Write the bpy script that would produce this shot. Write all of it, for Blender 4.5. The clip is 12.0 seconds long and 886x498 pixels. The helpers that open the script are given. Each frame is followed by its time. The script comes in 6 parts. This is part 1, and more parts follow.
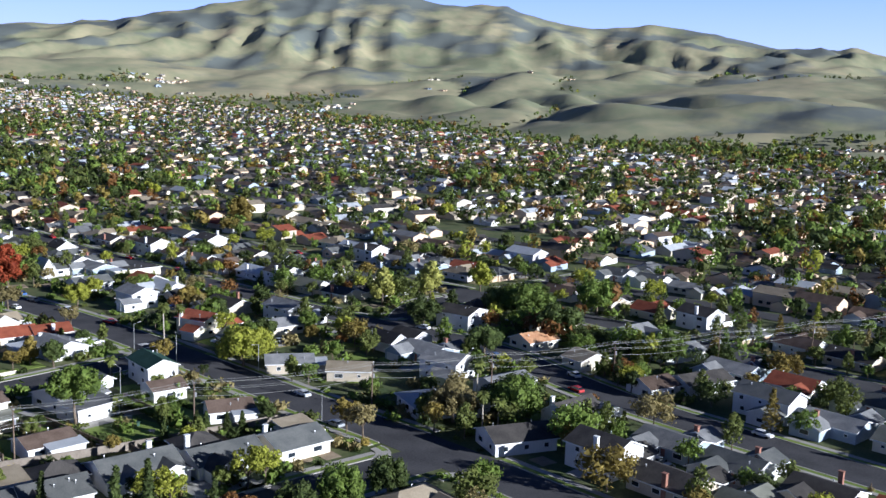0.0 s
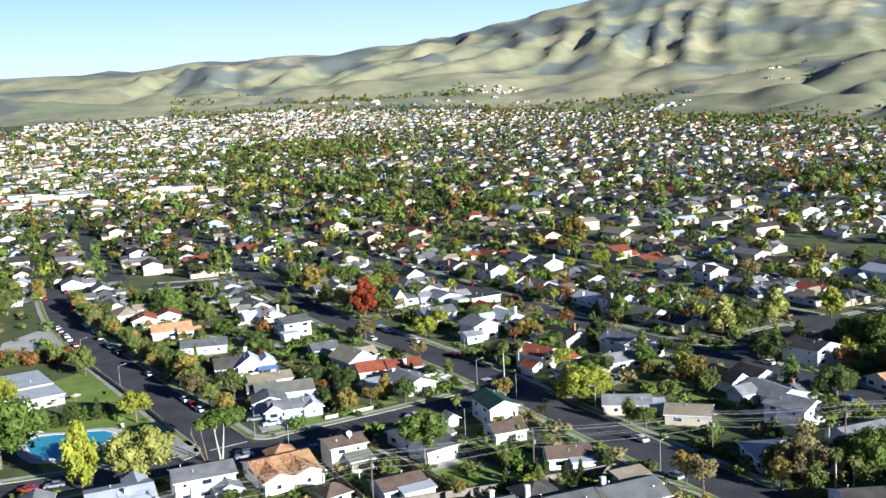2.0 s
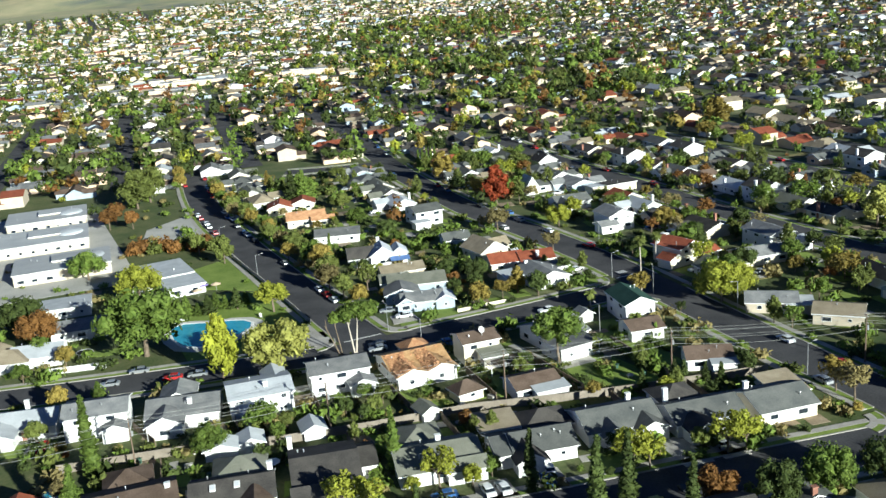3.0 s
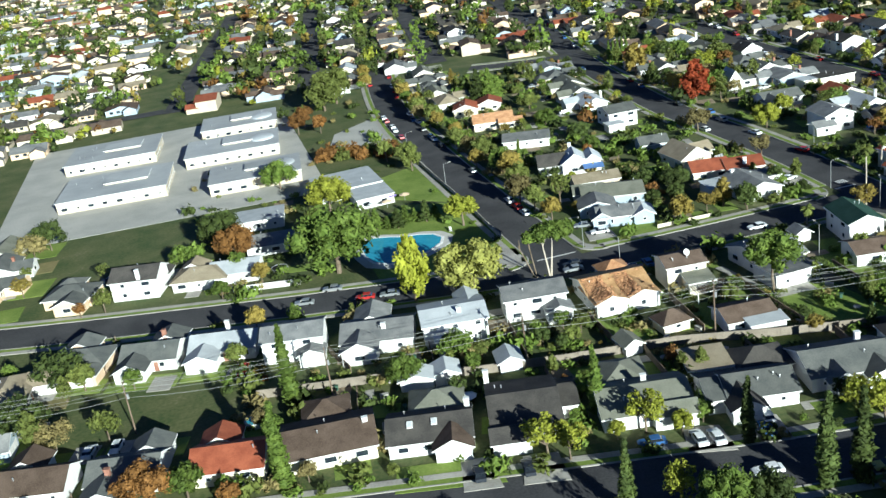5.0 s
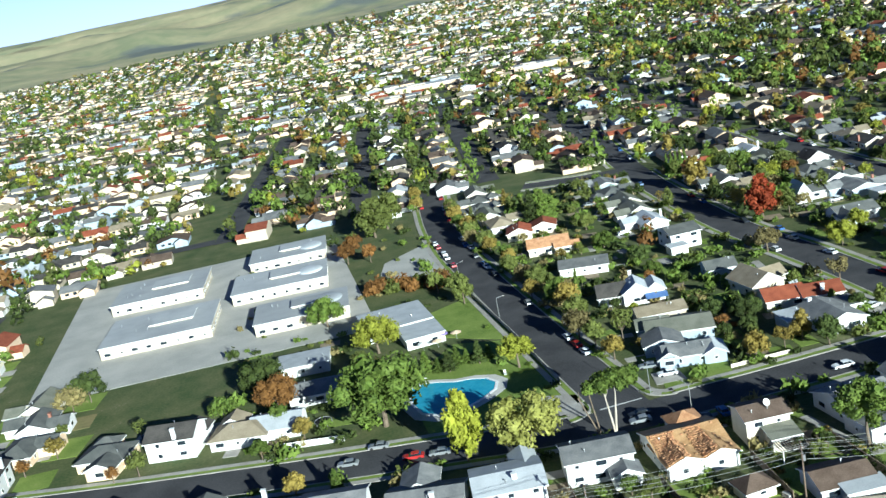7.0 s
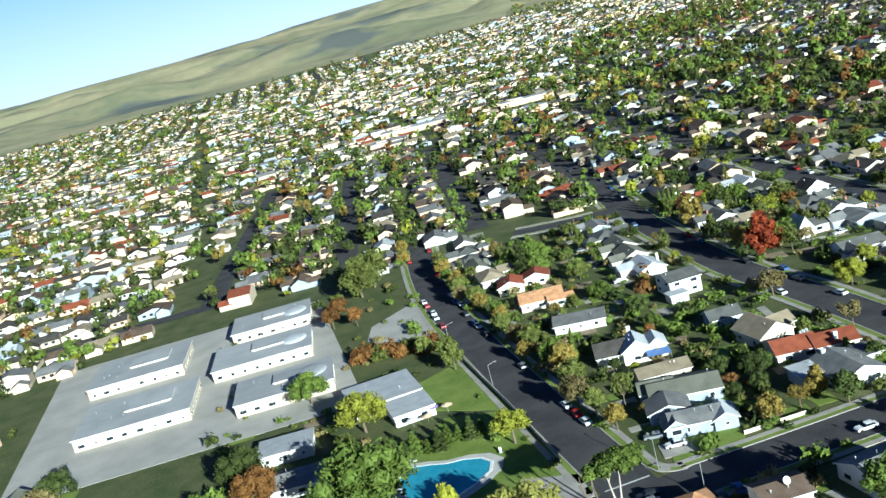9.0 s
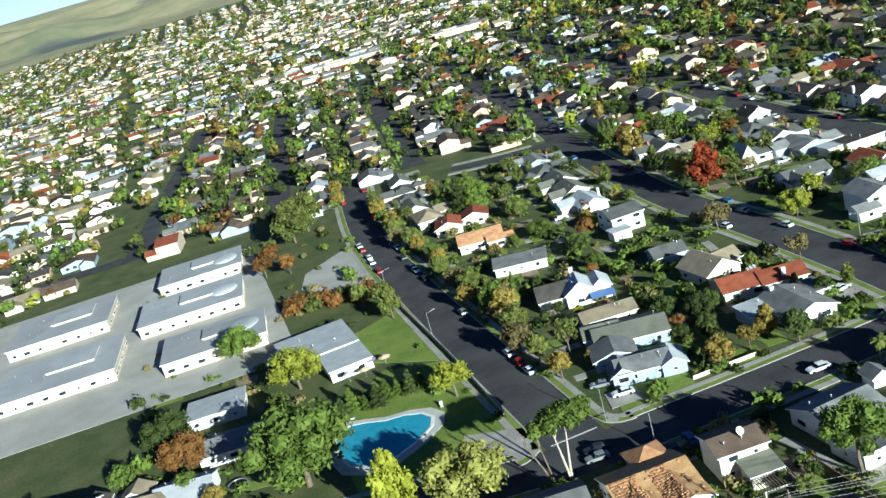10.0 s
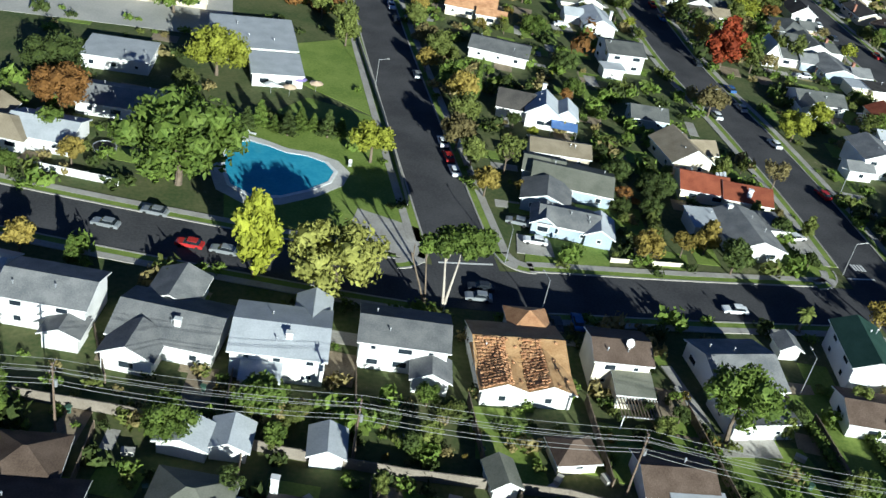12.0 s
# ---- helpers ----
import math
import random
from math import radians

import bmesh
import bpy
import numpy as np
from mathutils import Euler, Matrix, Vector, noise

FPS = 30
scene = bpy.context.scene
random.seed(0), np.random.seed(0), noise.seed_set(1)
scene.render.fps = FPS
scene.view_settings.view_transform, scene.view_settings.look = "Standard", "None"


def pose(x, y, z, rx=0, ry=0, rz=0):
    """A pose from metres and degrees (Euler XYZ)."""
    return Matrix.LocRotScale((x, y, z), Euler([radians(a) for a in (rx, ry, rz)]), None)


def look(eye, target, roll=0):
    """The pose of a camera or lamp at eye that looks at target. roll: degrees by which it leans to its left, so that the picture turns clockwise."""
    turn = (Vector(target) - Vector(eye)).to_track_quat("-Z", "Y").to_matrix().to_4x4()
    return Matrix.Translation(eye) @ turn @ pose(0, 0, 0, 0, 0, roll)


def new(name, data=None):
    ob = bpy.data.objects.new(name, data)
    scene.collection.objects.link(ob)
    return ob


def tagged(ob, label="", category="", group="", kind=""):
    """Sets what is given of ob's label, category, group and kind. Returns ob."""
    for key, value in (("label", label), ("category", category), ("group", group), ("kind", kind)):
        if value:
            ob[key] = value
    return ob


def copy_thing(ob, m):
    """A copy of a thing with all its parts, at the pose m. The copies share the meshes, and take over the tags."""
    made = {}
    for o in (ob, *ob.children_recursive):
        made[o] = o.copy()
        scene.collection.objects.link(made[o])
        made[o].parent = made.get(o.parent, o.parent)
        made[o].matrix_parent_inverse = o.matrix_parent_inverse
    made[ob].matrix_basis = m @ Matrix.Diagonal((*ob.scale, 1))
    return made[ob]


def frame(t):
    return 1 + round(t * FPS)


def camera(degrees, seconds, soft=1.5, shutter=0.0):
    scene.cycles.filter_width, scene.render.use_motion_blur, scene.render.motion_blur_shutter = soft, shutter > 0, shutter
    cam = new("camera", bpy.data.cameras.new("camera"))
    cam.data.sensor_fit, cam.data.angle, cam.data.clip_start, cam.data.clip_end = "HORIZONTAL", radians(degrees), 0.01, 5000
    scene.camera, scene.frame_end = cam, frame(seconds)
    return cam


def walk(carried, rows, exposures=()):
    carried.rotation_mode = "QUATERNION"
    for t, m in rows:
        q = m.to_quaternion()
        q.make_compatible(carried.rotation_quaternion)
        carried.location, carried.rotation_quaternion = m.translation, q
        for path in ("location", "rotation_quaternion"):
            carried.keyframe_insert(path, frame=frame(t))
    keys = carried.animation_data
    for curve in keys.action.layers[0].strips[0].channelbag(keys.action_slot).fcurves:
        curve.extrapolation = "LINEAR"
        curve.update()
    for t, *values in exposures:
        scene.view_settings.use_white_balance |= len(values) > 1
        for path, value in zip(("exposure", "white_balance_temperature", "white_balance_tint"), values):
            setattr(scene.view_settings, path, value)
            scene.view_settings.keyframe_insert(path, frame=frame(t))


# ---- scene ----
cam = camera(47.90, 12.0, soft=1.5)
PATH = [
    (0, (0.02, -0.01, 72.24), (77.96, 60.73, 56.90), 1.80),
    (0.5, (-0.32, -0.73, 75.28), (72.54, 66.34, 61.34), 0.58),
    (1, (-0.38, -0.42, 78.34), (66.82, 72.53, 65.64), -0.54),
    (1.5, (0.86, -0.10, 80.77), (61.04, 78.68, 67.64), -1.82),
    (2, (2.11, 0.67, 83.06), (55.43, 83.89, 67.80), -2.78),
    (2.5, (3.54, 3.36, 84.54), (50.71, 89.20, 64.33), -3.32),
    (3, (5.68, 7.20, 85.38), (45.71, 94.96, 58.99), -4.58),
    (3.5, (6.90, 9.89, 86.41), (40.54, 98.50, 54.52), -6.13),
    (3.7, (7.39, 10.97, 86.94), (38.81, 99.72, 53.25), -6.85),
    (5.3, (8.20, 23.79, 90.56), (28.40, 115.02, 54.93), -8.41),
    (5.5, (8.94, 25.50, 90.93), (29.02, 117.21, 56.48), -8.61),
    (6, (11.23, 29.65, 91.97), (29.54, 122.80, 60.51), -9.90),
    (6.5, (13.89, 33.84, 93.04), (31.33, 128.21, 64.95), -10.73),
    (7, (16.42, 38.20, 93.87), (33.66, 133.45, 68.75), -11.12),
    (7.5, (18.61, 42.64, 94.55), (36.01, 138.49, 71.99), -11.78),
    (7.7, (19.53, 44.33, 94.80), (36.78, 140.42, 73.12), -12.11),
    (9.3, (27.55, 58.43, 96.65), (46.32, 154.12, 74.49), -15.08),
    (9.5, (28.59, 61.05, 96.37), (47.81, 156.22, 72.44), -15.35),
    (10, (31.33, 67.90, 95.70), (52.77, 160.95, 66.02), -15.92),
    (10.5, (33.54, 74.76, 94.90), (62.93, 162.75, 57.56), -8.52),
    (11, (35.05, 80.77, 93.64), (66.50, 164.86, 49.60), -1.51),
    (11.5, (36.68, 86.00, 92.95), (65.87, 167.89, 43.54), 5.77),
    (12, (36.92, 90.60, 92.93), (61.31, 171.94, 40.12), 11.62),
]
walk(cam, [(t, look(eye, target, roll)) for t, eye, target, roll in PATH], [(0.0, 0.88, 5250, 17), (0.5, 1.18, 5250, 20), (1.0, 1.28, 5300, 20), (2.0, 1.24, 5400, 13), (2.5, 1.18, 5550, 5), (3.5, 1.02, 5700, 1), (5.5, 1.10, 5400, -1), (7.5, 1.14, 5300, -1), (10.0, 1.04, 5400, -1), (12.0, 0.92, 5450, 2)])

# ---- light ----
SUN_FROM = Vector((0.205, -0.937, 0.284))
world = bpy.data.worlds.new("sky")
scene.world = world
world.use_nodes = True
wn, wl = world.node_tree.nodes, world.node_tree.links
sky = wn.new("ShaderNodeTexSky")
sky.sky_type = "NISHITA"
sky.sun_disc = False
sky.sun_elevation = math.asin(SUN_FROM.normalized().z)
sky.sun_rotation = math.atan2(SUN_FROM.x, SUN_FROM.y)
sky.altitude = 100
sky.air_density, sky.dust_density, sky.ozone_density = 1.2, 0.35, 4.0
wn["Background"].inputs["Strength"].default_value = 0.010
wl.new(sky.outputs["Color"], wn["Background"].inputs["Color"])
# paler, bluer air towards the horizon, the same all round
coord, sep, fade, pale, both = wn.new("ShaderNodeTexCoord"), wn.new("ShaderNodeSeparateXYZ"), wn.new("ShaderNodeValToRGB"), wn.new("ShaderNodeBackground"), wn.new("ShaderNodeAddShader")
wl.new(coord.outputs["Generated"], sep.inputs[0])
wl.new(sep.outputs["Z"], fade.inputs["Fac"])
fade.color_ramp.elements[0].position, fade.color_ramp.elements[0].color = 0.0, (0.41, 0.455, 0.66, 1)
fade.color_ramp.elements[1].position, fade.color_ramp.elements[1].color = 0.26, (0.0014, 0.0066, 0.034, 1)
band = fade.color_ramp.elements.new(0.12)
band.color = (0.175, 0.262, 0.55, 1)
wl.new(fade.outputs["Color"], pale.inputs["Color"])
wl.new(wn["Background"].outputs[0], both.inputs[0])
wl.new(pale.outputs[0], both.inputs[1])
wl.new(both.outputs[0], wn["World Output"].inputs["Surface"])
sun_data = bpy.data.lights.new("sun", "SUN")
sun_data.energy, sun_data.angle, sun_data.color = 5.0, radians(0.5), (1.0, 0.94, 0.79)
sun = new("sun", sun_data)
sun.matrix_world = look(SUN_FROM * 400, (0, 0, 0))


# ---- materials ----
def material(name, a, b, scale=1.0, fine=12.0, rough=0.85, bump=0.2, vary=0.0, c=None, detail=6.0, metal=0.0, spec=0.3):
    """Two colours mixed by coarse and fine noise at real size; vary: spread of value from object to object; c: third colour in patches."""
    m = bpy.data.materials.new(name)
    m.use_nodes = True
    n, l = m.node_tree.nodes, m.node_tree.links
    bsdf = n["Principled BSDF"]
    bsdf.inputs["Roughness"].default_value, bsdf.inputs["Metallic"].default_value = rough, metal
    bsdf.inputs["Specular IOR Level"].default_value = spec
    geo = n.new("ShaderNodeNewGeometry")
    big, small = n.new("ShaderNodeTexNoise"), n.new("ShaderNodeTexNoise")
    for node, s, d in ((big, scale, 3.0), (small, fine, detail)):
        node.inputs["Scale"].default_value, node.inputs["Detail"].default_value = s, d
        l.new(geo.outputs["Position"], node.inputs["Vector"])
    add = n.new("ShaderNodeMath")
    add.operation = "MULTIPLY_ADD"
    add.inputs[1].default_value = 0.45
    l.new(small.outputs["Fac"], add.inputs[0])
    half = n.new("ShaderNodeMath")
    half.operation = "MULTIPLY"
    half.inputs[1].default_value = 0.55
    l.new(big.outputs["Fac"], half.inputs[0])
    l.new(half.outputs[0], add.inputs[2])
    ramp = n.new("ShaderNodeValToRGB")
    ramp.color_ramp.elements[0].position, ramp.color_ramp.elements[1].position = 0.38, 0.62
    ramp.color_ramp.elements[0].color, ramp.color_ramp.elements[1].color = (*a, 1), (*b, 1)
    if c:
        mid = ramp.color_ramp.elements.new(0.72)
        mid.color = (*c, 1)
    l.new(add.outputs[0], ramp.inputs["Fac"])
    out = ramp.outputs["Color"]
    if vary:
        info, mul, hsv = n.new("ShaderNodeObjectInfo"), n.new("ShaderNodeMapRange"), n.new("ShaderNodeHueSaturation")
        mul.inputs["To Min"].default_value, mul.inputs["To Max"].default_value = 1 - vary, 1 + vary
        l.new(info.outputs["Random"], mul.inputs["Value"])
        l.new(mul.outputs[0], hsv.inputs["Value"])
        l.new(out, hsv.inputs["Color"])
        out = hsv.outputs["Color"]
    l.new(out, bsdf.inputs["Base Color"])
    if bump:
        bp = n.new("ShaderNodeBump")
        bp.inputs["Strength"].default_value, bp.inputs["Distance"].default_value = bump, 0.05
        l.new(small.outputs["Fac"], bp.inputs["Height"])
        l.new(bp.outputs["Normal"], bsdf.inputs["Normal"])
    return m


def leaf_material(name, a, b, vary=0.3):
    m = material(name, a, b, scale=0.5, fine=3.0, rough=0.7, bump=0.0, vary=vary, spec=0.2)
    n, l = m.node_tree.nodes, m.node_tree.links
    hsv = [x for x in n if x.bl_idname == "ShaderNodeHueSaturation"][0]
    isl, mr = n.new("ShaderNodeNewGeometry"), n.new("ShaderNodeMapRange")
    mr.inputs["To Min"].default_value, mr.inputs["To Max"].default_value = 0.72, 1.3
    l.new(isl.outputs["Random Per Island"], mr.inputs["Value"])
    h2 = n.new("ShaderNodeHueSaturation")
    l.new(hsv.outputs["Color"], h2.inputs["Color"])
    l.new(mr.outputs[0], h2.inputs["Value"])
    bsdf = n["Principled BSDF"]
    l.new(h2.outputs["Color"], bsdf.inputs["Base Color"])
    tr, mix = n.new("ShaderNodeBsdfTranslucent"), n.new("ShaderNodeMixShader")
    l.new(h2.outputs["Color"], tr.inputs["Color"])
    mix.inputs["Fac"].default_value = 0.25
    l.new(bsdf.outputs[0], mix.inputs[1])
    l.new(tr.outputs[0], mix.inputs[2])
    l.new(mix.outputs[0], n["Material Output"].inputs["Surface"])
    return m


def plain(name, col, rough=0.5, metal=0.0):
    return material(name, tuple(v * 0.88 for v in col), tuple(min(1, v * 1.08) for v in col), 0.8, 9, rough, 0.05, metal=metal)


M_ASPHALT = material("asphalt", (0.052, 0.052, 0.056), (0.088, 0.087, 0.090), 0.12, 2.5, 0.95, 0.15, spec=0.08)
M_CONCRETE = material("concrete", (0.30, 0.28, 0.25), (0.43, 0.41, 0.37), 0.25, 3.0, 0.9, 0.1)
M_DECK = material("pool_deck", (0.46, 0.45, 0.42), (0.60, 0.58, 0.54), 0.3, 3.0, 0.9, 0.1)
M_LOT = material("paved_lot", (0.35, 0.345, 0.315), (0.47, 0.455, 0.415), 0.1, 2.0, 0.9, 0.1)
M_PAINT = plain("road_paint", (0.62, 0.62, 0.60), 0.7)
M_GRASS = material("grass", (0.125, 0.185, 0.028), (0.22, 0.28, 0.058), 0.15, 2.2, 0.95, 0.5, c=(0.28, 0.26, 0.10))
M_DRY = material("dry_grass", (0.15, 0.14, 0.055), (0.24, 0.20, 0.09), 0.2, 2.0, 0.95, 0.4)
M_SOIL = material("yard_soil", (0.052, 0.080, 0.022), (0.120, 0.124, 0.050), 0.11, 1.3, 0.95, 0.5, c=(0.21, 0.185, 0.115))
M_EARTH = material("bare_earth", (0.20, 0.155, 0.10), (0.32, 0.26, 0.18), 0.3, 3.0, 0.95, 0.4)
M_WALL = [
    material("stucco_white", (0.64, 0.63, 0.61), (0.76, 0.75, 0.73), 0.3, 4, 0.9, 0.15),
    material("stucco_cream", (0.66, 0.59, 0.45), (0.76, 0.69, 0.55), 0.3, 4, 0.9, 0.15),
    material("stucco_beige", (0.47, 0.40, 0.30), (0.56, 0.49, 0.38), 0.3, 4, 0.9, 0.15),
    material("siding_blue_grey", (0.30, 0.36, 0.42), (0.38, 0.44, 0.50), 0.3, 4, 0.85, 0.15),
    material("stucco_tan", (0.62, 0.45, 0.30), (0.70, 0.54, 0.38), 0.3, 4, 0.9, 0.15),
]
W_WHITE, W_CREAM, W_BEIGE, W_BLUE, W_TAN = M_WALL
R_GREY = material("shingle_grey", (0.13, 0.135, 0.14), (0.23, 0.23, 0.225), 0.35, 5, 0.9, 0.4, vary=0.25, spec=0.12)
R_SLATE = material("shingle_slate", (0.090, 0.096, 0.094), (0.150, 0.152, 0.142), 0.35, 5, 0.9, 0.4, vary=0.2, spec=0.12)
R_DARK = material("shingle_dark", (0.045, 0.042, 0.04), (0.085, 0.078, 0.07), 0.35, 5, 0.9, 0.4, vary=0.2, spec=0.12)
R_BROWN = material("shingle_brown", (0.085, 0.060, 0.045), (0.15, 0.11, 0.085), 0.35, 5, 0.9, 0.4, vary=0.2, spec=0.12)
R_TAN = material("shingle_tan", (0.23, 0.19, 0.13), (0.33, 0.28, 0.20), 0.35, 5, 0.9, 0.4, vary=0.2, spec=0.12)
R_RED = material("tile_red", (0.185, 0.047, 0.023), (0.285, 0.085, 0.042), 0.5, 6, 0.85, 0.5, vary=0.25)
R_ORANGE = material("tile_orange", (0.32, 0.155, 0.075), (0.52, 0.30, 0.155), 0.7, 6, 0.85, 0.5, vary=0.35)
R_LIGHT = material("roof_light_grey", (0.38, 0.40, 0.42), (0.49, 0.51, 0.53), 0.3, 4, 0.85, 0.2, vary=0.15, spec=0.15)
R_PALE = material("roof_pale_membrane", (0.31, 0.32, 0.33), (0.41, 0.42, 0.42), 0.12, 3, 0.85, 0.2, vary=0.15)
R_GREEN = material("shingle_green", (0.028, 0.062, 0.048), (0.045, 0.090, 0.070), 0.35, 5, 0.9, 0.4, spec=0.1)
R_OLIVE = material("shingle_olive", (0.14, 0.145, 0.115), (0.21, 0.21, 0.17), 0.35, 5, 0.9, 0.4, spec=0.12)
M_PLY = material("roof_sheathing", (0.36, 0.20, 0.085), (0.52, 0.33, 0.16), 0.5, 4, 0.85, 0.2)
M_TRIM = plain("white_trim", (0.78, 0.78, 0.76), 0.5)
M_GLASS = material("window_glass", (0.015, 0.02, 0.03), (0.03, 0.04, 0.05), 1, 3, 0.12, 0.0, spec=0.6)
M_GARAGE = plain("garage_door_white", (0.72, 0.71, 0.68), 0.5)
M_BRICK = material("chimney_brick", (0.22, 0.10, 0.07), (0.33, 0.17, 0.12), 1.0, 8, 0.9, 0.3)
M_FENCE = material("fence_wood", (0.13, 0.095, 0.065), (0.23, 0.18, 0.13), 0.5, 6, 0.9, 0.3)
M_BLOCK = material("block_wall", (0.17, 0.145, 0.115), (0.25, 0.215, 0.175), 0.4, 4, 0.9, 0.3)
M_POLE = material("pole_wood", (0.12, 0.085, 0.06), (0.19, 0.14, 0.10), 0.8, 8, 0.9, 0.3)
M_CABLE = plain("cable", (0.33, 0.33, 0.31), 0.4)
M_STEEL = plain("galvanised_steel", (0.45, 0.46, 0.47), 0.45, 0.6)
M_TRUNK = material("bark", (0.10, 0.075, 0.05), (0.19, 0.15, 0.11), 1.0, 10, 0.95, 0.5)
M_PALE = material("pale_bark", (0.36, 0.31, 0.25), (0.50, 0.45, 0.38), 0.8, 8, 0.9, 0.4)
M_WATER = material("pool_water", (0.05, 0.30, 0.45), (0.08, 0.38, 0.52), 0.3, 1.5, 0.05, 0.02, spec=0.5)
M_TYRE = plain("tyre_rubber", (0.02, 0.02, 0.02), 0.9)
M_CARGLASS = material("car_glass", (0.012, 0.015, 0.02), (0.02, 0.025, 0.03), 1, 3, 0.08, 0.0, spec=0.7)
CARS = [plain("car_white", (0.78, 0.79, 0.80), 0.25), plain("car_silver", (0.42, 0.44, 0.46), 0.3, 0.5), plain("car_dark", (0.03, 0.035, 0.045), 0.25),
        plain("car_red", (0.38, 0.03, 0.03), 0.25), plain("car_blue", (0.05, 0.12, 0.30), 0.25), plain("car_yellow", (0.62, 0.52, 0.14), 0.3)]
M_TARP = plain("blue_tarp", (0.11, 0.20, 0.44), 0.6)
L_DARK = leaf_material("leaves_dark_green", (0.040, 0.058, 0.016), (0.082, 0.108, 0.026))
L_GREEN = leaf_material("leaves_green", (0.072, 0.112, 0.019), (0.145, 0.195, 0.035))
L_OLIVE = leaf_material("leaves_olive", (0.098, 0.120, 0.028), (0.165, 0.188, 0.044))
L_LIME = leaf_material("leaves_yellow_green", (0.190, 0.210, 0.022), (0.320, 0.330, 0.043), 0.15)
L_YELLOW = leaf_material("leaves_yellow", (0.230, 0.250, 0.022), (0.345, 0.355, 0.042), 0.15)
L_PALE = leaf_material("leaves_pale_yellow", (0.245, 0.250, 0.055), (0.385, 0.380, 0.095), 0.15)
L_GOLD = leaf_material("leaves_gold_brown", (0.200, 0.155, 0.036), (0.310, 0.240, 0.054))
L_RUST = leaf_material("leaves_rust", (0.140, 0.070, 0.020), (0.220, 0.110, 0.032))
L_RED = leaf_material("leaves_red", (0.170, 0.028, 0.012), (0.270, 0.060, 0.020), 0.1)
L_GREY = leaf_material("leaves_grey_brown", (0.150, 0.125, 0.050), (0.230, 0.190, 0.076))


def hill_material():
    m = material("hill_grass", (0.200, 0.216, 0.122), (0.335, 0.300, 0.178), 0.0026, 0.02, 0.95, 0.0, c=(0.47, 0.372, 0.225), detail=8)
    n, l = m.node_tree.nodes, m.node_tree.links
    geo = [x for x in n if x.bl_idname == "ShaderNodeNewGeometry"][0]
    # scrub patches; their bluish grey also paints distance haze into the hill colour
    scrub_haze = n.new("ShaderNodeTexNoise")
    scrub_haze.inputs["Scale"].default_value, scrub_haze.inputs["Detail"].default_value = 0.0034, 10
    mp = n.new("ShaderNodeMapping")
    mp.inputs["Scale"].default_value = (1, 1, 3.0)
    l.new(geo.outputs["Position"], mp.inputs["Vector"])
    l.new(mp.outputs[0], scrub_haze.inputs["Vector"])
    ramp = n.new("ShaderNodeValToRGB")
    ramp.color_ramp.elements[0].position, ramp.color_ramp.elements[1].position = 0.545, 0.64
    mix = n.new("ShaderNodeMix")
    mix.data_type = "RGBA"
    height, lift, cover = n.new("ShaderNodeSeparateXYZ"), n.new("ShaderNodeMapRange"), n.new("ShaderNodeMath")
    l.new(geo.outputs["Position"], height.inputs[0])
    # more of the haze-tinted scrub colour on the higher slopes
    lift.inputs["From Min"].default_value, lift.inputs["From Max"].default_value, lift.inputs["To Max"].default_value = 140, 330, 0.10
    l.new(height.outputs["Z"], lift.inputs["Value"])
    l.new(scrub_haze.outputs["Fac"], cover.inputs[0])
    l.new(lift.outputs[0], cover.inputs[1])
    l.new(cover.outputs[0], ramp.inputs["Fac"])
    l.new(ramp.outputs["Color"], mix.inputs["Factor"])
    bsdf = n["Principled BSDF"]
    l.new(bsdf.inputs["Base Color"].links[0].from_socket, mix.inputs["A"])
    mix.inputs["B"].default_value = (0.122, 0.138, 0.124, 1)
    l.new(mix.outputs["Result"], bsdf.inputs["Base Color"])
    rill, bp = n.new("ShaderNodeTexNoise"), n.new("ShaderNodeBump")
    rill.inputs["Scale"].default_value, rill.inputs["Detail"].default_value = 0.006, 5
    bp.inputs["Strength"].default_value, bp.inputs["Distance"].default_value = 0.4, 14
    l.new(geo.outputs["Position"], rill.inputs["Vector"])
    l.new(rill.outputs["Fac"], bp.inputs["Height"])
    l.new(bp.outputs["Normal"], bsdf.inputs["Normal"])
    return m


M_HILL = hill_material()


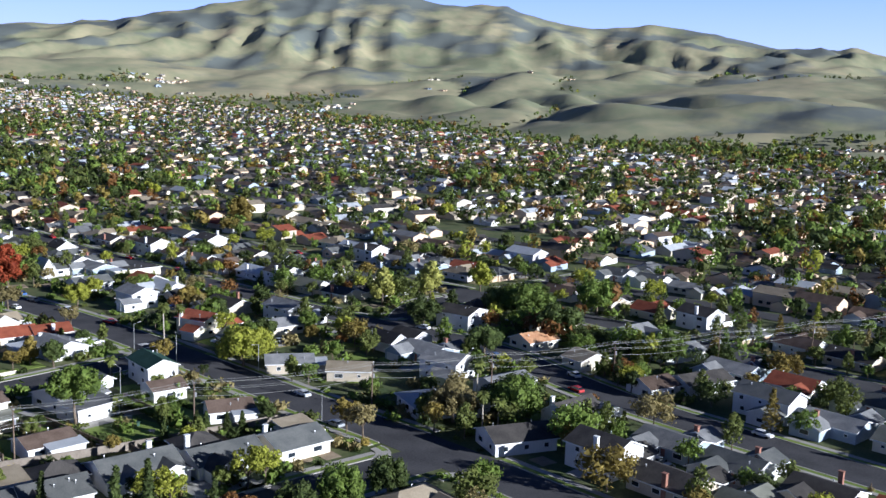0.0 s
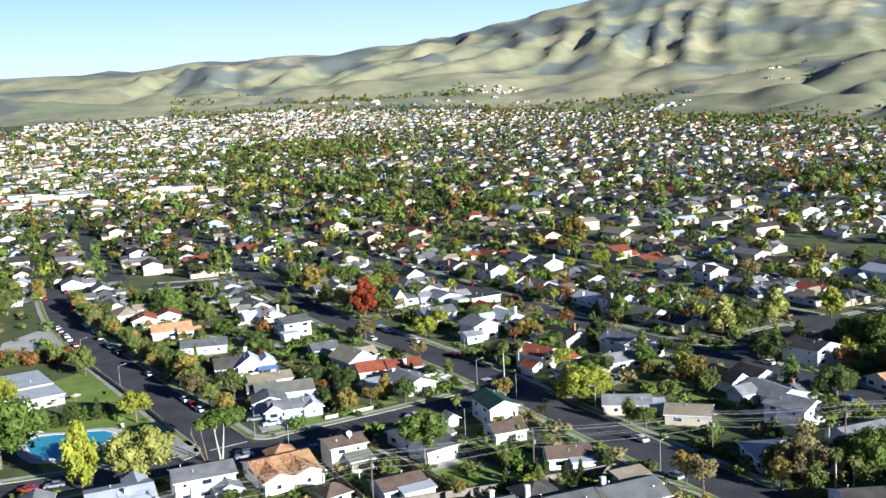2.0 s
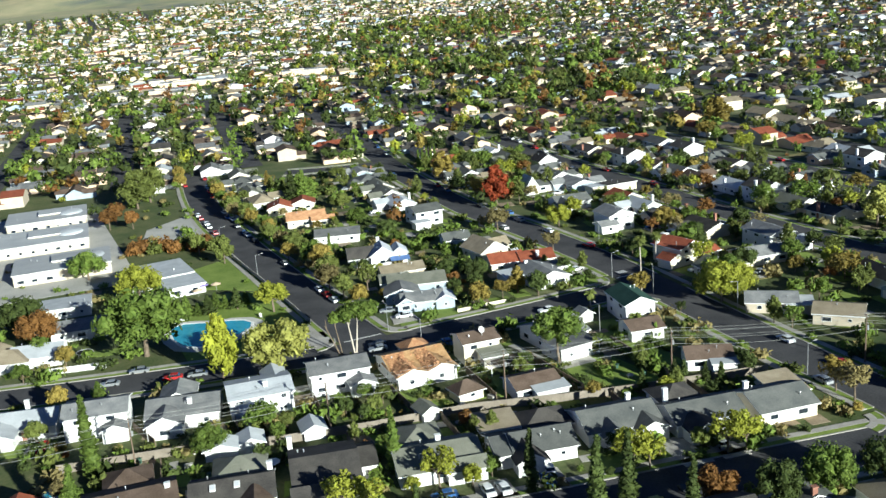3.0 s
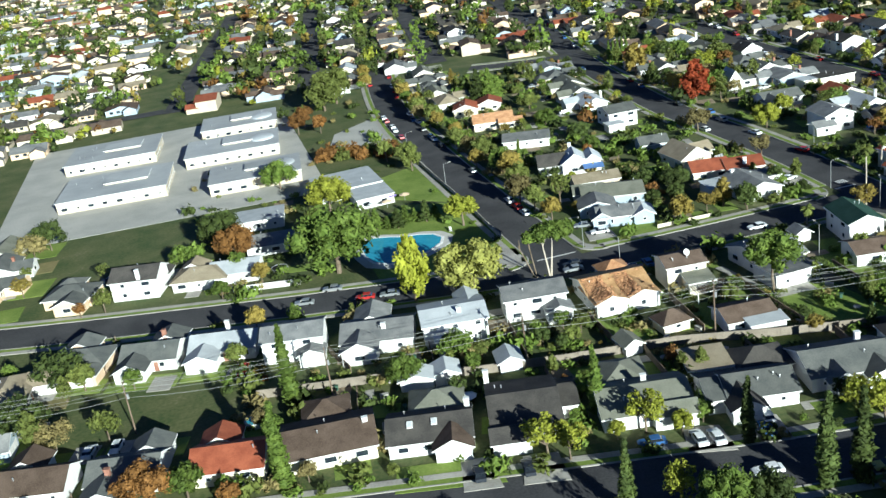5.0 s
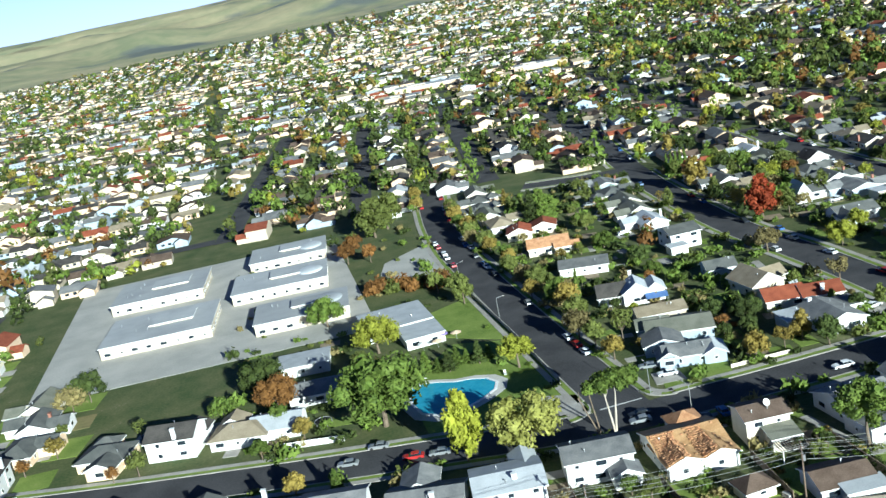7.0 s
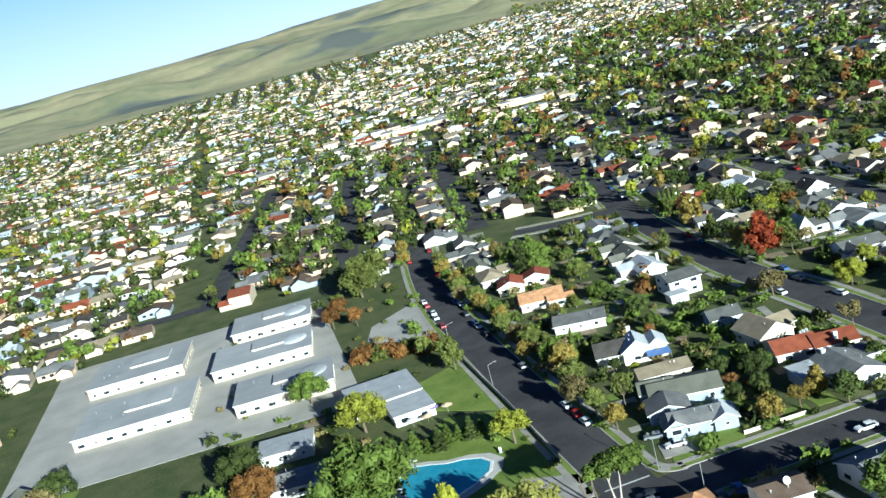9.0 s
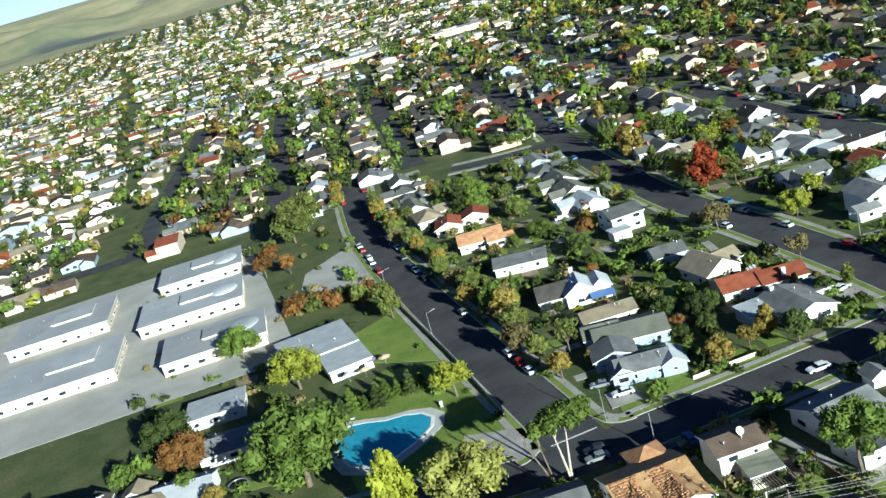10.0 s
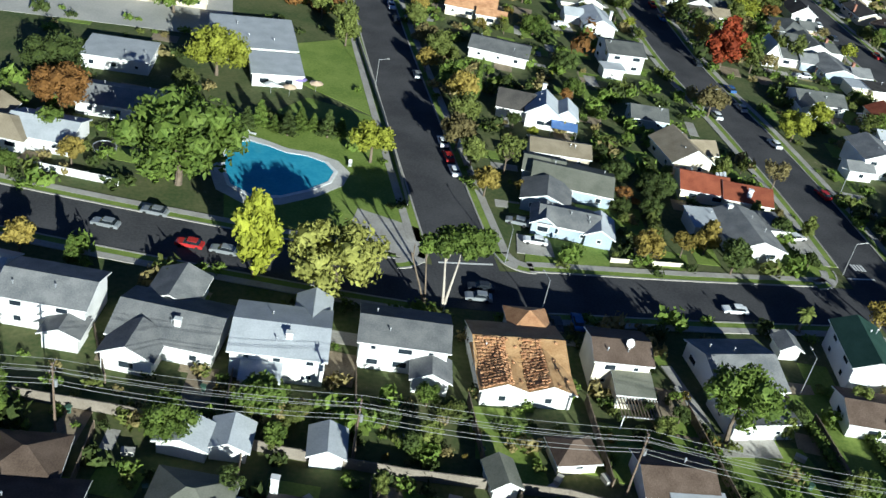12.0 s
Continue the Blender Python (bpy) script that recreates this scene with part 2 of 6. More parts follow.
# ---- mesh helpers ----
class Shape:
    """Vertices and faces gathered into one mesh; each face has a material number."""

    def __init__(self):
        self.v, self.f, self.m = [], [], []

    def face(self, pts, mat=0):
        k = len(self.v)
        self.v += [tuple(p) for p in pts]
        self.f.append(tuple(range(k, k + len(pts))))
        self.m.append(mat)

    def box(self, x0, x1, y0, y1, z0, z1, mat=0):
        self.prism([(x0, y0), (x1, y0), (x1, y1), (x0, y1)], z0, z1, mat)

    def prism(self, ring, z0, z1, mat=0):
        k, n = len(self.v), len(ring)
        self.v += [(x, y, z0) for x, y in ring] + [(x, y, z1) for x, y in ring]
        self.f += [tuple(range(k + n, k + 2 * n)), tuple(range(k + n - 1, k - 1, -1))]
        self.f += [(k + i, k + (i + 1) % n, k + n + (i + 1) % n, k + n + i) for i in range(n)]
        self.m += [mat] * (n + 2)

    def bar(self, a, b, r0, r1, n=6, mat=0):
        """A tapered round bar from a to b."""
        a, b = Vector(a), Vector(b)
        q = (b - a).to_track_quat("Z", "Y")
        k = len(self.v)
        for p, r in ((a, r0), (b, r1)):
            for i in range(n):
                w = 2 * math.pi * i / n
                self.v.append(tuple(p + q @ Vector((r * math.cos(w), r * math.sin(w), 0))))
        self.f += [(k + i, k + (i + 1) % n, k + n + (i + 1) % n, k + n + i) for i in range(n)]
        self.f += [tuple(range(k + n, k + 2 * n)), tuple(range(k + n - 1, k - 1, -1))]
        self.m += [mat] * (n + 2)

    def mesh(self, name, mats):
        me = bpy.data.meshes.new(name)
        me.from_pydata(self.v, [], self.f)
        for m in mats if isinstance(mats, (list, tuple)) else [mats]:
            me.materials.append(m)
        if any(self.m):
            me.polygons.foreach_set("material_index", self.m)
        me.update()
        return me


def part(name, shape, mats, parent, label=""):
    """One mesh object under a thing or a part."""
    ob = new(name, shape.mesh(name, mats) if isinstance(shape, Shape) else shape)
    ob.parent = parent
    if label:
        ob["label"] = label
    return ob


def thing(name, m, label, category, group=""):
    ob = new(name)
    ob.empty_display_size = 0.5
    ob.matrix_world = m
    return tagged(ob, label, category, group)


def structure(name, shape, mats, label="", kind="structure"):
    return tagged(new(name, shape.mesh(name, mats) if isinstance(shape, Shape) else shape), label, kind=kind)


def repaint(ob, mat):
    """The object's own material in place of its mesh's."""
    ob.material_slots[0].link = "OBJECT"
    ob.material_slots[0].material = mat


# ---- ground: a flat town that rises to foothills and a ridge ----
def table(pairs):
    xs, ys = [p[0] for p in pairs], [p[1] for p in pairs]
    return lambda b: float(np.interp(b, xs, ys))


EDGE = table([(-180, 1500), (-60, 2300), (20, 2700), (36, 2700), (41, 2600), (46, 2350), (53, 1900), (59, 1600), (66, 1380), (76, 1300), (110, 1300), (180, 1500)])
EDGE_H = table([(-180, 0), (-60, 20), (10, 60), (24, 64), (34, 45), (40, 28), (46, 14), (53, 2), (180, 0)])
FRONT_H = table([(-180, 40), (-60, 90), (24, 125), (34, 150), (40, 126), (46, 152), (50, 128), (56, 164), (60, 140), (66, 160), (72, 175), (80, 150), (110, 70), (180, 40)])
RIDGE_H = table([(-180, 60), (-70, 110), (0, 190), (15, 240), (24, 282), (27, 275), (30, 312), (34, 338), (37, 375), (40, 425), (43, 455), (49, 484), (52.7, 447), (55.2, 456),
                 (57.3, 398), (60, 362), (63, 392), (67.7, 336), (70, 300), (73, 286), (73.7, 302), (75.3, 262), (85, 220), (120, 90), (180, 60)])


def bearing(x, y):
    return math.degrees(math.atan2(x, y))


def crease(x, y):
    """Rounded foothills with sharp creases between them: 0 in a crease, about 1 on a top."""
    bend = noise.noise((x / 900, y / 900, 7.7))
    return 2 * abs(noise.noise((x / 560 + 1.2 * bend, y / 560 - 0.8 * bend, 3.1)))


def ground(x, y):
    d, b = math.hypot(x, y), bearing(x, y)
    if d < 1200:
        return 0.0
    e, eh, fh, rh = EDGE(b), EDGE_H(b), FRONT_H(b), RIDGE_H(b)
    if d < e:
        return eh * ((d - 1200) / (e - 1200)) ** 1.6
    ds = (e, e + 0.45 * (3300 - e), 3300, 3560, 4400, 4960)
    hs = (eh, eh + 0.38 * (fh - eh), fh, fh * 0.9 + 8, rh, rh * 0.8)
    for i in range(5):
        if d <= ds[i + 1]:
            break
    k = min(1.0, (d - ds[i]) / (ds[i + 1] - ds[i]))
    base = hs[i] + (hs[i + 1] - hs[i]) * (k * k * (3 - 2 * k) if i != 3 else k ** 1.15)
    rise = min(1.0, (d - e) / 450)
    high = max(0.0, min(1.0, (d - 3420) / 420))
    crest = 1 - 0.72 * max(0.0, 1 - abs(d - 4400) / 300)
    bend = noise.noise((x / 900, y / 900, 7.7))
    low = rise * (1 - high) * (40 * (crease(x, y) - 0.5) + 15 * (2 * abs(noise.noise((x / 190 + bend, y / 190, 2.2))) - 0.45))
    fold = 1 - 2 * abs(noise.noise((x / 620 + 2 + bend, y / 620, 3.1)))
    spur = 1 - 2 * abs(noise.noise((b * 0.40 + 2.2 * bend - d / 700, d / 1300, 3.1)))
    gully = 1 - 2 * abs(noise.noise((x / 270 + 1.3 * bend, y / 270 + 5, 9.7)))
    rill = 1 - 2 * abs(noise.noise((x / 135, y / 135, 4.2)))
    return base + low + high * crest * (31 * (fold - 0.5) + 24 * (spur - 0.5) + 38 * (gully - 0.5) + 18 * (rill - 0.5))


def make_ground():
    rings = [0, 40, 120, 240, 400, 600, 800, 1000, 1200] + list(np.arange(1240, 4970, 33.0))
    angles = [-180 + 3 * i for i in range(66)] + list(np.arange(16, 80, 0.30)) + [80 + 3 * i for i in range(34)]
    angles = [a for a in angles if a < 180]
    s = Shape()
    s.v.append((0, 0, 0))
    for d in rings[1:]:
        for a in angles:
            x, y = d * math.sin(radians(a)), d * math.cos(radians(a))
            s.v.append((x, y, ground(x, y)))
    n = len(angles)
    for i in range(n):
        j = (i + 1) % n
        s.f.append((0, 1 + j, 1 + i))
        s.m.append(0)
    for r in range(len(rings) - 2):
        for i in range(n):
            j = (i + 1) % n
            s.f.append((1 + r * n + i, 1 + r * n + j, 1 + (r + 1) * n + j, 1 + (r + 1) * n + i))
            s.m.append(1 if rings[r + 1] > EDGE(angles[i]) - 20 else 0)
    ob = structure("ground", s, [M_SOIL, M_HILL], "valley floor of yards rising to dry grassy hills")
    ob.data.polygons.foreach_set("use_smooth", [True] * len(ob.data.polygons))


make_ground()


# ---- streets ----
def along(pts, step=3.0):
    """Points every step metres of a smooth line through pts, each with its direction."""
    p = [Vector(q) for q in pts]
    p = [p[0] * 2 - p[1]] + p + [p[-1] * 2 - p[-2]]
    out = []
    for i in range(1, len(p) - 2):
        a, b, c, d = p[i - 1 : i + 3]
        n = max(1, round((c - b).length / step))
        for k in range(n):
            t = k / n
            q = 0.5 * (2 * b + (c - a) * t + (2 * a - 5 * b + 4 * c - d) * t * t + (3 * b - a - 3 * c + d) * t ** 3)
            out.append(q)
    out.append(p[-2])
    dirs = [(out[min(i + 1, len(out) - 1)] - out[max(i - 1, 0)]).normalized() for i in range(len(out))]
    return list(zip(out, dirs))


STREETS = {
    "cross": [(-150, 300), (-60, 263), (0, 243), (40, 231.5), (77, 222.6), (100, 221.4), (125, 220.6), (160, 220.4)],
    "south": [(-120, 190), (-40, 165), (20, 149), (60, 138.5), (82, 133), (111, 127), (155, 118)],
    "pool": [(83, 221), (82.5, 280), (82.6, 340), (84, 390), (89, 440), (98, 495), (112, 560), (131, 640)],
    "palm": [(138, 20), (148, 80), (155, 125), (158, 160), (162, 200), (166.5, 245), (168, 290), (167.5, 335), (174, 400), (182, 450), (196, 520), (215, 600)],
}
STREETS.update({
    "east": [(196, 10), (205, 70), (211, 105), (219, 130), (229, 158), (231, 180), (229, 206), (231, 260), (237, 330), (244, 410), (256, 480)],
    "far_cross": [(182, 452), (158, 458), (136, 468)],
    "home": [(-140, 118), (-60, 96), (10, 74), (80, 56), (146, 46)],
    "east_cross": [(231, 196), (262, 212), (300, 206), (360, 200)],
    "further_east": [(262, 20), (271, 90), (284, 150), (290, 205), (296, 270), (304, 350), (314, 430)],
})
LINES = {k: along(v) for k, v in STREETS.items()}
HALF, TURN = 5.9, 6.5


def street_gap(p, but=""):
    return min(min((q - p).length for q, _ in line) for k, line in LINES.items() if k != but)


def ribbon(s, line, a, b, z0, z1, mat=0, keep=None, base=None):
    """A strip between the offsets a and b beside a line, as thick as z0 to z1."""
    for (p, d), (q, e) in zip(line, line[1:]):
        n, o = Vector((d.y, -d.x)), Vector((e.y, -e.x))
        if keep and not keep((p + q) / 2 + n * (a + b) / 2):
            continue
        ring = [p + n * a, p + n * b, q + o * b, q + o * a]
        if base is None:
            s.prism([(v.x, v.y) for v in ring], z0, z1, mat)
        else:
            s.face([(v.x, v.y, base(v.x, v.y) + z1) for v in ring], mat)


for k, (key, line) in enumerate(LINES.items()):
    s = Shape()
    ribbon(s, line, -HALF, HALF, -0.05, 0.030 + 0.004 * k)
    structure("road", s, M_ASPHALT, "grey asphalt residential street")
    kerb, walkway, verge = Shape(), Shape(), Shape()
    clear = lambda p, key=key: street_gap(p, key) > HALF + TURN
    for side in (-1, 1):
        ribbon(kerb, line, side * HALF, side * (HALF + 0.35), -0.05, 0.17, 0, clear)
        ribbon(verge, line, side * (HALF + 0.35), side * (HALF + 1.7), -0.05, 0.13, 0, clear)
        ribbon(walkway, line, side * (HALF + 1.7), side * (HALF + 3.2), -0.05, 0.155, 0, clear)
    structure("kerb", kerb, M_CONCRETE, "pale concrete kerb beside the street")
    structure("verge", verge, M_GRASS, "strip of short grass between kerb and pavement", "stuff")
    structure("pavement", walkway, M_CONCRETE, "pale concrete pavement beside the street")

CORNERS = [(83, 221, 1, 1), (83, 221, -1, 1), (163.6, 219.6, -1, 1), (163.6, 219.6, -1, -1), (154.6, 118.2, -1, 1), (154.6, 118.2, -1, -1), (229.5, 196, 1, 1), (229.5, 196, 1, -1), (290, 206.5, -1, 1), (290, 206.5, -1, -1)]
kerb, walkway, verge = Shape(), Shape(), Shape()
for x, y, sx, sy in CORNERS:
    cx, cy = x + sx * (HALF + TURN), y + sy * (HALF + TURN)
    for s, r0, r1, z in ((kerb, TURN, TURN - 0.35, 0.17), (verge, TURN - 0.35, TURN - 1.7, 0.13), (walkway, TURN - 1.7, TURN - 3.2, 0.155)):
        for i in range(8):
            a, b = radians(i * 11.25), radians((i + 1) * 11.25)
            s.prism([(cx - sx * r * math.cos(w), cy - sy * r * math.sin(w)) for r, w in ((r0, a), (r1, a), (r1, b), (r0, b))][:: sx * sy], -0.05, z)
    walkway.prism([(cx - sx * r * math.cos(radians(w)), cy - sy * r * math.sin(radians(w))) for r, w in ((TURN - 0.1, 33), (TURN - 1.9, 33), (TURN - 1.9, 57), (TURN - 0.1, 57))][:: sx * sy], -0.05, 0.18)
structure("kerb", kerb, M_CONCRETE, "curved concrete kerbs at the junctions")
structure("verge", verge, M_GRASS, "grass strips at the street corners", "stuff")
structure("pavement", walkway, M_CONCRETE, "curved pavements at the street corners")

marks = Shape()
marks.prism([(159.6, 229.5), (165.6, 229.5), (165.6, 229.95), (159.6, 229.95)], 0.04, 0.062)
for i in range(4):
    marks.prism([(162.9 + 0.7 * i, 232.5), (163.35 + 0.7 * i, 232.5), (163.35 + 0.7 * i, 234.8), (162.9 + 0.7 * i, 234.8)], 0.04, 0.062)
marks.prism([(78.2, 229.2), (88.0, 229.2), (88.0, 229.6), (78.2, 229.6)], 0.04, 0.062)
structure("road_marking", marks, M_PAINT, "white painted stop lines at the junctions")


# ---- houses ----
def extrude(s, section, a0, a1, axis, ox=0.0, oy=0.0, mat=0, roof=False):
    """A section of (across, up) drawn out along the axis from a0 to a1."""
    k, n = len(s.v), len(section)
    for a in (a0, a1):
        s.v += [(ox + a, oy + c, z) if axis == "x" else (ox - c, oy + a, z) for c, z in section]
    s.f += [(k + i, k + n + i, k + n + (i + 1) % n, k + (i + 1) % n) for i in range(n)]
    ends = [(0, 1, 4, 5), (1, 2, 3, 4)] if roof else [tuple(range(n))]
    s.f += [tuple(k + i for i in e) for e in ends] + [tuple(k + n + i for i in reversed(e)) for e in ends]
    s.m += [mat] * (n + 2 * len(ends))


def volume_walls(s, v):
    L, W, ze, zr = v["L"], v["W"], v["ze"], v["ze"] + v["rise"]
    if v["roof"] == "gable":
        a, c = (L, W) if v["axis"] == "x" else (W, L)
        extrude(s, [(-c / 2, -0.1), (c / 2, -0.1), (c / 2, ze), (0, zr), (-c / 2, ze)], -a / 2, a / 2, v["axis"], v["x"], v["y"])
    else:
        s.box(v["x"] - L / 2, v["x"] + L / 2, v["y"] - W / 2, v["y"] + W / 2, -0.1, ze)


def volume_roof(s, v):
    """The roof of one volume; its eaves and edge boards take the second material."""
    L, W, ze, rise, o, th = v["L"], v["W"], v["ze"], v["rise"], 0.55, 0.24
    x, y = v["x"], v["y"]
    if v["roof"] == "gable":
        a, c = (L, W) if v["axis"] == "x" else (W, L)
        sl = rise / (c / 2)
        e, w, g = ze - o * sl, c / 2 + o, a / 2 + 0.45
        k = len(s.m)
        extrude(s, [(-w, e + th), (0, ze + rise + th), (w, e + th), (w, e), (0, ze + rise), (-w, e)], -g, g, v["axis"], x, y, roof=True)
        s.m[k:] = [0, 0, 1, 1, 1, 1] + [1] * 4
        return
    if v["roof"] == "hip":
        a, c = L / 2 + o, W / 2 + o
        e = ze - o * rise / (min(L, W) / 2)
        r = max(0.1, abs(L - W) / 2)
        ridge = [(-r, 0), (r, 0)] if L >= W else [(0, -r), (0, r)]
    else:
        a, c, e = L / 2 + 0.4, W / 2 + 0.4, ze
    lift = rise if v["roof"] == "shed" else 0.0
    eave = [(-a, -c, 0), (a, -c, 0), (a, c, lift), (-a, c, lift)]
    k = len(s.v)
    s.v += [(x + p, y + q, e + z) for p, q, z in eave] + [(x + p, y + q, e + z + th) for p, q, z in eave]
    s.f += [(k + 3, k + 2, k + 1, k)] + [(k + i, k + (i + 1) % 4, k + 4 + (i + 1) % 4, k + 4 + i) for i in range(4)]
    s.m += [1] * 5
    if v["roof"] == "hip":
        s.v += [(x + p, y + q, ze + rise + th) for p, q in ridge]
        s.f += [(k + 4, k + 5, k + 9, k + 8), (k + 6, k + 7, k + 8, k + 9), (k + 5, k + 6, k + 9), (k + 7, k + 4, k + 8)] if L >= W else \
               [(k + 5, k + 6, k + 9, k + 8), (k + 7, k + 4, k + 8, k + 9), (k + 4, k + 5, k + 8), (k + 6, k + 7, k + 9)]
        s.m += [0] * 4
    else:
        s.f.append((k + 4, k + 5, k + 6, k + 7))
        s.m.append(0)


WINDOW_MESH = {}


def window_meshes(w, h):
    if (w, h) not in WINDOW_MESH:
        def pane_ring(k, y):
            return [(x, y, z) for x, z in ((-w / 2 + k, -h / 2 + k), (w / 2 - k, -h / 2 + k), (w / 2 - k, h / 2 - k), (-w / 2 + k, h / 2 - k))]

        def moulding(glazed):
            f = Shape()
            f.v = pane_ring(0, 0.02) + pane_ring(0, -0.07) + pane_ring(0.1, -0.07) + pane_ring(0.1, -0.03)
            for k in (0, 4, 8):
                f.f += [(k + i, k + (i + 1) % 4, k + 4 + (i + 1) % 4, k + 4 + i) for i in range(4)]
            f.m = [0] * 12
            if glazed:
                f.f.append((12, 13, 14, 15))
                f.m.append(1)
            return f

        p = Shape()
        p.box(-w / 2 + 0.09, w / 2 - 0.09, -0.035, 0.01, -h / 2 + 0.09, h / 2 - 0.09)
        WINDOW_MESH[w, h] = moulding(False).mesh("window", M_TRIM), p.mesh("pane", M_GLASS), moulding(True).mesh("window", [M_TRIM, M_GLASS])
    return WINDOW_MESH[w, h]


def window(parent, x, y, z, turn, w=1.5, h=1.1, split=True):
    """A framed window on a wall whose outside is turned by turn degrees from -y."""
    frame_mesh, pane_mesh, both = window_meshes(w, h)
    ob = part("window", frame_mesh if split else both, None, parent)
    ob.matrix_basis = pose(x, y, z, 0, 0, turn)
    if split:
        part("pane", pane_mesh, None, ob)
    return ob


def garage_door(parent, x, y, turn, w=4.6):
    s = Shape()
    s.box(-w / 2, w / 2, -0.05, 0.02, 0.02, 2.1)
    for i in range(4):
        s.box(-w / 2 + 0.08, w / 2 - 0.08, -0.075, -0.04, 0.07 + 0.51 * i, 0.51 + 0.51 * i)
    part("garage_door", s, M_GARAGE, parent).matrix_basis = pose(x, y, 0, 0, 0, turn)


def vol(x, y, L, W, ze=2.6, rise=1.8, axis="x", roof="gable"):
    return dict(x=x, y=y, L=L, W=W, ze=ze, rise=rise, axis=axis, roof=roof)


def side_windows(house, v, rng, sides="snew", split=True):
    """Windows in rows on the named sides of a volume: s front (-y), n back, e and w."""
    floors = [1.5] if v["ze"] < 4 else [1.5, 4.1]
    for side, turn, span, ox, oy in (("s", 0, v["L"], 0, -v["W"] / 2), ("n", 180, v["L"], 0, v["W"] / 2), ("e", 90, v["W"], v["L"] / 2, 0), ("w", -90, v["W"], -v["L"] / 2, 0)):
        if side not in sides.lower():
            continue
        count = max(1, int(span / 4.2))
        for z in floors:
            for i in range(count):
                u = (i + 0.5) / count * span - span / 2 + rng.uniform(-0.3, 0.3)
                w, h = rng.choice(((1.8, 1.1), (1.2, 1.1), (2.2, 1.2), (0.9, 0.8)))
                px, py = (u, oy - 0.0) if turn in (0, 180) else (ox, u)
                k = -0.012 if side in "sw" else 0.012
                px, py = (px, py + k) if turn in (0, 180) else (px + k, py)
                window(house, v["x"] + px, v["y"] + py, z, turn, w, h, split)


def house(m, label, vols, wall, roofs, sides, rng, chimney=None, garage=None, door=None, group="", vents=2, name="house", category="house", split=True):
    """A house of one or more volumes; roofs: one material for each volume."""
    ob = thing(name, m, label, category, group)
    for v in vols:
        s = Shape()
        volume_walls(s, v)
        part("wall", s, wall, ob)
    for v, r in zip(vols, roofs):
        s = Shape()
        volume_roof(s, v)
        part("roof", s, [r, M_TRIM], ob)
    for v, d in zip(vols, sides):
        if d:
            side_windows(ob, v, rng, d, split)
    if chimney:
        x, y, z = chimney
        s = Shape()
        s.box(x - 0.45, x + 0.45, y - 0.35, y + 0.35, 0.5, z)
        s.box(x - 0.55, x + 0.55, y - 0.45, y + 0.45, z, z + 0.14)
        part("chimney", s, M_BRICK if rng.random() < 0.3 and group == "suburban houses" else M_TRIM, ob)
    if garage:
        garage_door(ob, *garage)
    if door:
        s = Shape()
        s.box(-0.48, 0.48, -0.05, 0.02, 0.05, 2.1)
        s.box(0.34, 0.40, -0.09, -0.05, 1.0, 1.06)
        part("door", s, M_BRICK, ob).matrix_basis = pose(door[0], door[1], 0, 0, 0, door[2])
    v = vols[0]
    for i in range(vents):
        s = Shape()
        u, w = rng.uniform(-0.4, 0.4) * v["L"], rng.choice((-1, 1)) * rng.uniform(0.12, 0.3)
        top = v["ze"] + (v["rise"] * (1 - 2 * abs(w)) if v["axis"] == "x" and v["roof"] in ("gable", "hip") else v["rise"] * 0.6)
        s.bar((u + v["x"], w * v["W"] + v["y"], top - 0.5), (u + v["x"], w * v["W"] + v["y"], top + 0.75), 0.09, 0.09)
        s.bar((u + v["x"], w * v["W"] + v["y"], top + 0.72), (u + v["x"], w * v["W"] + v["y"], top + 0.85), 0.17, 0.12)
        part("vent_pipe", s, M_STEEL, ob)
    return ob


rng = random.Random(7)
FOOT = []


def placed(x, y, r):
    FOOT.append((x, y, r))


def known(x, y, head, label, vols, wall, roofs, sides, **kw):
    placed(x, y, max(max(v["L"], v["W"]) for v in vols) * 0.62 + 2)
    return house(pose(x, y, 0, 0, 0, head), label, vols, wall, roofs, sides, rng, **kw)


# row with its fronts on the cross street and its backs to the utility line
known(18, 212.5, -14, "white two-storey house with a grey shingle roof", [vol(0, 0, 12.5, 9, 5, 1.4), vol(4, -6, 5, 4, 2.7, 1.0, "y")], W_WHITE, [R_GREY, R_GREY], ["sn", ""])
known(34.5, 206.5, -17, "white house with a grey gabled roof and rear wing", [vol(0, 1, 14.5, 11, 3.0, 1.9), vol(-3.2, -5.6, 7, 6, 3.0, 1.7, "y"), vol(-2, 9, 7, 8, 2.7, 1.5, "y")], W_WHITE,
      [R_GREY, R_GREY, R_GREY], ["s", "sw", ""], chimney=(1.5, -1.5, 5.3))
known(49.8, 203.2, -9, "white two-storey house with a pale grey roof", [vol(0, 0, 13.0, 11, 4.8, 1.2), vol(4.0, 6.5, 4.5, 7, 4.2, 1.2, "y"), vol(-2, -6.8, 5, 4, 2.7, 0.9, "x", "shed")], W_WHITE,
      [R_LIGHT, R_LIGHT, R_LIGHT], ["sew", "", "s"], chimney=(1.2, -2.5, 6.6))
known(67.8, 204.3, -10, "white two-storey house with a grey roof", [vol(0, 0, 12.8, 8.6, 5, 1.4), vol(4.2, -6, 5.2, 4.6, 2.7, 1.2, "y")], W_WHITE, [R_GREY, R_GREY], ["sw", "s"])
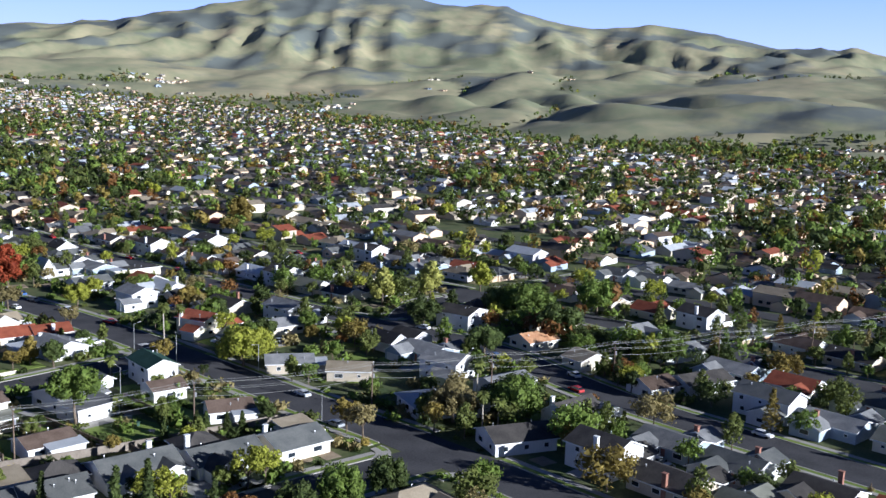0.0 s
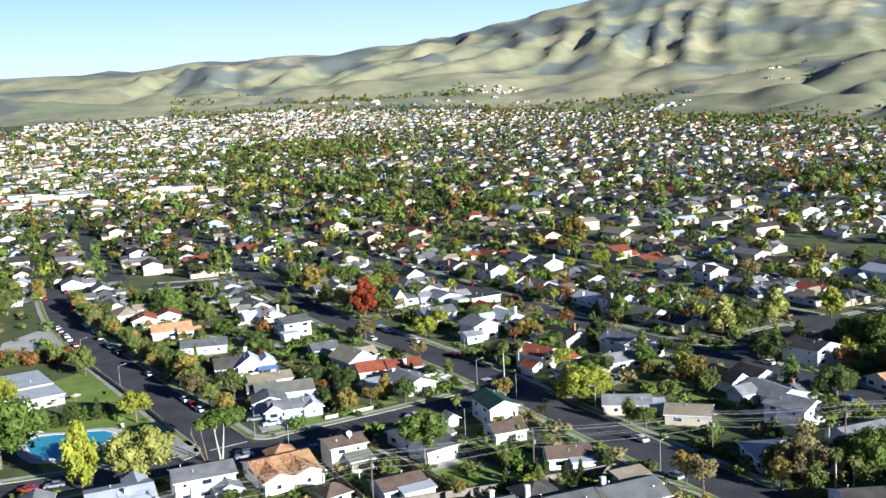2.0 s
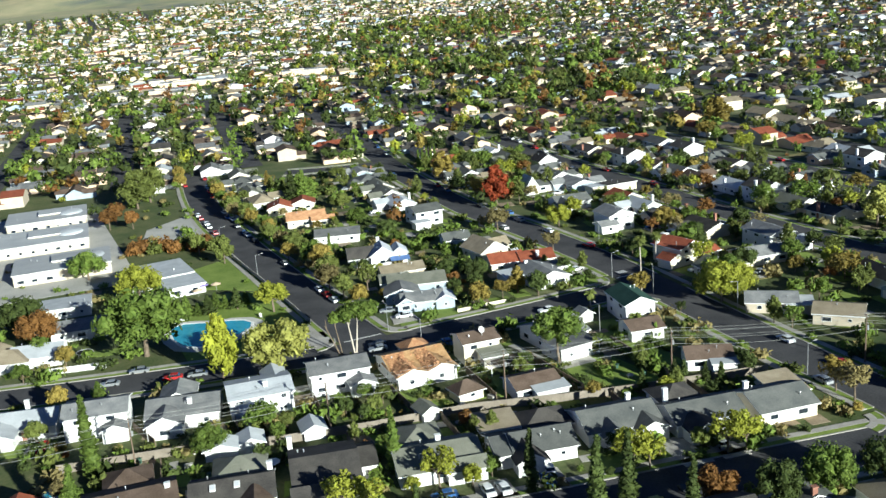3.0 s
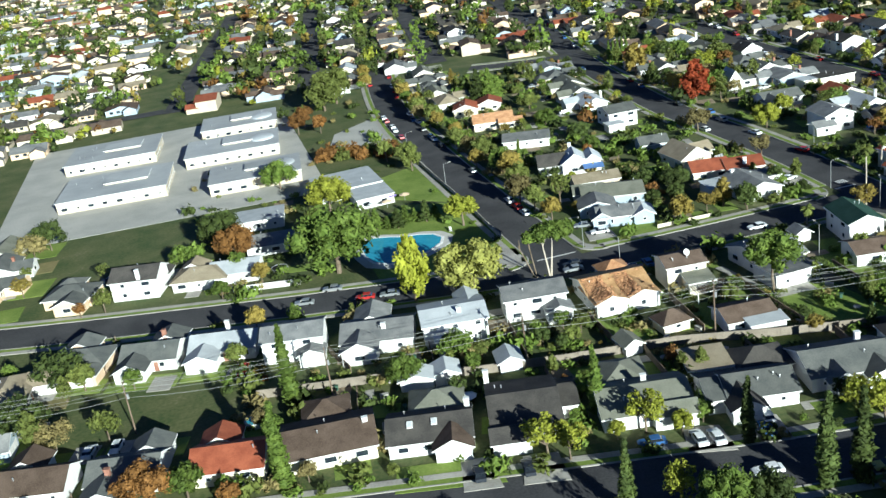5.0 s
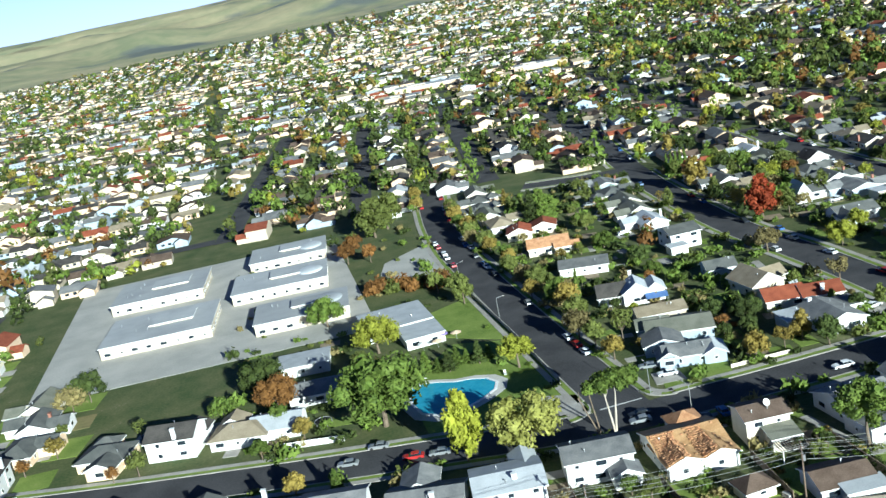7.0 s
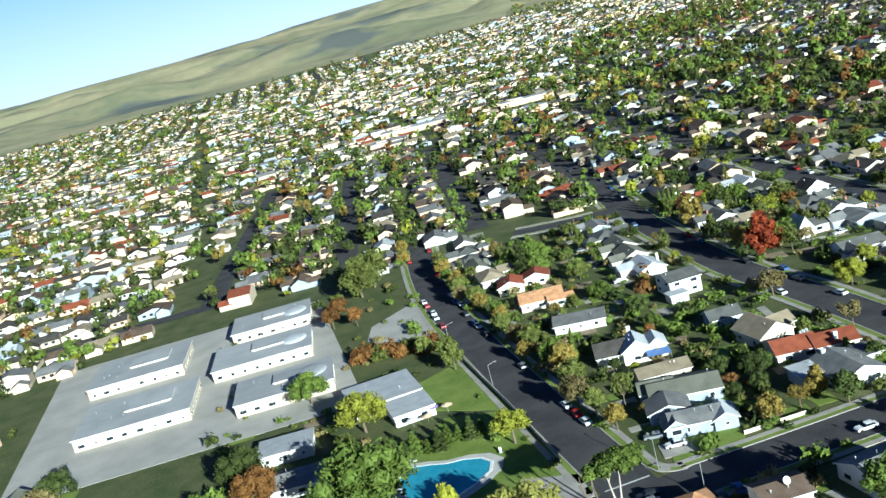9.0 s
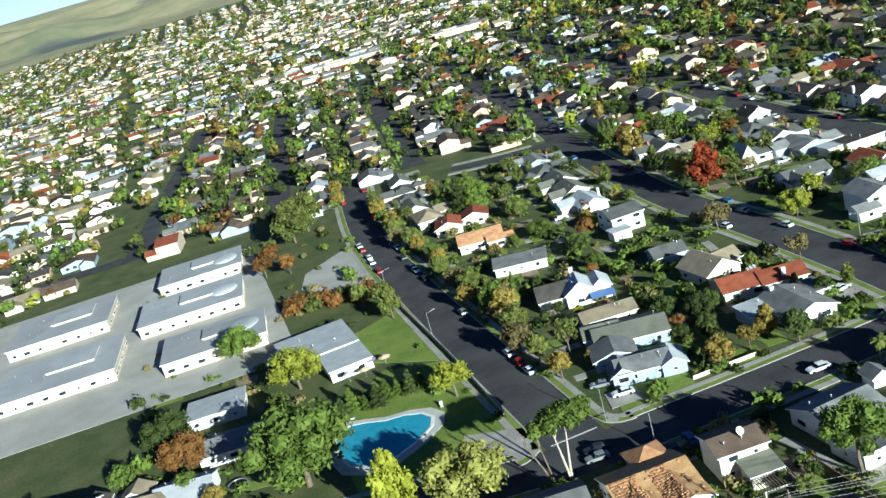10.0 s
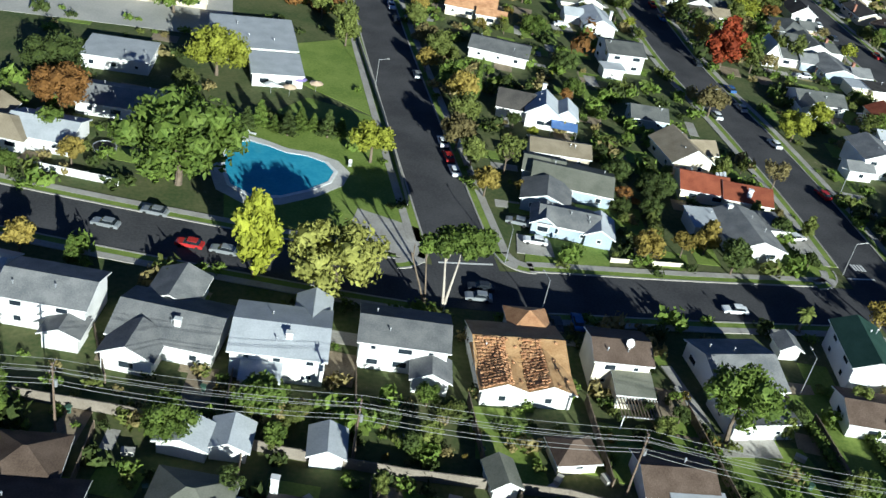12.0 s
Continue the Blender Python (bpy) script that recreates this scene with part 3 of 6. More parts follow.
tile_house = known(84.9, 200.8, -4, "white house with a half-stripped orange tile roof", [vol(0, 2.0, 13.6, 11, 3.0, 1.7), vol(-3.4, -3.0, 6.7, 10, 3.0, 1.25, "y"), vol(3.4, -3.0, 6.7, 10, 3.0, 1.25, "y"), vol(3.2, 9.5, 6, 6, 2.8, 1.6, "y", "hip")], W_WHITE,
                   [M_PLY, M_PLY, M_PLY, R_ORANGE], ["ew", "s", "s", ""], vents=1)
dish_house = known(100.4, 200.8, -7, "white two-storey house with a brown shingle roof", [vol(0, 0, 8.6, 7.6, 5.2, 1.2), vol(1.5, -6.0, 5.4, 4.4, 2.6, 0.9, "x", "shed")], W_CREAM,
                   [R_BROWN, R_OLIVE], ["sn", "s"], vents=3)
known(119.8, 196.5, 2, "white house with a grey roof behind a big green tree", [vol(0.8, 3, 11.5, 12, 3, 2.0), vol(-1.0, -6.5, 10.4, 8.0, 3.1, 0.2, "x", "flat")], W_WHITE, [R_GREY, R_GREY], ["w", "sw"])
known(144.6, 202.2, -13, "white two-storey house with a green roof on the corner", [vol(0, 0, 7.6, 12.4, 5.1, 1.6, "y"), vol(-3.1, -13.5, 8, 8, 2.8, 1.3, "x")], W_WHITE, [R_GREEN, R_BROWN], ["w", "sw"])
known(139.3, 167.3, -28, "low white house with a brown shingle roof", [vol(0, 0, 9.6, 7.6, 2.6, 1.5), vol(2.5, -5, 5, 3, 2.3, 0.3, "x", "shed")], W_WHITE, [R_BROWN, R_LIGHT], ["sw", ""])
# row with its fronts on the south street
known(18, 171.5, -7, "low house with a long brown shingle roof", [vol(0, 0, 15.5, 12, 2.7, 2.0), vol(0, 9.5, 8, 7.5, 2.6, 1.7, "x", "hip")], W_CREAM, [R_BROWN, R_BROWN], ["s", ""], chimney=(6.5, -1, 5.2))
known(34.6, 166, -15, "house with a dark roof and two skylights", [vol(0, 0, 14, 10, 2.7, 1.9), vol(1.2, 8.5, 9, 8, 2.6, 1.8, "x", "hip"), vol(3.8, -5.4, 6, 5, 2.6, 1.5, "y")], W_WHITE,
      [R_DARK, R_OLIVE, R_BROWN], ["s", "", ""], chimney=(6.6, 2.6, 5.4), garage=(3.8, -7.95, 0, 4.4))
known(51, 165, -14, "dark-roofed house with a white garage", [vol(0, 0, 11.5, 16, 2.7, 2.1), vol(-3, -9, 6.2, 5, 2.6, 1.2, "x"), vol(5.6, 2, 7, 9, 2.6, 1.5, "x")], W_WHITE, [R_DARK, R_DARK, R_DARK], ["s", "s", "s"],
      chimney=(-5.6, 8.6, 5.2), garage=(-3, -11.55, 0, 4.8))
known(69.5, 157.5, -13, "house with a sage grey roof and white garage", [vol(0, 0, 15, 11.5, 2.7, 2.1), vol(-1.6, 9, 8, 9, 2.6, 1.7, "x", "hip"), vol(4.2, -5.4, 7, 4, 2.7, 1.2, "x")], W_WHITE, [R_OLIVE, R_OLIVE, R_OLIVE],
      ["sw", "", ""], chimney=(1, 2, 5.4), garage=(4.2, -7.45, 0, 5.2))
known(87, 152.5, -13, "house with stepped dark grey gables", [vol(1, 0, 11.5, 9, 2.7, 2.0), vol(-4.8, 0.5, 6.5, 9, 2.7, 1.6), vol(-2.6, -5, 5.4, 6, 2.6, 1.5, "y"), vol(-4.5, 10, 7.5, 7, 2.6, 0.6, "x", "shed"), vol(4.5, 8.5, 9, 7.5, 2.6, 1.8, "x", "hip")],
      W_WHITE, [R_SLATE, R_SLATE, R_DARK, R_TAN, R_DARK], ["s", "w", "", "", ""], garage=(-2.6, -8.05, 0, 4.2), vents=3)
known(104.5, 152.3, -12, "house with a grey roof and a bay at the front", [vol(0, 0, 14.5, 11, 2.8, 2.1), vol(-2.6, -5.6, 4.5, 4, 2.7, 1.5, "y"), vol(4.6, -5.4, 6, 4.6, 2.7, 1.3, "y")], W_WHITE, [R_SLATE, R_SLATE, R_SLATE], ["s", "s", ""],
      chimney=(4, 2.6, 5.6), garage=(4.6, -7.75, 0, 4.4))
known(119.5, 145.8, -11, "grey-roofed house with a white chimney", [vol(0, 0, 14, 9.5, 2.7, 1.9), vol(-3, -6, 6, 5, 2.6, 1.4, "y"), vol(-1, 8.5, 8, 8, 2.6, 1.9, "x", "hip")], W_WHITE, [R_SLATE, R_DARK, R_DARK], ["s", "", ""],
      chimney=(-4.6, 5, 5.6), garage=(-3, -8.55, 0, 4.4))
known(134, 142, -10, "grey-roofed corner house with a porch", [vol(0, 0, 12, 11, 2.7, 2.0), vol(4.6, 4, 7, 8, 2.7, 1.2, "x", "shed")], W_CREAM, [R_SLATE, R_TAN], ["s", "e"], chimney=(-4, 3, 5.4))
# block between the pool street and the palm street
known(111, 258.5, -18, "blue-grey house with low grey roofs", [vol(0, 0, 16, 11, 2.8, 1.6), vol(-5, -9, 9, 8, 2.7, 1.5, "y"), vol(-6, 3, 8, 8, 2.7, 1.4)], W_BLUE, [R_OLIVE, R_GREY, R_OLIVE], ["s", "sw", "w"])
known(105.5, 242.5, -17, "low blue-grey house cluttered with dark roofs", [vol(0, 0, 11, 8, 2.7, 1.5), vol(5.8, -1.2, 5, 7, 2.6, 1.3, "y"), vol(-4.6, -1, 4.5, 6.5, 2.6, 1.4, "y")], W_BLUE, [R_GREY, R_LIGHT, R_GREY], ["s", "s", "s"], vents=4)
known(112, 271.5, -10, "house with a tan roof and white eaves", [vol(0, 0, 12.7, 7, 2.7, 1.4)], W_BEIGE, [R_TAN], ["s"])
known(112.5, 290.5, -16, "white house with steep gables and a dark roof", [vol(1, -1, 7.5, 8, 3.6, 2.6, "y"), vol(6.2, -0.5, 5, 7, 3.4, 1.8, "y"), vol(-5.5, 1.5, 8, 9, 2.8, 2.4)], W_WHITE, [R_LIGHT, R_LIGHT, R_DARK], ["s", "s", "w"], chimney=(0.5, 4, 7.2))
known(145, 258.5, -14, "house with a long red tile roof", [vol(-4.5, 0.5, 10, 9, 2.7, 1.9), vol(4.5, -1, 10, 8, 2.7, 1.8)], W_CREAM, [R_RED, R_RED], ["s", "s"], chimney=(4.6, -3.8, 5.0))
known(141.5, 274, 4, "cream house with steep pale tan gables", [vol(0, 0, 9.5, 12, 3.2, 2.8, "y"), vol(4.5, 1.5, 8, 6, 2.9, 1.9, "x")], W_CREAM, [R_TAN, R_TAN], ["sw", "e"])
known(142, 241, -2, "dark grey house with a white front gable on the corner", [vol(0, 0, 10.5, 14, 2.7, 1.9, "y"), vol(7.2, 4.5, 5, 7, 2.6, 0.3, "x", "flat")], W_WHITE, [R_GREY, R_GREY], ["s", ""], chimney=(-1.5, 6, 4.9))
known(134.7, 244.8, -4, "small white garage with a flat pale roof", [vol(0, 0, 6.0, 7.0, 2.7, 0.3, "x", "shed")], W_WHITE, [R_LIGHT], ["s"], name="garage", category="garage")
known(111, 359, -15, "cream house with an orange tile roof", [vol(0, 0, 14, 12, 2.8, 1.9), vol(6, -6, 8, 5, 2.7, 1.0)], W_CREAM, [R_ORANGE, R_ORANGE], ["s", "s"])
known(108.5, 384, -18, "cream house with a red tile roof", [vol(0, 0, 9, 10, 2.8, 1.8, "y"), vol(9, 4, 9, 9, 2.8, 1.7, "y")], W_CREAM, [R_RED, R_RED], ["s", "s"])
known(112, 327, -20, "house with a low grey roof and white fascia", [vol(0, 0, 15, 10, 2.7, 1.5)], W_WHITE, [R_GREY], ["s"])
known(184, 233, 8, "two-storey cream house with a red tile roof", [vol(0, 0, 9.5, 11, 5.0, 1.6, "y"), vol(-6.5, -3, 5, 5, 2.7, 1.2, "y"), vol(5.8, -5.5, 6, 4, 2.7, 1.0)], W_CREAM, [R_RED, R_RED, R_RED], ["s", "s", "s"], chimney=(-4.4, 4, 7.4))
# beyond the palm street
known(213.5, 228, -5, "two-storey white house with a grey roof", [vol(0, 0, 9, 13, 4.8, 1.7, "y"), vol(3, -8.5, 9, 4.5, 2.6, 0.8, "x", "shed")], W_WHITE, [R_GREY, R_LIGHT], ["sw", "s"])
known(200.5, 218, -12, "house with a low grey roof behind a fence", [vol(0, 0, 14, 9, 2.7, 1.6)], W_CREAM, [R_GREY], ["s"])
known(213, 182, -8, "dark-roofed house with two white gables", [vol(-4, 0, 6.5, 12, 3.0, 2.2, "y"), vol(4.5, -1, 8, 10, 2.8, 1.9, "y")], W_WHITE, [R_DARK, R_DARK], ["s", "s"])
known(247, 184, 3, "two-storey white house with a dark roof", [vol(0, 0, 11, 12, 4.9, 1.7, "y")], W_WHITE, [R_DARK], ["sw"])
known(198.5, 152, 5, "tall white house with a grey gabled roof", [vol(0, 0, 9.5, 11, 5.0, 1.7, "y"), vol(-6, -3, 5, 6, 2.6, 1.2, "y")], W_WHITE, [R_GREY, R_GREY], ["sw", "s"])
known(199, 134.5, -12, "low house with a grey roof and white fascia", [vol(0, 0, 13, 8.5, 2.7, 1.4)], W_WHITE, [R_GREY], ["s"])
known(175.5, 137, -28, "house with broad pale grey hipped roofs", [vol(0, 0, 15, 13, 2.8, 2.0, "x", "hip"), vol(6, -5, 7, 7, 2.7, 1.6, "y", "gable")], W_WHITE, [R_PALE, R_PALE], ["sw", "s"])
known(189, 109, -10, "house with a steep white gable and dark roof", [vol(0, 0, 12, 8, 3.0, 2.6, "x"), vol(7, -2, 7, 8, 2.7, 1.4, "y")], W_WHITE, [R_DARK, R_GREY], ["sw", "s"], chimney=(-4, 2.6, 6.2))
known(223, 106, -20, "white house with a brown roof at the street", [vol(0, 0, 9.5, 9, 2.7, 1.7)], W_WHITE, [R_BROWN], ["sw"])
known(235, 99, -22, "long white house with a dark grey roof", [vol(0, 0, 15, 9, 2.7, 1.7)], W_WHITE, [R_DARK], ["sw"])
known(259, 117, -20, "long low white house with a grey roof", [vol(0, 0, 15, 9, 2.7, 1.5)], W_WHITE, [R_GREY], ["sw"])
known(270, 136, -12, "white house with grey stepped gables", [vol(0, 0, 13, 9, 2.9, 1.8, "x"), vol(3, -5, 7, 6, 2.7, 1.5, "y")], W_WHITE, [R_GREY, R_GREY], ["sw", "s"])
known(241, 153, -15, "house with an orange-brown tile roof", [vol(0, 0, 11, 9, 2.7, 1.8)], W_CREAM, [R_ORANGE], ["sw"])
known(233, 131, -20, "small cream house with pale gables", [vol(0, 0, 10, 8, 2.7, 1.7, "y")], W_CREAM, [R_TAN], ["sw"])
known(168, 110, -30, "house with a dark roof and white wall", [vol(0, 0, 14, 10, 2.8, 1.9)], W_WHITE, [R_DARK], ["sw"])
known(175, 186, -40, "low house with a grey roof and a carport", [vol(0, 0, 12, 9, 2.7, 1.4), vol(6.5, -2, 6, 7, 2.5, 0.3, "x", "flat")], W_BEIGE, [R_GREY, R_LIGHT], ["sw", ""])
known(181, 170, -50, "low tan house with flat roofs", [vol(0, 0, 11, 9, 2.7, 1.3)], W_BEIGE, [R_TAN], ["sw"])
# middle distance
known(226, 323, -4, "long low building with a cream yellow wall", [vol(0, 0, 13, 7, 3.0, 0.2, "x", "flat"), vol(-9, 1, 6, 6, 2.8, 0.2, "x", "flat")], W_CREAM, [R_DARK, R_LIGHT], ["", "s"])
known(198, 343, -8, "white house with a very steep gable", [vol(0, 0, 5.5, 8, 3.0, 4.0, "y"), vol(5.5, 1.5, 7, 7, 2.7, 1.6)], W_WHITE, [R_LIGHT, R_SLATE], ["s", "s"])
known(146, 329, -3, "two-storey white house with a slate grey roof", [vol(0, 0, 10, 11, 5.0, 1.6), vol(-4.5, -8.5, 5.5, 4.5, 2.6, 0.2, "x", "flat")], W_WHITE, [R_SLATE, R_LIGHT], ["sw", ""])
known(140.6, 293, -10, "small blue-grey house with a slate roof", [vol(0, 0, 8.5, 7, 2.7, 1.7)], W_BLUE, [R_SLATE], ["sw"])
known(192.5, 277.5, -6, "two-storey white house with a grey gable", [vol(0, 0, 9, 11, 5.0, 1.8, "y"), vol(-5.5, -5, 6, 5, 2.7, 1.2)], W_WHITE, [R_GREY, R_GREY], ["s", "s"])
known(196.8, 311.5, -8, "white house with long slate grey gables", [vol(0, 0, 13, 9, 2.9, 1.8), vol(-4, -5, 6, 6, 2.8, 1.6, "y")], W_WHITE, [R_SLATE, R_SLATE], ["s", "s"])
known(231.5, 387, -6, "white house with a broad front gable", [vol(0, 0, 8.5, 10, 3.0, 2.6, "y")], W_WHITE, [R_DARK], ["s"])
# pool lot and the flat-roofed complex
known(20, 303, -8, "white house with a pale flat roof beside the school", [vol(0, 0, 14, 11, 2.9, 0.2, "x", "flat")], W_WHITE, [R_LIGHT], ["se"])
known(22, 280, -10, "white house with a blue-grey roof", [vol(0, 0, 15, 10, 2.7, 1.6)], W_WHITE, [R_GREY], ["se"])
known(48, 312, 2, "house with flat pale roofs and a patio", [vol(1, 7, 19, 19, 3.1, 0.2, "x", "flat"), vol(5, -10, 11, 12, 2.9, 0.2, "x", "flat")], W_WHITE, [R_LIGHT, R_LIGHT], ["se", "se"], vents=4)
for x, y, L, W in ((24, 352, 30, 22), (20, 396, 34, 26), (26, 436, 30, 24), (-22, 372, 36, 30), (-24, 424, 34, 30)):
    known(x, y, -6, "flat-roofed school building with pale roofing", [vol(0, 0, L, W, 3.8, 0.2, "x", "flat"), vol(L * 0.1, W * 0.1, L * 0.4, W * 0.35, 4.5, 0.2, "x", "flat")], W_BEIGE, [R_PALE, R_PALE], ["se", ""], vents=6,
          group="school buildings", name="school_building", category="building")
known(30, 262, -14, "white house with a grey roof beside a big tree", [vol(-20, -2, 12, 10, 2.7, 1.7)], W_WHITE, [R_LIGHT], ["s"])

# sheds behind the houses
for x, y, L, W, head, wall, roof, label in ((37.3, 185.3, 6.2, 4.4, -18, W_WHITE, R_LIGHT, "white garden shed with a pale metal roof"), (42.8, 185, 4.6, 5, -11, W_WHITE, R_LIGHT, "white garden shed with a pale gabled roof"),
                                            (54.9, 183.6, 4.2, 5, -8, W_WHITE, R_LIGHT, "white garden shed with a pale blue-grey roof"), (77.0, 177.8, 3.4, 4.6, 2, W_WHITE, R_OLIVE, "small white shed with a dark gabled roof"),
                                            (133.5, 206.5, 3.4, 3.6, -5, W_WHITE, R_GREY, "small white shed beside the tall house")):
    known(x, y, head, label, [vol(0, 0, L, W, 2.2, 1.0, "y")], wall, [roof], [""], vents=0, name="shed", category="shed", group="garden sheds")
known(100.9, 176.8, -6, "low house with a brown roof behind the fence", [vol(0, 0, 9.8, 8.0, 2.6, 1.3), vol(2, -5, 7, 3, 2.3, 0.5, "x", "shed")], W_WHITE, [R_BROWN, R_LIGHT], ["s", ""])
known(88.1, 182, 3, "brown hipped garden pavilion", [vol(0, 0, 5.6, 4.6, 2.3, 1.6, "x", "hip")], W_CREAM, [R_BROWN], ["s"], vents=0, name="garden_pavilion", category="pavilion")


# ---- houses along the other streets ----
def template(k):
    """One of twelve plain suburban houses, front towards -y."""
    r = random.Random(100 + k)
    L, W = r.uniform(11.5, 14), r.uniform(8, 10)
    two = k in (3, 8)
    ze = 5.1 if two else 2.65
    wall = (W_WHITE, W_WHITE, W_CREAM, W_WHITE, W_BEIGE, W_WHITE, W_BLUE, W_CREAM, W_WHITE, W_TAN, W_WHITE, W_CREAM)[k]
    roof = (R_SLATE, R_BROWN, R_DARK, R_SLATE, R_DARK, R_TAN, R_GREY, R_RED, R_DARK, R_SLATE, R_LIGHT, R_OLIVE)[k]
    words = {R_GREY: "grey shingle", R_SLATE: "slate grey shingle", R_BROWN: "brown shingle", R_DARK: "dark shingle", R_TAN: "tan shingle", R_RED: "red tile", R_LIGHT: "pale grey", R_OLIVE: "olive shingle"}[roof]
    walls = {W_WHITE: "white stucco", W_CREAM: "cream stucco", W_BEIGE: "beige stucco", W_BLUE: "blue-grey", W_TAN: "tan stucco"}[wall]
    side = 1 if k % 2 else -1
    vols = [vol(0, 0, L, W, ze, r.uniform(1.5, 2.1), "x", "hip" if k in (5, 9) else "gable"),
            vol(side * (L / 2 - 3.3), -W / 2 - 2, 6.4, 5.2, 2.6, r.uniform(1.2, 1.7), "y", "hip" if k == 9 else "gable")]
    sides = ["sn", ""]
    if k % 3 == 0:
        vols.append(vol(-side * (L / 2 - 4), W / 2 + 2.2, 7, 5.5, 2.6, 1.5, "y"))
        sides.append("n")
    return dict(label=f"{'two-storey' if two else 'single-storey'} {walls} house with a {words} roof", vols=vols, wall=wall, roofs=[roof] * len(vols), sides=sides,
                garage=(side * (L / 2 - 3.3), -W / 2 - 4.65, 0, 4.8), door=(side * (L / 2 - 7.6), -W / 2 - 0.015, 0),
                chimney=(r.uniform(-0.3, 0.3) * L, W / 2 - 0.2, ze + 2.7) if k % 2 == 0 else None)


GRID = radians(-4)
CU, CV = Vector((math.cos(GRID), math.sin(GRID))), Vector((-math.sin(GRID), math.cos(GRID)))
PITCH = 63.0


def in_plan(x, y):
    return -40 < x < 322 and 20 < y < 480


def reserved(x, y):
    """The pool garden and the school grounds."""
    return (30 < x < 78 and 226 < y < 350) or (-70 < x < 78 and 330 < y < 462)


# long low shops and halls in the far town
LONG = [(212, 1010, 72, 24), (170, 940, 34, 20), (318, 985, 52, 20), (288, 895, 36, 16), (240, 1600, 60, 24)]
for x, y, L, W in LONG:
    house(pose(x, y, ground(x, y), 0, 0, -14), "long low cream hall with a pale flat roof", [vol(0, 0, L, W, 5.0, 0.2, "x", "flat"), vol(-L * 0.2, 2, L * 0.25, W * 0.4, 6.0, 0.2, "x", "flat")], W_TAN, [R_PALE, R_PALE], ["", ""], rng,
          group="far halls", vents=5, name="hall", category="building")


def beside_hall(x, y):
    return any(abs(x - a) < L / 2 + 9 and abs(y - b) < L / 8 + W / 2 + 9 for a, b, L, W in LONG)


for x, y in ((138, 177), (138, 165), (147, 173), (139, 157)):
    placed(x, y, 1)
lots = []
for key, line in LINES.items():
    if key in ("far_cross",):
        continue
    for side in (-1, 1):
        acc, want = 0.0, 6.0
        for (p, d), (q, _) in zip(line, line[1:]):
            acc += (q - p).length
            if acc < want:
                continue
            acc, want = 0.0, rng.uniform(14.6, 17)
            n = Vector((d.y, -d.x)) * side
            c = p + n * rng.uniform(18.5, 21.5)
            if street_gap(p + n * 15, key) < 17 or street_gap(c, key) < 19 or not in_plan(c.x, c.y) or reserved(c.x, c.y):
                continue
            lots.append((c.x, c.y, math.degrees(math.atan2(d.y, d.x)) + (0 if side < 0 else 180) + 180, True))
CELL = 430.0


def far_block(x, y):
    """The turn of the street grid in the part of the far town that holds a place."""
    i, j = math.floor(x / CELL), math.floor(y / CELL)
    return (-4, 86, 81, -9, 90)[(i * 7 + j * 3) % 5]


for i in range(-6, 8):
    for j in range(-2, 8):
        cx, cy = (i + 0.5) * CELL, (j + 0.5) * CELL
        turn = far_block(cx, cy)
        cu, cv = Vector((math.cos(radians(turn)), math.sin(radians(turn)))), Vector((-math.sin(radians(turn)), math.cos(radians(turn))))
        for iu in range(-5, 6):
            for iv in range(-18, 19):
                for side in (-1, 1):
                    if iv % 13 == 0:
                        continue
                    p = Vector((cx, cy)) + cu * (PITCH * iu + side * 19 + rng.uniform(-2.5, 2.5)) + cv * (16.5 * iv + rng.uniform(-2, 2))
                    d, b = p.length, bearing(p.x, p.y)
                    if abs(p.x - cx) > CELL / 2 - 5 or abs(p.y - cy) > CELL / 2 - 5 or in_plan(p.x, p.y) or d > EDGE(b) - 70 or not (-40 < b < 86 or d < 420) or rng.random() < 0.06 or reserved(p.x, p.y) or beside_hall(p.x, p.y):
                        continue
                    lots.append((p.x, p.y, turn + (90 if side < 0 else -90) + rng.uniform(-5, 5), False))

free = []
for x, y, a, near in sorted(lots, key=lambda q: (q[0] - 105) ** 2 + (q[1] - 215) ** 2):
    if near and any((x - fx) ** 2 + (y - fy) ** 2 < 14.2 ** 2 for fx, fy, fr in FOOT):
        continue
    if near and any((x - fx) ** 2 + (y - fy) ** 2 < 13.5 ** 2 for fx, fy, *_ in free):
        continue
    free.append((x, y, a, near))
NEAR_HOUSES = 195
made = {}
for i, (x, y, a, near) in enumerate(free[:NEAR_HOUSES]):
    k = rng.choice((0, 0, 1, 2, 3, 4, 5, 6, 8, 9, 9, 10, 11, 7 if i % 2 else 1))
    if k == 10 and y < 130:
        k = 0
    m = pose(x, y, ground(x, y), 0, 0, a)
    if k in made:
        copy_thing(made[k], m)
    else:
        t = template(k)
        made[k] = house(m, t["label"], t["vols"], t["wall"], t["roofs"], t["sides"], rng, chimney=t["chimney"], garage=t["garage"], door=t["door"], group="suburban houses", vents=1, split=False)
    placed(x, y, 8.5)
FAR_LOTS = free[NEAR_HOUSES:]


DRIVES = []


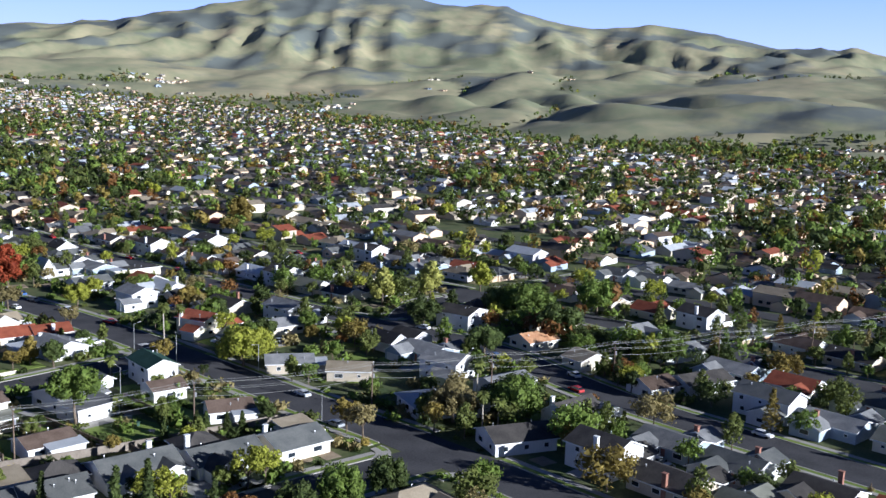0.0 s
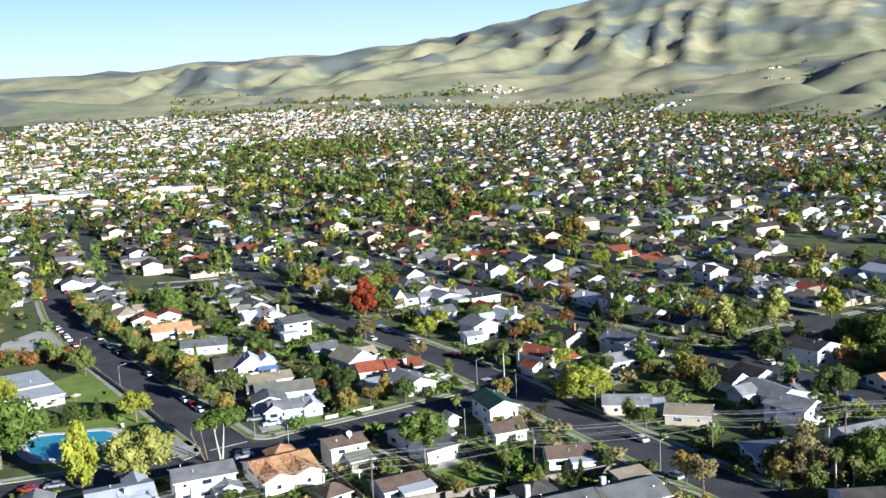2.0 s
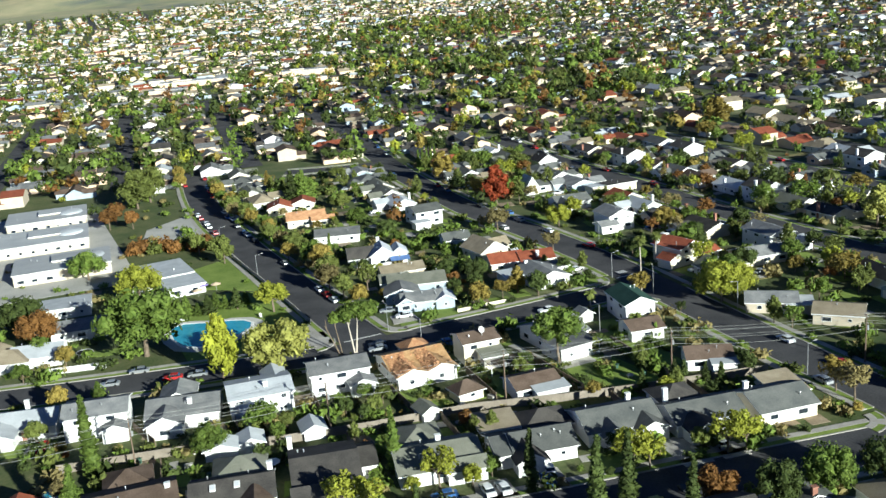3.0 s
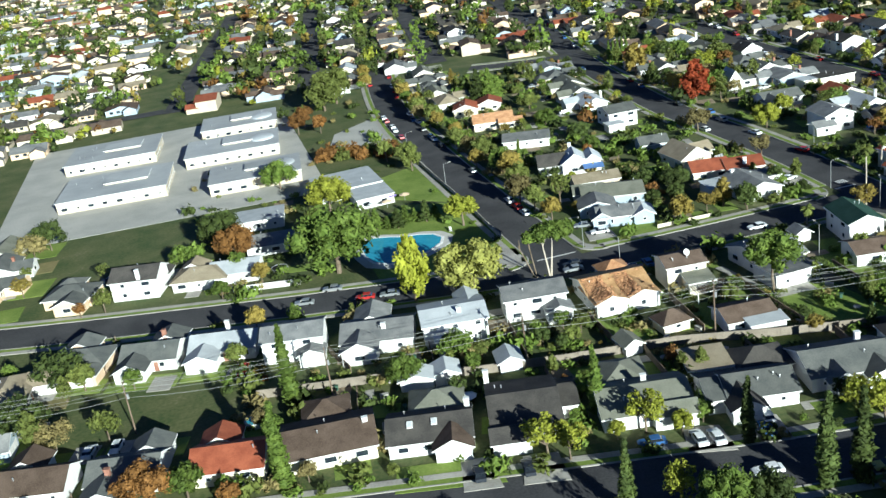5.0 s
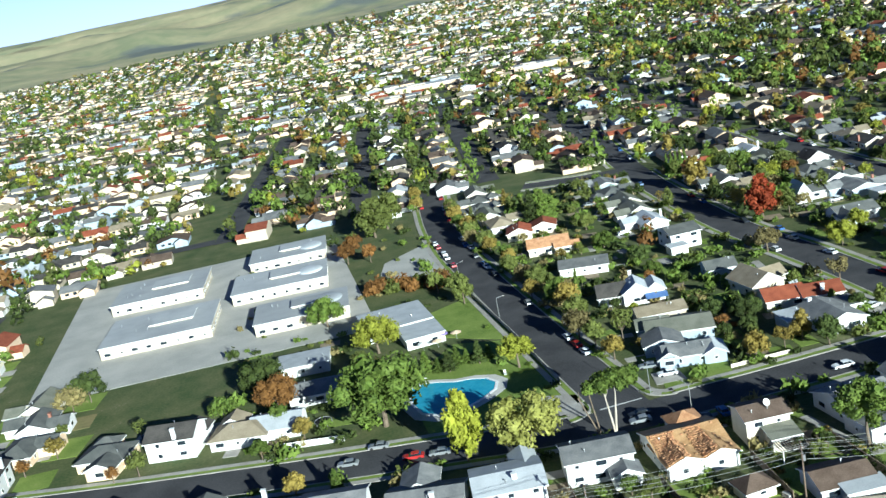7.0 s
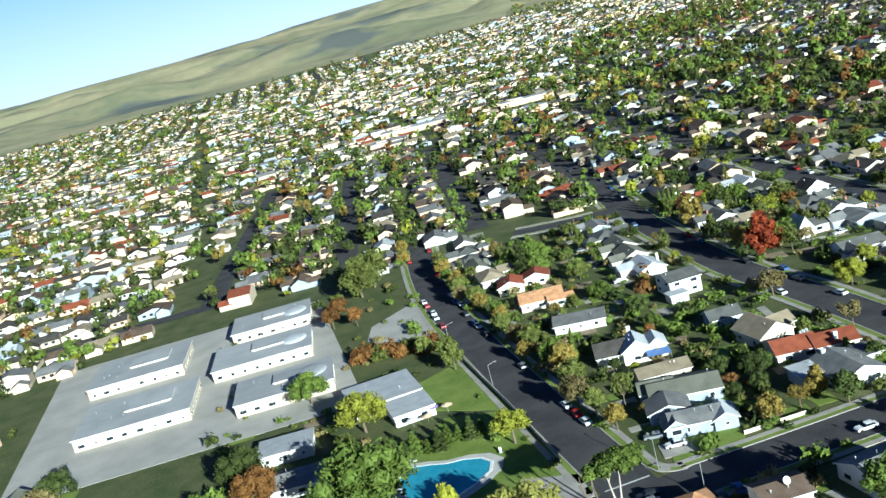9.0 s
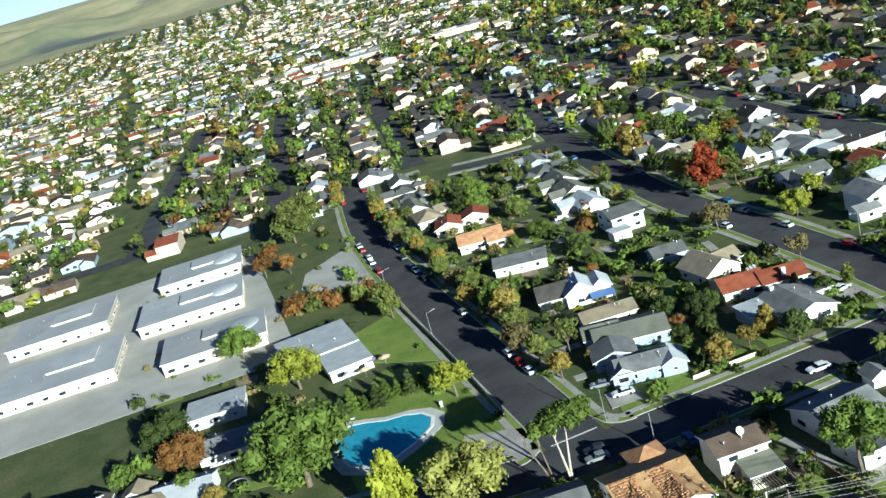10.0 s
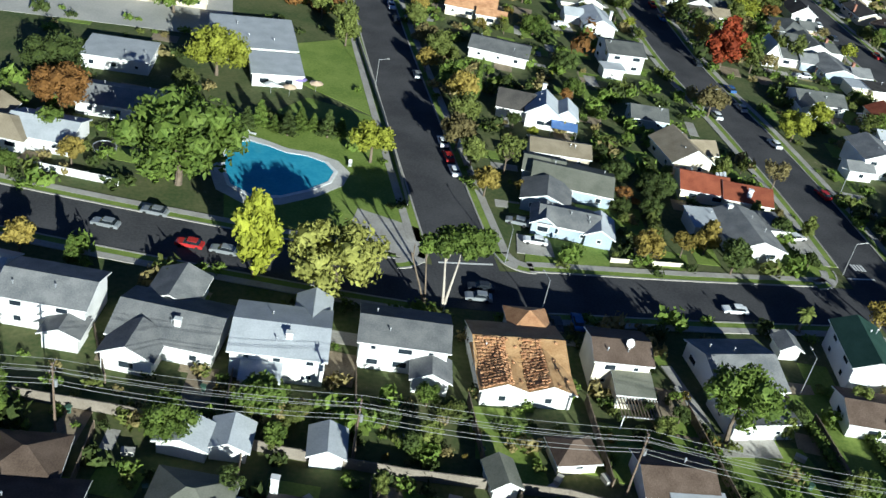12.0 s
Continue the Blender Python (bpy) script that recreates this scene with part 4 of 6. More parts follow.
def yards():
    """Front lawns, drives and back gardens of the houses along the streets."""
    green, dry, paved = Shape(), Shape(), Shape()
    r = random.Random(21)

    def rect(s, x, y, a, x0, x1, y0, y1, z):
        c, n = math.cos(radians(a)), math.sin(radians(a))
        ring = [(x + c * px - n * py, y + n * px + c * py) for px, py in ((x0, y0), (x1, y0), (x1, y1), (x0, y1))]
        if all(street_gap(Vector(q)) > HALF + 0.3 for q in ring):
            s.prism(ring, -0.05, z)
            return True
        return False

    for i, (x, y, a, near) in enumerate(free[:NEAR_HOUSES]):
        j = 0.0005 * (i % 7)
        sd = r.choice((-1, 1))
        rect(r.choice((green, green, green, dry)), x, y, a, -7.6, 7.6, -12.2, -6.3, 0.085 + j)
        if rect(paved, x, y, a, sd * 4.4 - 2.4, sd * 4.4 + 2.4, -13.6, -7.5, 0.105 + j):
            DRIVES.append((x, y, a, sd))
        rect(r.choice((green, green, dry)), x, y, a, -7.8 + r.uniform(0, 3), 7.8 - r.uniform(0, 5), 6, 14 + r.uniform(0, 3), 0.085 + j)
        if r.random() < 0.6:
            u = r.uniform(-5, 3)
            rect(paved, x, y, a, u, u + r.uniform(2.5, 5), 4.6, 7.5 + r.uniform(0, 2), 0.11 + j)
    structure("lawn", green, M_GRASS, "green lawns in front of and behind the houses", "stuff")
    structure("dry_lawn", dry, M_DRY, "yellowed dry lawns among the houses", "stuff")
    structure("driveway", paved, M_CONCRETE, "pale concrete drives and patios")


yards()
for i, (x, y, a, near) in enumerate(free[:120]):
    if not near:
        continue
    m = pose(x, y, 0, 0, 0, a)
    back, sidef = Shape(), Shape()
    back.box(-8.3, 8.3, 15.0, 15.1, -0.1, 1.75)
    sidef.box(8.25, 8.35, 3.0, 14.9, -0.1, 1.75)
    for px in range(-8, 9, 2):
        back.box(px - 0.06, px + 0.06, 14.95, 15.15, -0.1, 1.85)
    for py in range(3, 15, 2):
        sidef.box(8.2, 8.4, py - 0.06, py + 0.06, -0.1, 1.85)
    if street_gap(Vector((m @ Vector((0, 15, 0))).to_2d())) < 9 or street_gap(Vector((m @ Vector((8.3, 9, 0))).to_2d())) < 9:
        continue
    ob = thing("fence", m, "weathered wooden fence round a back garden", "fence", "garden fences")
    part("panel", back, M_FENCE, ob)
    part("panel", sidef, M_FENCE, ob)


def distant_houses():
    """All the houses too far off to tell their parts apart, in one mesh."""
    mats = [W_WHITE, W_CREAM, W_BEIGE, W_BLUE, R_GREY, R_DARK, R_BROWN, R_TAN, R_RED, R_LIGHT, M_GLASS, W_TAN]
    s = Shape()
    r = random.Random(3)
    slopes = []
    for b0, b1, d0, d1, n in ((26, 40, 2760, 2900, 16), (34.5, 37.5, 3080, 3160, 22), (68, 77, 1340, 1650, 46), (44, 47, 2450, 2600, 12), (50, 60, 2900, 3100, 8)):
        for i in range(n):
            b, d = radians(r.uniform(b0, b1)), r.uniform(d0, d1)
            slopes.append((d * math.sin(b), d * math.cos(b), r.uniform(-20, 20), False))
    for x, y, a, _ in FAR_LOTS + slopes:
        g = ground(x, y) - 0.4
        L, W, ze, rise = r.uniform(12, 17), r.uniform(8, 11), r.choice((2.9, 2.9, 2.9, 5.4)), r.uniform(1.4, 2.2)
        c, n = math.cos(radians(a)), math.sin(radians(a))
        wall, roof = r.choice((0, 1, 2, 2, 11, 11, 11, 3)), r.choice((4, 4, 5, 5, 6, 6, 7, 9, 4, 8, 7, 5))

        def solid(ox, oy, L, W, ze, rise, axis, wall, roof):
            k = len(s.v)
            h, w = (L / 2, W / 2) if axis == "x" else (W / 2, L / 2)
            pts = []
            for a0 in (-h, h):
                pts += [(a0, -w, 0), (a0, w, 0), (a0, w, ze), (a0, 0, ze + rise), (a0, -w, ze)]
            o, e = 0.5, ze - 0.5 * rise / w
            for a0 in (-h - o, h + o):
                pts += [(a0, -w - o, e + 0.15), (a0, 0, ze + rise + 0.15), (a0, w + o, e + 0.15)]
            for px, py, pz in pts:
                if axis == "y":
                    px, py = -py, px
                px, py = px + ox, py + oy
                s.v.append((x + c * px - n * py, y + n * px + c * py, g + pz))
            s.f.extend([(k, k + 4, k + 3, k + 2, k + 1), (k + 5, k + 6, k + 7, k + 8, k + 9), (k, k + 5, k + 9, k + 4), (k + 1, k + 2, k + 7, k + 6),
                        (k + 10, k + 13, k + 14, k + 11), (k + 11, k + 14, k + 15, k + 12)])
            s.m.extend([wall] * 4 + [roof] * 2)

        solid(0, 0, L, W, ze, rise, r.choice("xxy"), wall, roof)
        sd = r.choice((-1, 1))
        solid(sd * (L / 2 - 3.2), -W / 2 - 2, 6.2, 5.5, 2.8, 1.5, "y", wall, roof)
        if r.random() < 0.5:
            solid(-sd * 3, W / 2 + 2, 7, 5.5, 2.7, 1.4, "y", wall, roof)
        for i in range(2):
            k, u = len(s.v), -sd * (1.5 + 3.2 * i)
            for px, pz in ((u - 0.8, 1.0), (u + 0.8, 1.0), (u + 0.8, 2.1), (u - 0.8, 2.1)):
                s.v.append((x + c * px + n * (W / 2 + 0.04), y + n * px - c * (W / 2 + 0.04), g + 0.4 + pz))
            s.f.append((k, k + 1, k + 2, k + 3))
            s.m.append(10)
    structure("distant_houses", s, mats, "hundreds of low white and cream houses across the valley", "stuff")


distant_houses()

s = Shape()
for i in range(-3, 7):
    for j in range(-1, 6):
        cx, cy = (i + 0.5) * CELL, (j + 0.5) * CELL
        turn = far_block(cx, cy)
        cu, cv = Vector((math.cos(radians(turn)), math.sin(radians(turn)))), Vector((-math.sin(radians(turn)), math.cos(radians(turn))))
        for iu in range(-4, 5):
            line = [Vector((cx, cy)) + cu * (PITCH * iu) + cv * v for v in range(-240, 241, 20)]
            line = [(p, cv) for p in line if abs(p.x - cx) < CELL / 2 and abs(p.y - cy) < CELL / 2 and not in_plan(p.x, p.y) and not reserved(p.x, p.y) and p.length < EDGE(bearing(p.x, p.y)) - 60]
            for (p, d), (q, e) in zip(line, line[1:]):
                if (q - p).length < 30:
                    ribbon(s, [(p, d), (q, e)], -5.5, 5.5, 0, 0.25, 0, base=ground)
structure("distant_roads", s, M_ASPHALT, "streets between the far houses")


# ---- trees ----
def sphere_points():
    bm = bmesh.new()
    bmesh.ops.create_icosphere(bm, subdivisions=1, radius=1.0)
    v = np.array([tuple(q.co) for q in bm.verts])
    f = [tuple(q.index for q in p.verts) for p in bm.faces]
    bm.free()
    return v, f


ICO_V, ICO_F = sphere_points()


def crown_mesh(name, seed, blobs, leaf, per, mat, core=0.74):
    """A crown of leaf tufts set round several lobes, each with a ragged dark core."""
    r = np.random.default_rng(seed)
    verts, faces = [], []
    for cx, cy, cz, rx, ry, rz in blobs:
        rad = np.array([rx, ry, rz])
        k = sum(len(v) for v in verts)
        if core:
            verts.append(ICO_V * rad * core * r.uniform(0.75, 1.12, (len(ICO_V), 1)) + (cx, cy, cz))
            faces += [tuple(k + i for i in f) for f in ICO_F]
            k += len(ICO_V)
        n = r.normal(size=(per, 3))
        n /= np.linalg.norm(n, axis=1, keepdims=True)
        at = n * rad * r.uniform(0.72, 1.10, (per, 1)) + (cx, cy, cz)
        tilt = n + r.normal(size=(per, 3)) * 0.55
        tilt /= np.linalg.norm(tilt, axis=1, keepdims=True)
        u = np.cross(tilt, r.normal(size=(per, 3)))
        u /= np.linalg.norm(u, axis=1, keepdims=True) + 1e-9
        w = np.cross(tilt, u)
        size = leaf * r.uniform(0.55, 1.3, (per, 1))
        quad = np.stack([at - u * size, at - w * size * 0.6 - tilt * size * 0.25, at + u * size, at + w * size * 0.6 - tilt * size * 0.25], 1)
        verts.append(quad.reshape(-1, 3))
        faces += [(k + 4 * i, k + 4 * i + 1, k + 4 * i + 2, k + 4 * i + 3) for i in range(per)]
    me = bpy.data.meshes.new(name)
    me.from_pydata(np.concatenate(verts).tolist(), [], faces)
    me.materials.append(mat)
    me.update()
    return me


def lobes(seed, n, spread, low, high, size, flat=1.0):
    r = random.Random(seed)
    out = []
    for i in range(n):
        w, q = 2 * math.pi * i / n * 2.4 + r.uniform(-0.4, 0.4), math.sqrt(r.uniform(0.05, 1))
        z = low + (high - low) * r.random()
        k = 1 - 0.45 * abs((z - (low + high) / 2) / max(0.1, (high - low) / 2)) ** 2
        s = size * r.uniform(0.75, 1.2)
        out.append((spread * q * k * math.cos(w), spread * q * k * math.sin(w), z, s, s, s * flat))
    return out


def dome(seed, n, rx, low, high, size, flat=0.9, taper=0.0):
    """Lobes spread evenly over a full crown from low to high, narrowing towards the top by taper."""
    r = random.Random(seed)
    mid, half = (low + high) / 2, (high - low) / 2
    out = [(0, 0, mid, rx * 0.75, rx * 0.75, half * 0.8)]
    for i in range(n):
        q = 1 - 1.75 * (i + 0.5) / n
        w, rad = 2.399 * i + r.uniform(-0.35, 0.35), math.sqrt(max(0.0, 1 - q * q)) * r.uniform(0.82, 1.12)
        k = 1 - taper * max(0.0, q)
        s = size * r.uniform(0.75, 1.25) * k
        out.append((rx * rad * k * math.cos(w), rx * rad * k * math.sin(w), mid + half * q * r.uniform(0.9, 1.08), s, s, s * flat))
    return out


TREE_MESH = {}


def tree_meshes(kind):
    if kind in TREE_MESH:
        return TREE_MESH[kind]
    t, bark = Shape(), M_TRUNK
    base, num = kind.rstrip("0123456789"), int(kind[-1]) if kind[-1].isdigit() else 0
    r = random.Random(kind)
    if base == "round":
        lb = dome(num + 11, 10, 2.1, 3.0, 6.2, 1.3)
        t.bar((0, 0, -0.2), (0.1, 0, 2.6), 0.24, 0.17, 7)
        crown = crown_mesh("crown", num, lb, 0.40, 88, L_GREEN)
        tips = lb[1:5]
    elif base == "broad":
        lb = dome(num + 31, 17, 4.5, 2.9, 8.0, 1.9, 0.85)
        t.bar((0, 0, -0.2), (0.1, 0.1, 2.8), 0.38, 0.26, 7)
        crown = crown_mesh("crown", num + 40, lb, 0.37, 125, L_GREEN)
        tips = lb[1:7]
    elif base == "crest":
        lb = dome(num + 41, 16, 3.5, 5.2, 11.6, 1.7, 0.85)
        t.bar((0, 0, -0.2), (0.3, 0.2, 3.2), 0.34, 0.26, 7)
        t.bar((0.3, 0.2, 3.1), (0.2, 0.3, 7.5), 0.26, 0.16, 7)
        crown = crown_mesh("crown", num + 50, lb, 0.34, 130, L_GREEN)
        tips = []
    elif base == "oval":
        lb = dome(num + 51, 13, 2.0, 1.8, 9.6, 1.3, 1.3, 0.45)
        t.bar((0, 0, -0.2), (0, 0, 4.0), 0.24, 0.14, 7)
        crown = crown_mesh("crown", num + 60, lb, 0.40, 85, L_OLIVE)
        tips = lb[1:4]
    elif base == "cypress":
        lb = [(r.uniform(-0.12, 0.12), r.uniform(-0.12, 0.12), 0.9 + 1.05 * i, *([(0.95 - 0.07 * abs(i - 3) - 0.04 * i)] * 2), 1.0) for i in range(10)]
        t.bar((0, 0, -0.2), (0, 0, 2.0), 0.16, 0.12, 6)
        crown = crown_mesh("crown", num + 80, lb, 0.27, 95, L_DARK, 0.95)
        tips = []
    elif base == "cone":
        lb = []
        for i in range(8):
            w = 2.6 * (1 - i / 8.6)
            lb += [(w * 0.62 * math.cos(a + i), w * 0.62 * math.sin(a + i), 1.8 + 1.15 * i, w * 0.6, w * 0.6, 0.75) for a in (0, 2.1, 4.2)]
        t.bar((0, 0, -0.2), (0, 0, 10), 0.26, 0.06, 7)
        crown = crown_mesh("crown", num + 90, lb, 0.36, 46, L_DARK)
        tips = []
    elif base == "sparse":
        lb = lobes(num + 71, 13, 2.9, 3.6, 7.0, 1.1, 0.9)
        t.bar((0, 0, -0.2), (0.1, 0, 2.6), 0.2, 0.15, 7)
        crown = crown_mesh("crown", num + 70, lb, 0.34, 60, L_GREY, 0.0)
        tips = lb
    elif base == "shrub":
        lb = lobes(num + 91, 6, 1.0, 0.5, 1.2, 0.75, 0.9)
        t.bar((0, 0, -0.1), (0, 0, 0.7), 0.08, 0.05, 5)
        crown = crown_mesh("crown", num + 95, lb, 0.26, 60, L_GREEN)
        tips = []
    elif base == "bush":
        lb = [(0, 0, 0.7, 1.1, 1.1, 0.9), (0.9, 0.3, 0.5, 0.8, 0.8, 0.7), (-0.6, 0.7, 0.6, 0.8, 0.9, 0.8)]
        crown = crown_mesh("crown", 5, lb, 0.36, 42, L_GREEN, 0.75)
        t.bar((0, 0, -0.1), (0, 0, 0.6), 0.06, 0.04, 5)
        tips = []
    elif base == "fork":
        bark = M_PALE if num == 1 else M_TRUNK
        reach = ((-1.0, 0.9, 1.3, 0.6), (1.2, 0.3, 0.3, 0.9)) if num == 1 else ((-3.4, 1.7, 0.6, 1.0), (-1.1, 1.3, 0.4, 1.0))
        spots = ((-1.2, 2.0, 10.8, 2.1), (1.6, 3.4, 11.4, 2.4), (4.2, 4.2, 11.2, 2.3), (6.6, 5.2, 10.8, 1.9), (2.8, 1.4, 10.6, 1.9), (0.2, 5.4, 10.9, 2.0), (3.4, 6.4, 10.8, 1.9), (-3.0, 3.6, 10.6, 1.7), (5.4, 2.4, 10.5, 1.6)) if num == 1 else \
                ((-1.0, 2.2, 10.4, 1.2), (0.9, 2.8, 10.6, 1.5))
        lb = [(x, y, z, k, k, k * 0.68) for x, y, z, k in spots]
        for x1, y1, x2, y2 in reach:
            thick = 1.0 if num == 1 else 0.72
            t.bar((0, 0, -0.2), (x1 * 0.5, y1 * 0.5, 5.0), 0.27 * thick, 0.21 * thick, 7)
            t.bar((x1 * 0.5, y1 * 0.5, 4.9), (x1, y1, 9.6), 0.21 * thick, 0.12, 7)
            t.bar((x1 * 0.9, y1 * 0.9, 8.6), (x1 + x2, y1 + y2, 10.6), 0.12, 0.06, 6)
        crown = crown_mesh("crown", num + 99, lb, 0.44, 190, L_GREEN, 0.9)
        tips = []
    for x, y, z, *_ in tips:
        t.bar((0.1, 0, 2.4), (x * 0.75, y * 0.75, z * 0.92), 0.12, 0.04, 5)
    TREE_MESH[kind] = t.mesh("trunk", bark), crown
    return TREE_MESH[kind]


WORDS = {L_DARK: "dark green", L_GREEN: "green", L_OLIVE: "olive green", L_LIME: "bright yellow-green", L_YELLOW: "yellow autumn", L_PALE: "pale yellow-green", L_GOLD: "golden brown autumn", L_RUST: "rust-brown autumn", L_RED: "bright red autumn", L_GREY: "half-bare brown"}
FORMS = {"crest": "tall tree with a high crown", "round": "round garden tree", "broad": "broad spreading tree", "oval": "tall oval tree", "cypress": "narrow cypress", "cone": "conical conifer", "sparse": "thin open tree", "shrub": "garden shrub", "fork": "tall tree with a forked trunk"}
TREES, BULK = [], {}


def off_street(x, y):
    """The place itself, or the verge beside it where it lies on a carriageway."""
    for line in LINES.values():
        p, d = min(line, key=lambda q: (q[0].x - x) ** 2 + (q[0].y - y) ** 2)
        v = Vector((x, y)) - p
        side = d.x * v.y - d.y * v.x
        if v.length < HALF + 0.9 and abs(side) < HALF + 0.9:
            push = math.copysign(HALF + 0.9, side) - side
            x, y = x - d.y * push, y + d.x * push
    return x, y


def tree(kind, x, y, leaf, size=1.0, wide=1.0, z=None):
    x, y = off_street(x, y)
    trunk, crown = tree_meshes(kind)
    base = kind.rstrip("0123456789")
    m = pose(x, y, ground(x, y) if z is None else z, 0, 0, rng.uniform(0, 360)) @ Matrix.Diagonal((size * wide, size * wide, size, 1))
    if base == "fork":
        m = pose(x, y, 0) @ Matrix.Diagonal((size * wide, size * wide, size, 1))
    TREES.append((x, y, 2.5 * size))
    if len(TREES) > 285:
        BULK.setdefault(leaf, []).append((kind, m))
        return None
    ob = thing("shrub" if base == "shrub" else "tree", m, f"{FORMS[base]} with {WORDS[leaf]} leaves", "shrub" if base == "shrub" else "tree", "garden trees")
    part("trunk", trunk, None, ob)
    repaint(part("crown", crown, None, ob), leaf)
    return ob


def palm(x, y, height):
    s = Shape()
    for i in range(6):
        a, b = i / 6, (i + 1) / 6
        s.bar((0.25 * a * a, 0, height * a - 0.1 * (i == 0)), (0.25 * b * b, 0, height * b), 0.20 - 0.07 * a, 0.20 - 0.07 * b, 8)
    ob = thing("palm_tree", pose(x, y, 0, 0, 0, rng.uniform(0, 360)), "tall fan palm with a slender pale trunk", "palm tree", "palms")
    part("trunk", s, M_PALE, ob)
    f = Shape()
    r = random.Random(int(x))
    for i in range(46):
        a, droop, ln = i * 2.399, r.uniform(-1.1, 0.9), r.uniform(1.4, 2.0)
        p, dz = Vector((0.25, 0, height)), Vector((math.cos(a), math.sin(a), 0))
        side = Vector((-math.sin(a), math.cos(a), 0))
        last = None
        for k in range(5):
            q = k / 4
            at = p + dz * ln * q * math.cos(droop) + Vector((0, 0, ln * (math.sin(droop) * q - 0.35 * q * q)))
            w = 0.5 * math.sin(math.pi * (0.15 + 0.8 * q))
            cur = [at - side * w + Vector((0, 0, -0.12)), at + Vector((0, 0, 0.05)), at + side * w + Vector((0, 0, -0.12))]
            if last:
                f.face([last[0], last[1], cur[1], cur[0]]), f.face([last[1], last[2], cur[2], cur[1]])
            last = cur
    part("crown", f, L_OLIVE, ob)


# trees that stand out
tree("oval1", 47.5, 226.5, L_YELLOW, 1.78, 0.74, -1.9)
tree("broad1", 60, 222.5, L_PALE, 1.38, 0.94)
tree("broad2", 34, 251, L_GREEN, 1.8, 1.02)
tree("broad3", 40.5, 300, L_LIME, 1.15, 1.0)
tree("round2", 70.5, 264, L_LIME, 1.25, 1.1)
tree("fork1", 76.4, 215.8, L_GREEN, 1.0)
tree("fork2", 73.5, 215.9, L_GREEN, 1.0)
tree("crest1", 113.2, 185.4, L_GREEN, 1.08, 1.05)
for x, y, k in ((124, 162.8, 0.95), (126.9, 162.6, 1.05), (132.3, 159.4, 0.9), (134.4, 157, 0.95), (119, 163, 1.0), (129.5, 162.8, 0.9), (150, 186, 0.8)):
    tree("round2" if k < 0.9 else "cone1", x, y, L_DARK, k * 0.5)
tree("oval2", 178.2, 333, L_RED, 1.5, 1.15)
tree("oval3", 183.5, 391, L_GOLD, 1.3, 1.35)
tree("sparse1", 177.2, 347.6, L_GOLD, 1.2)
tree("round3", 160.4, 300.0, L_GREY, 1.1, 1.1)
tree("sparse2", 160.2, 263.8, L_GREY, 1.0)
tree("broad1", 178.4, 289.5, L_LIME, 0.85, 0.85)
tree("round1", 190, 298, L_LIME, 1.0)
tree("broad1", 69, 448, L_OLIVE, 1.7, 0.8)
tree("oval2", 62, 438, L_OLIVE, 1.6, 1.5)
for x, y, k in ((46, 405, 1.1), (50, 415, 1.2), (54, 400, 1.0)):
    tree("round4", x, y, L_RUST, k)
for i in range(9):
    tree(f"shrub{1 + i % 2}", 48 + 3.2 * i, 358 - 1.7 * i + 2 * (i % 2), (L_RUST, L_RUST, L_OLIVE)[i % 3], 2.5 + 0.4 * (i % 2), 0.95)
for i in range(8):
    tree(f"cone{1 + i % 2}", 46.5 + 2.7 * i, 274.5 + 1.6 * math.sin(1.7 * i), L_GREEN if i % 3 else L_DARK, 0.50 + 0.12 * math.sin(2.3 * i), 1.35)
tree("round2", 67, 341, L_OLIVE, 1.05, 0.85)
tree("oval2", 71.5, 324, L_OLIVE, 0.95, 1.2)
for x, y, k in ((83.5, 128.2, 1.25), (88.6, 127.6, 1.25), (78.5, 136.5, 0.95), (62.5, 160, 1.05), (55.5, 134, 1.0), (92.5, 114.5, 1.1), (14, 190, 1.35), (9, 163, 1.3), (100, 300, 0.8)):
    tree("cypress1", x, y, L_DARK if y < 150 else L_GREEN, k * 1.1, 1.45)
for i in range(5):
    tree("cypress2", 187 + 2.6 * i, 424 + 1.1 * i, L_GREEN, 0.85, 1.5)
for x, y, k in ((66.8, 150.5, 0.75), (64, 136, 0.6), (98, 137.2, 0.8), (100.5, 135.4, 0.6), (114.5, 129.5, 0.8), (118, 128, 0.7), (50, 151, 0.75), (53, 149, 0.6)):
    tree("sparse1" if k < 0.7 else "sparse2", x, y, L_LIME, k + 0.32)
tree("round1", 101.3, 119.3, L_RUST, 1.05, 1.1)
for x, y, k, leaf in ((66, 124.5, 0.95, L_GREEN), (72, 123, 0.8, L_DARK), (109, 114, 0.9, L_DARK), (118, 112.5, 1.0, L_GREEN), (128, 110.5, 0.9, L_DARK)):
    tree("broad2", x, y, leaf, k, 0.75)
tree("broad1", 35, 186, L_GREEN, 0.75, 0.8)
tree("round2", 46.5, 190.5, L_GREEN, 0.95, 1.2)
tree("oval1", 131.5, 236, L_GOLD, 0.75, 1.2)
tree("round4", 136, 233, L_DARK, 0.75, 1.1)
tree("sparse2", 126, 234.5, L_GOLD, 0.75)
tree("sparse1", 98, 263, L_OLIVE, 1.2, 0.8)
for x, y, k in ((122, 262, 1.1), (127, 255, 1.2), (131, 258, 1.0), (125, 249, 0.8), (119, 250, 0.7)):
    tree("broad3", x, y, L_DARK, k * 0.52)
tree("sparse1", 183, 222, L_LIME, 1.1, 1.1)
tree("broad2", 175, 198, L_LIME, 0.95, 0.85)
tree("oval3", 346, 405, L_GOLD, 1.55, 1.6)
for x, y, k, leaf in ((252, 222, 1.3, L_PALE), (273, 214, 1.3, L_PALE), (291, 212, 1.1, L_LIME)):
    tree("oval1", x, y, leaf, k, 1.3)
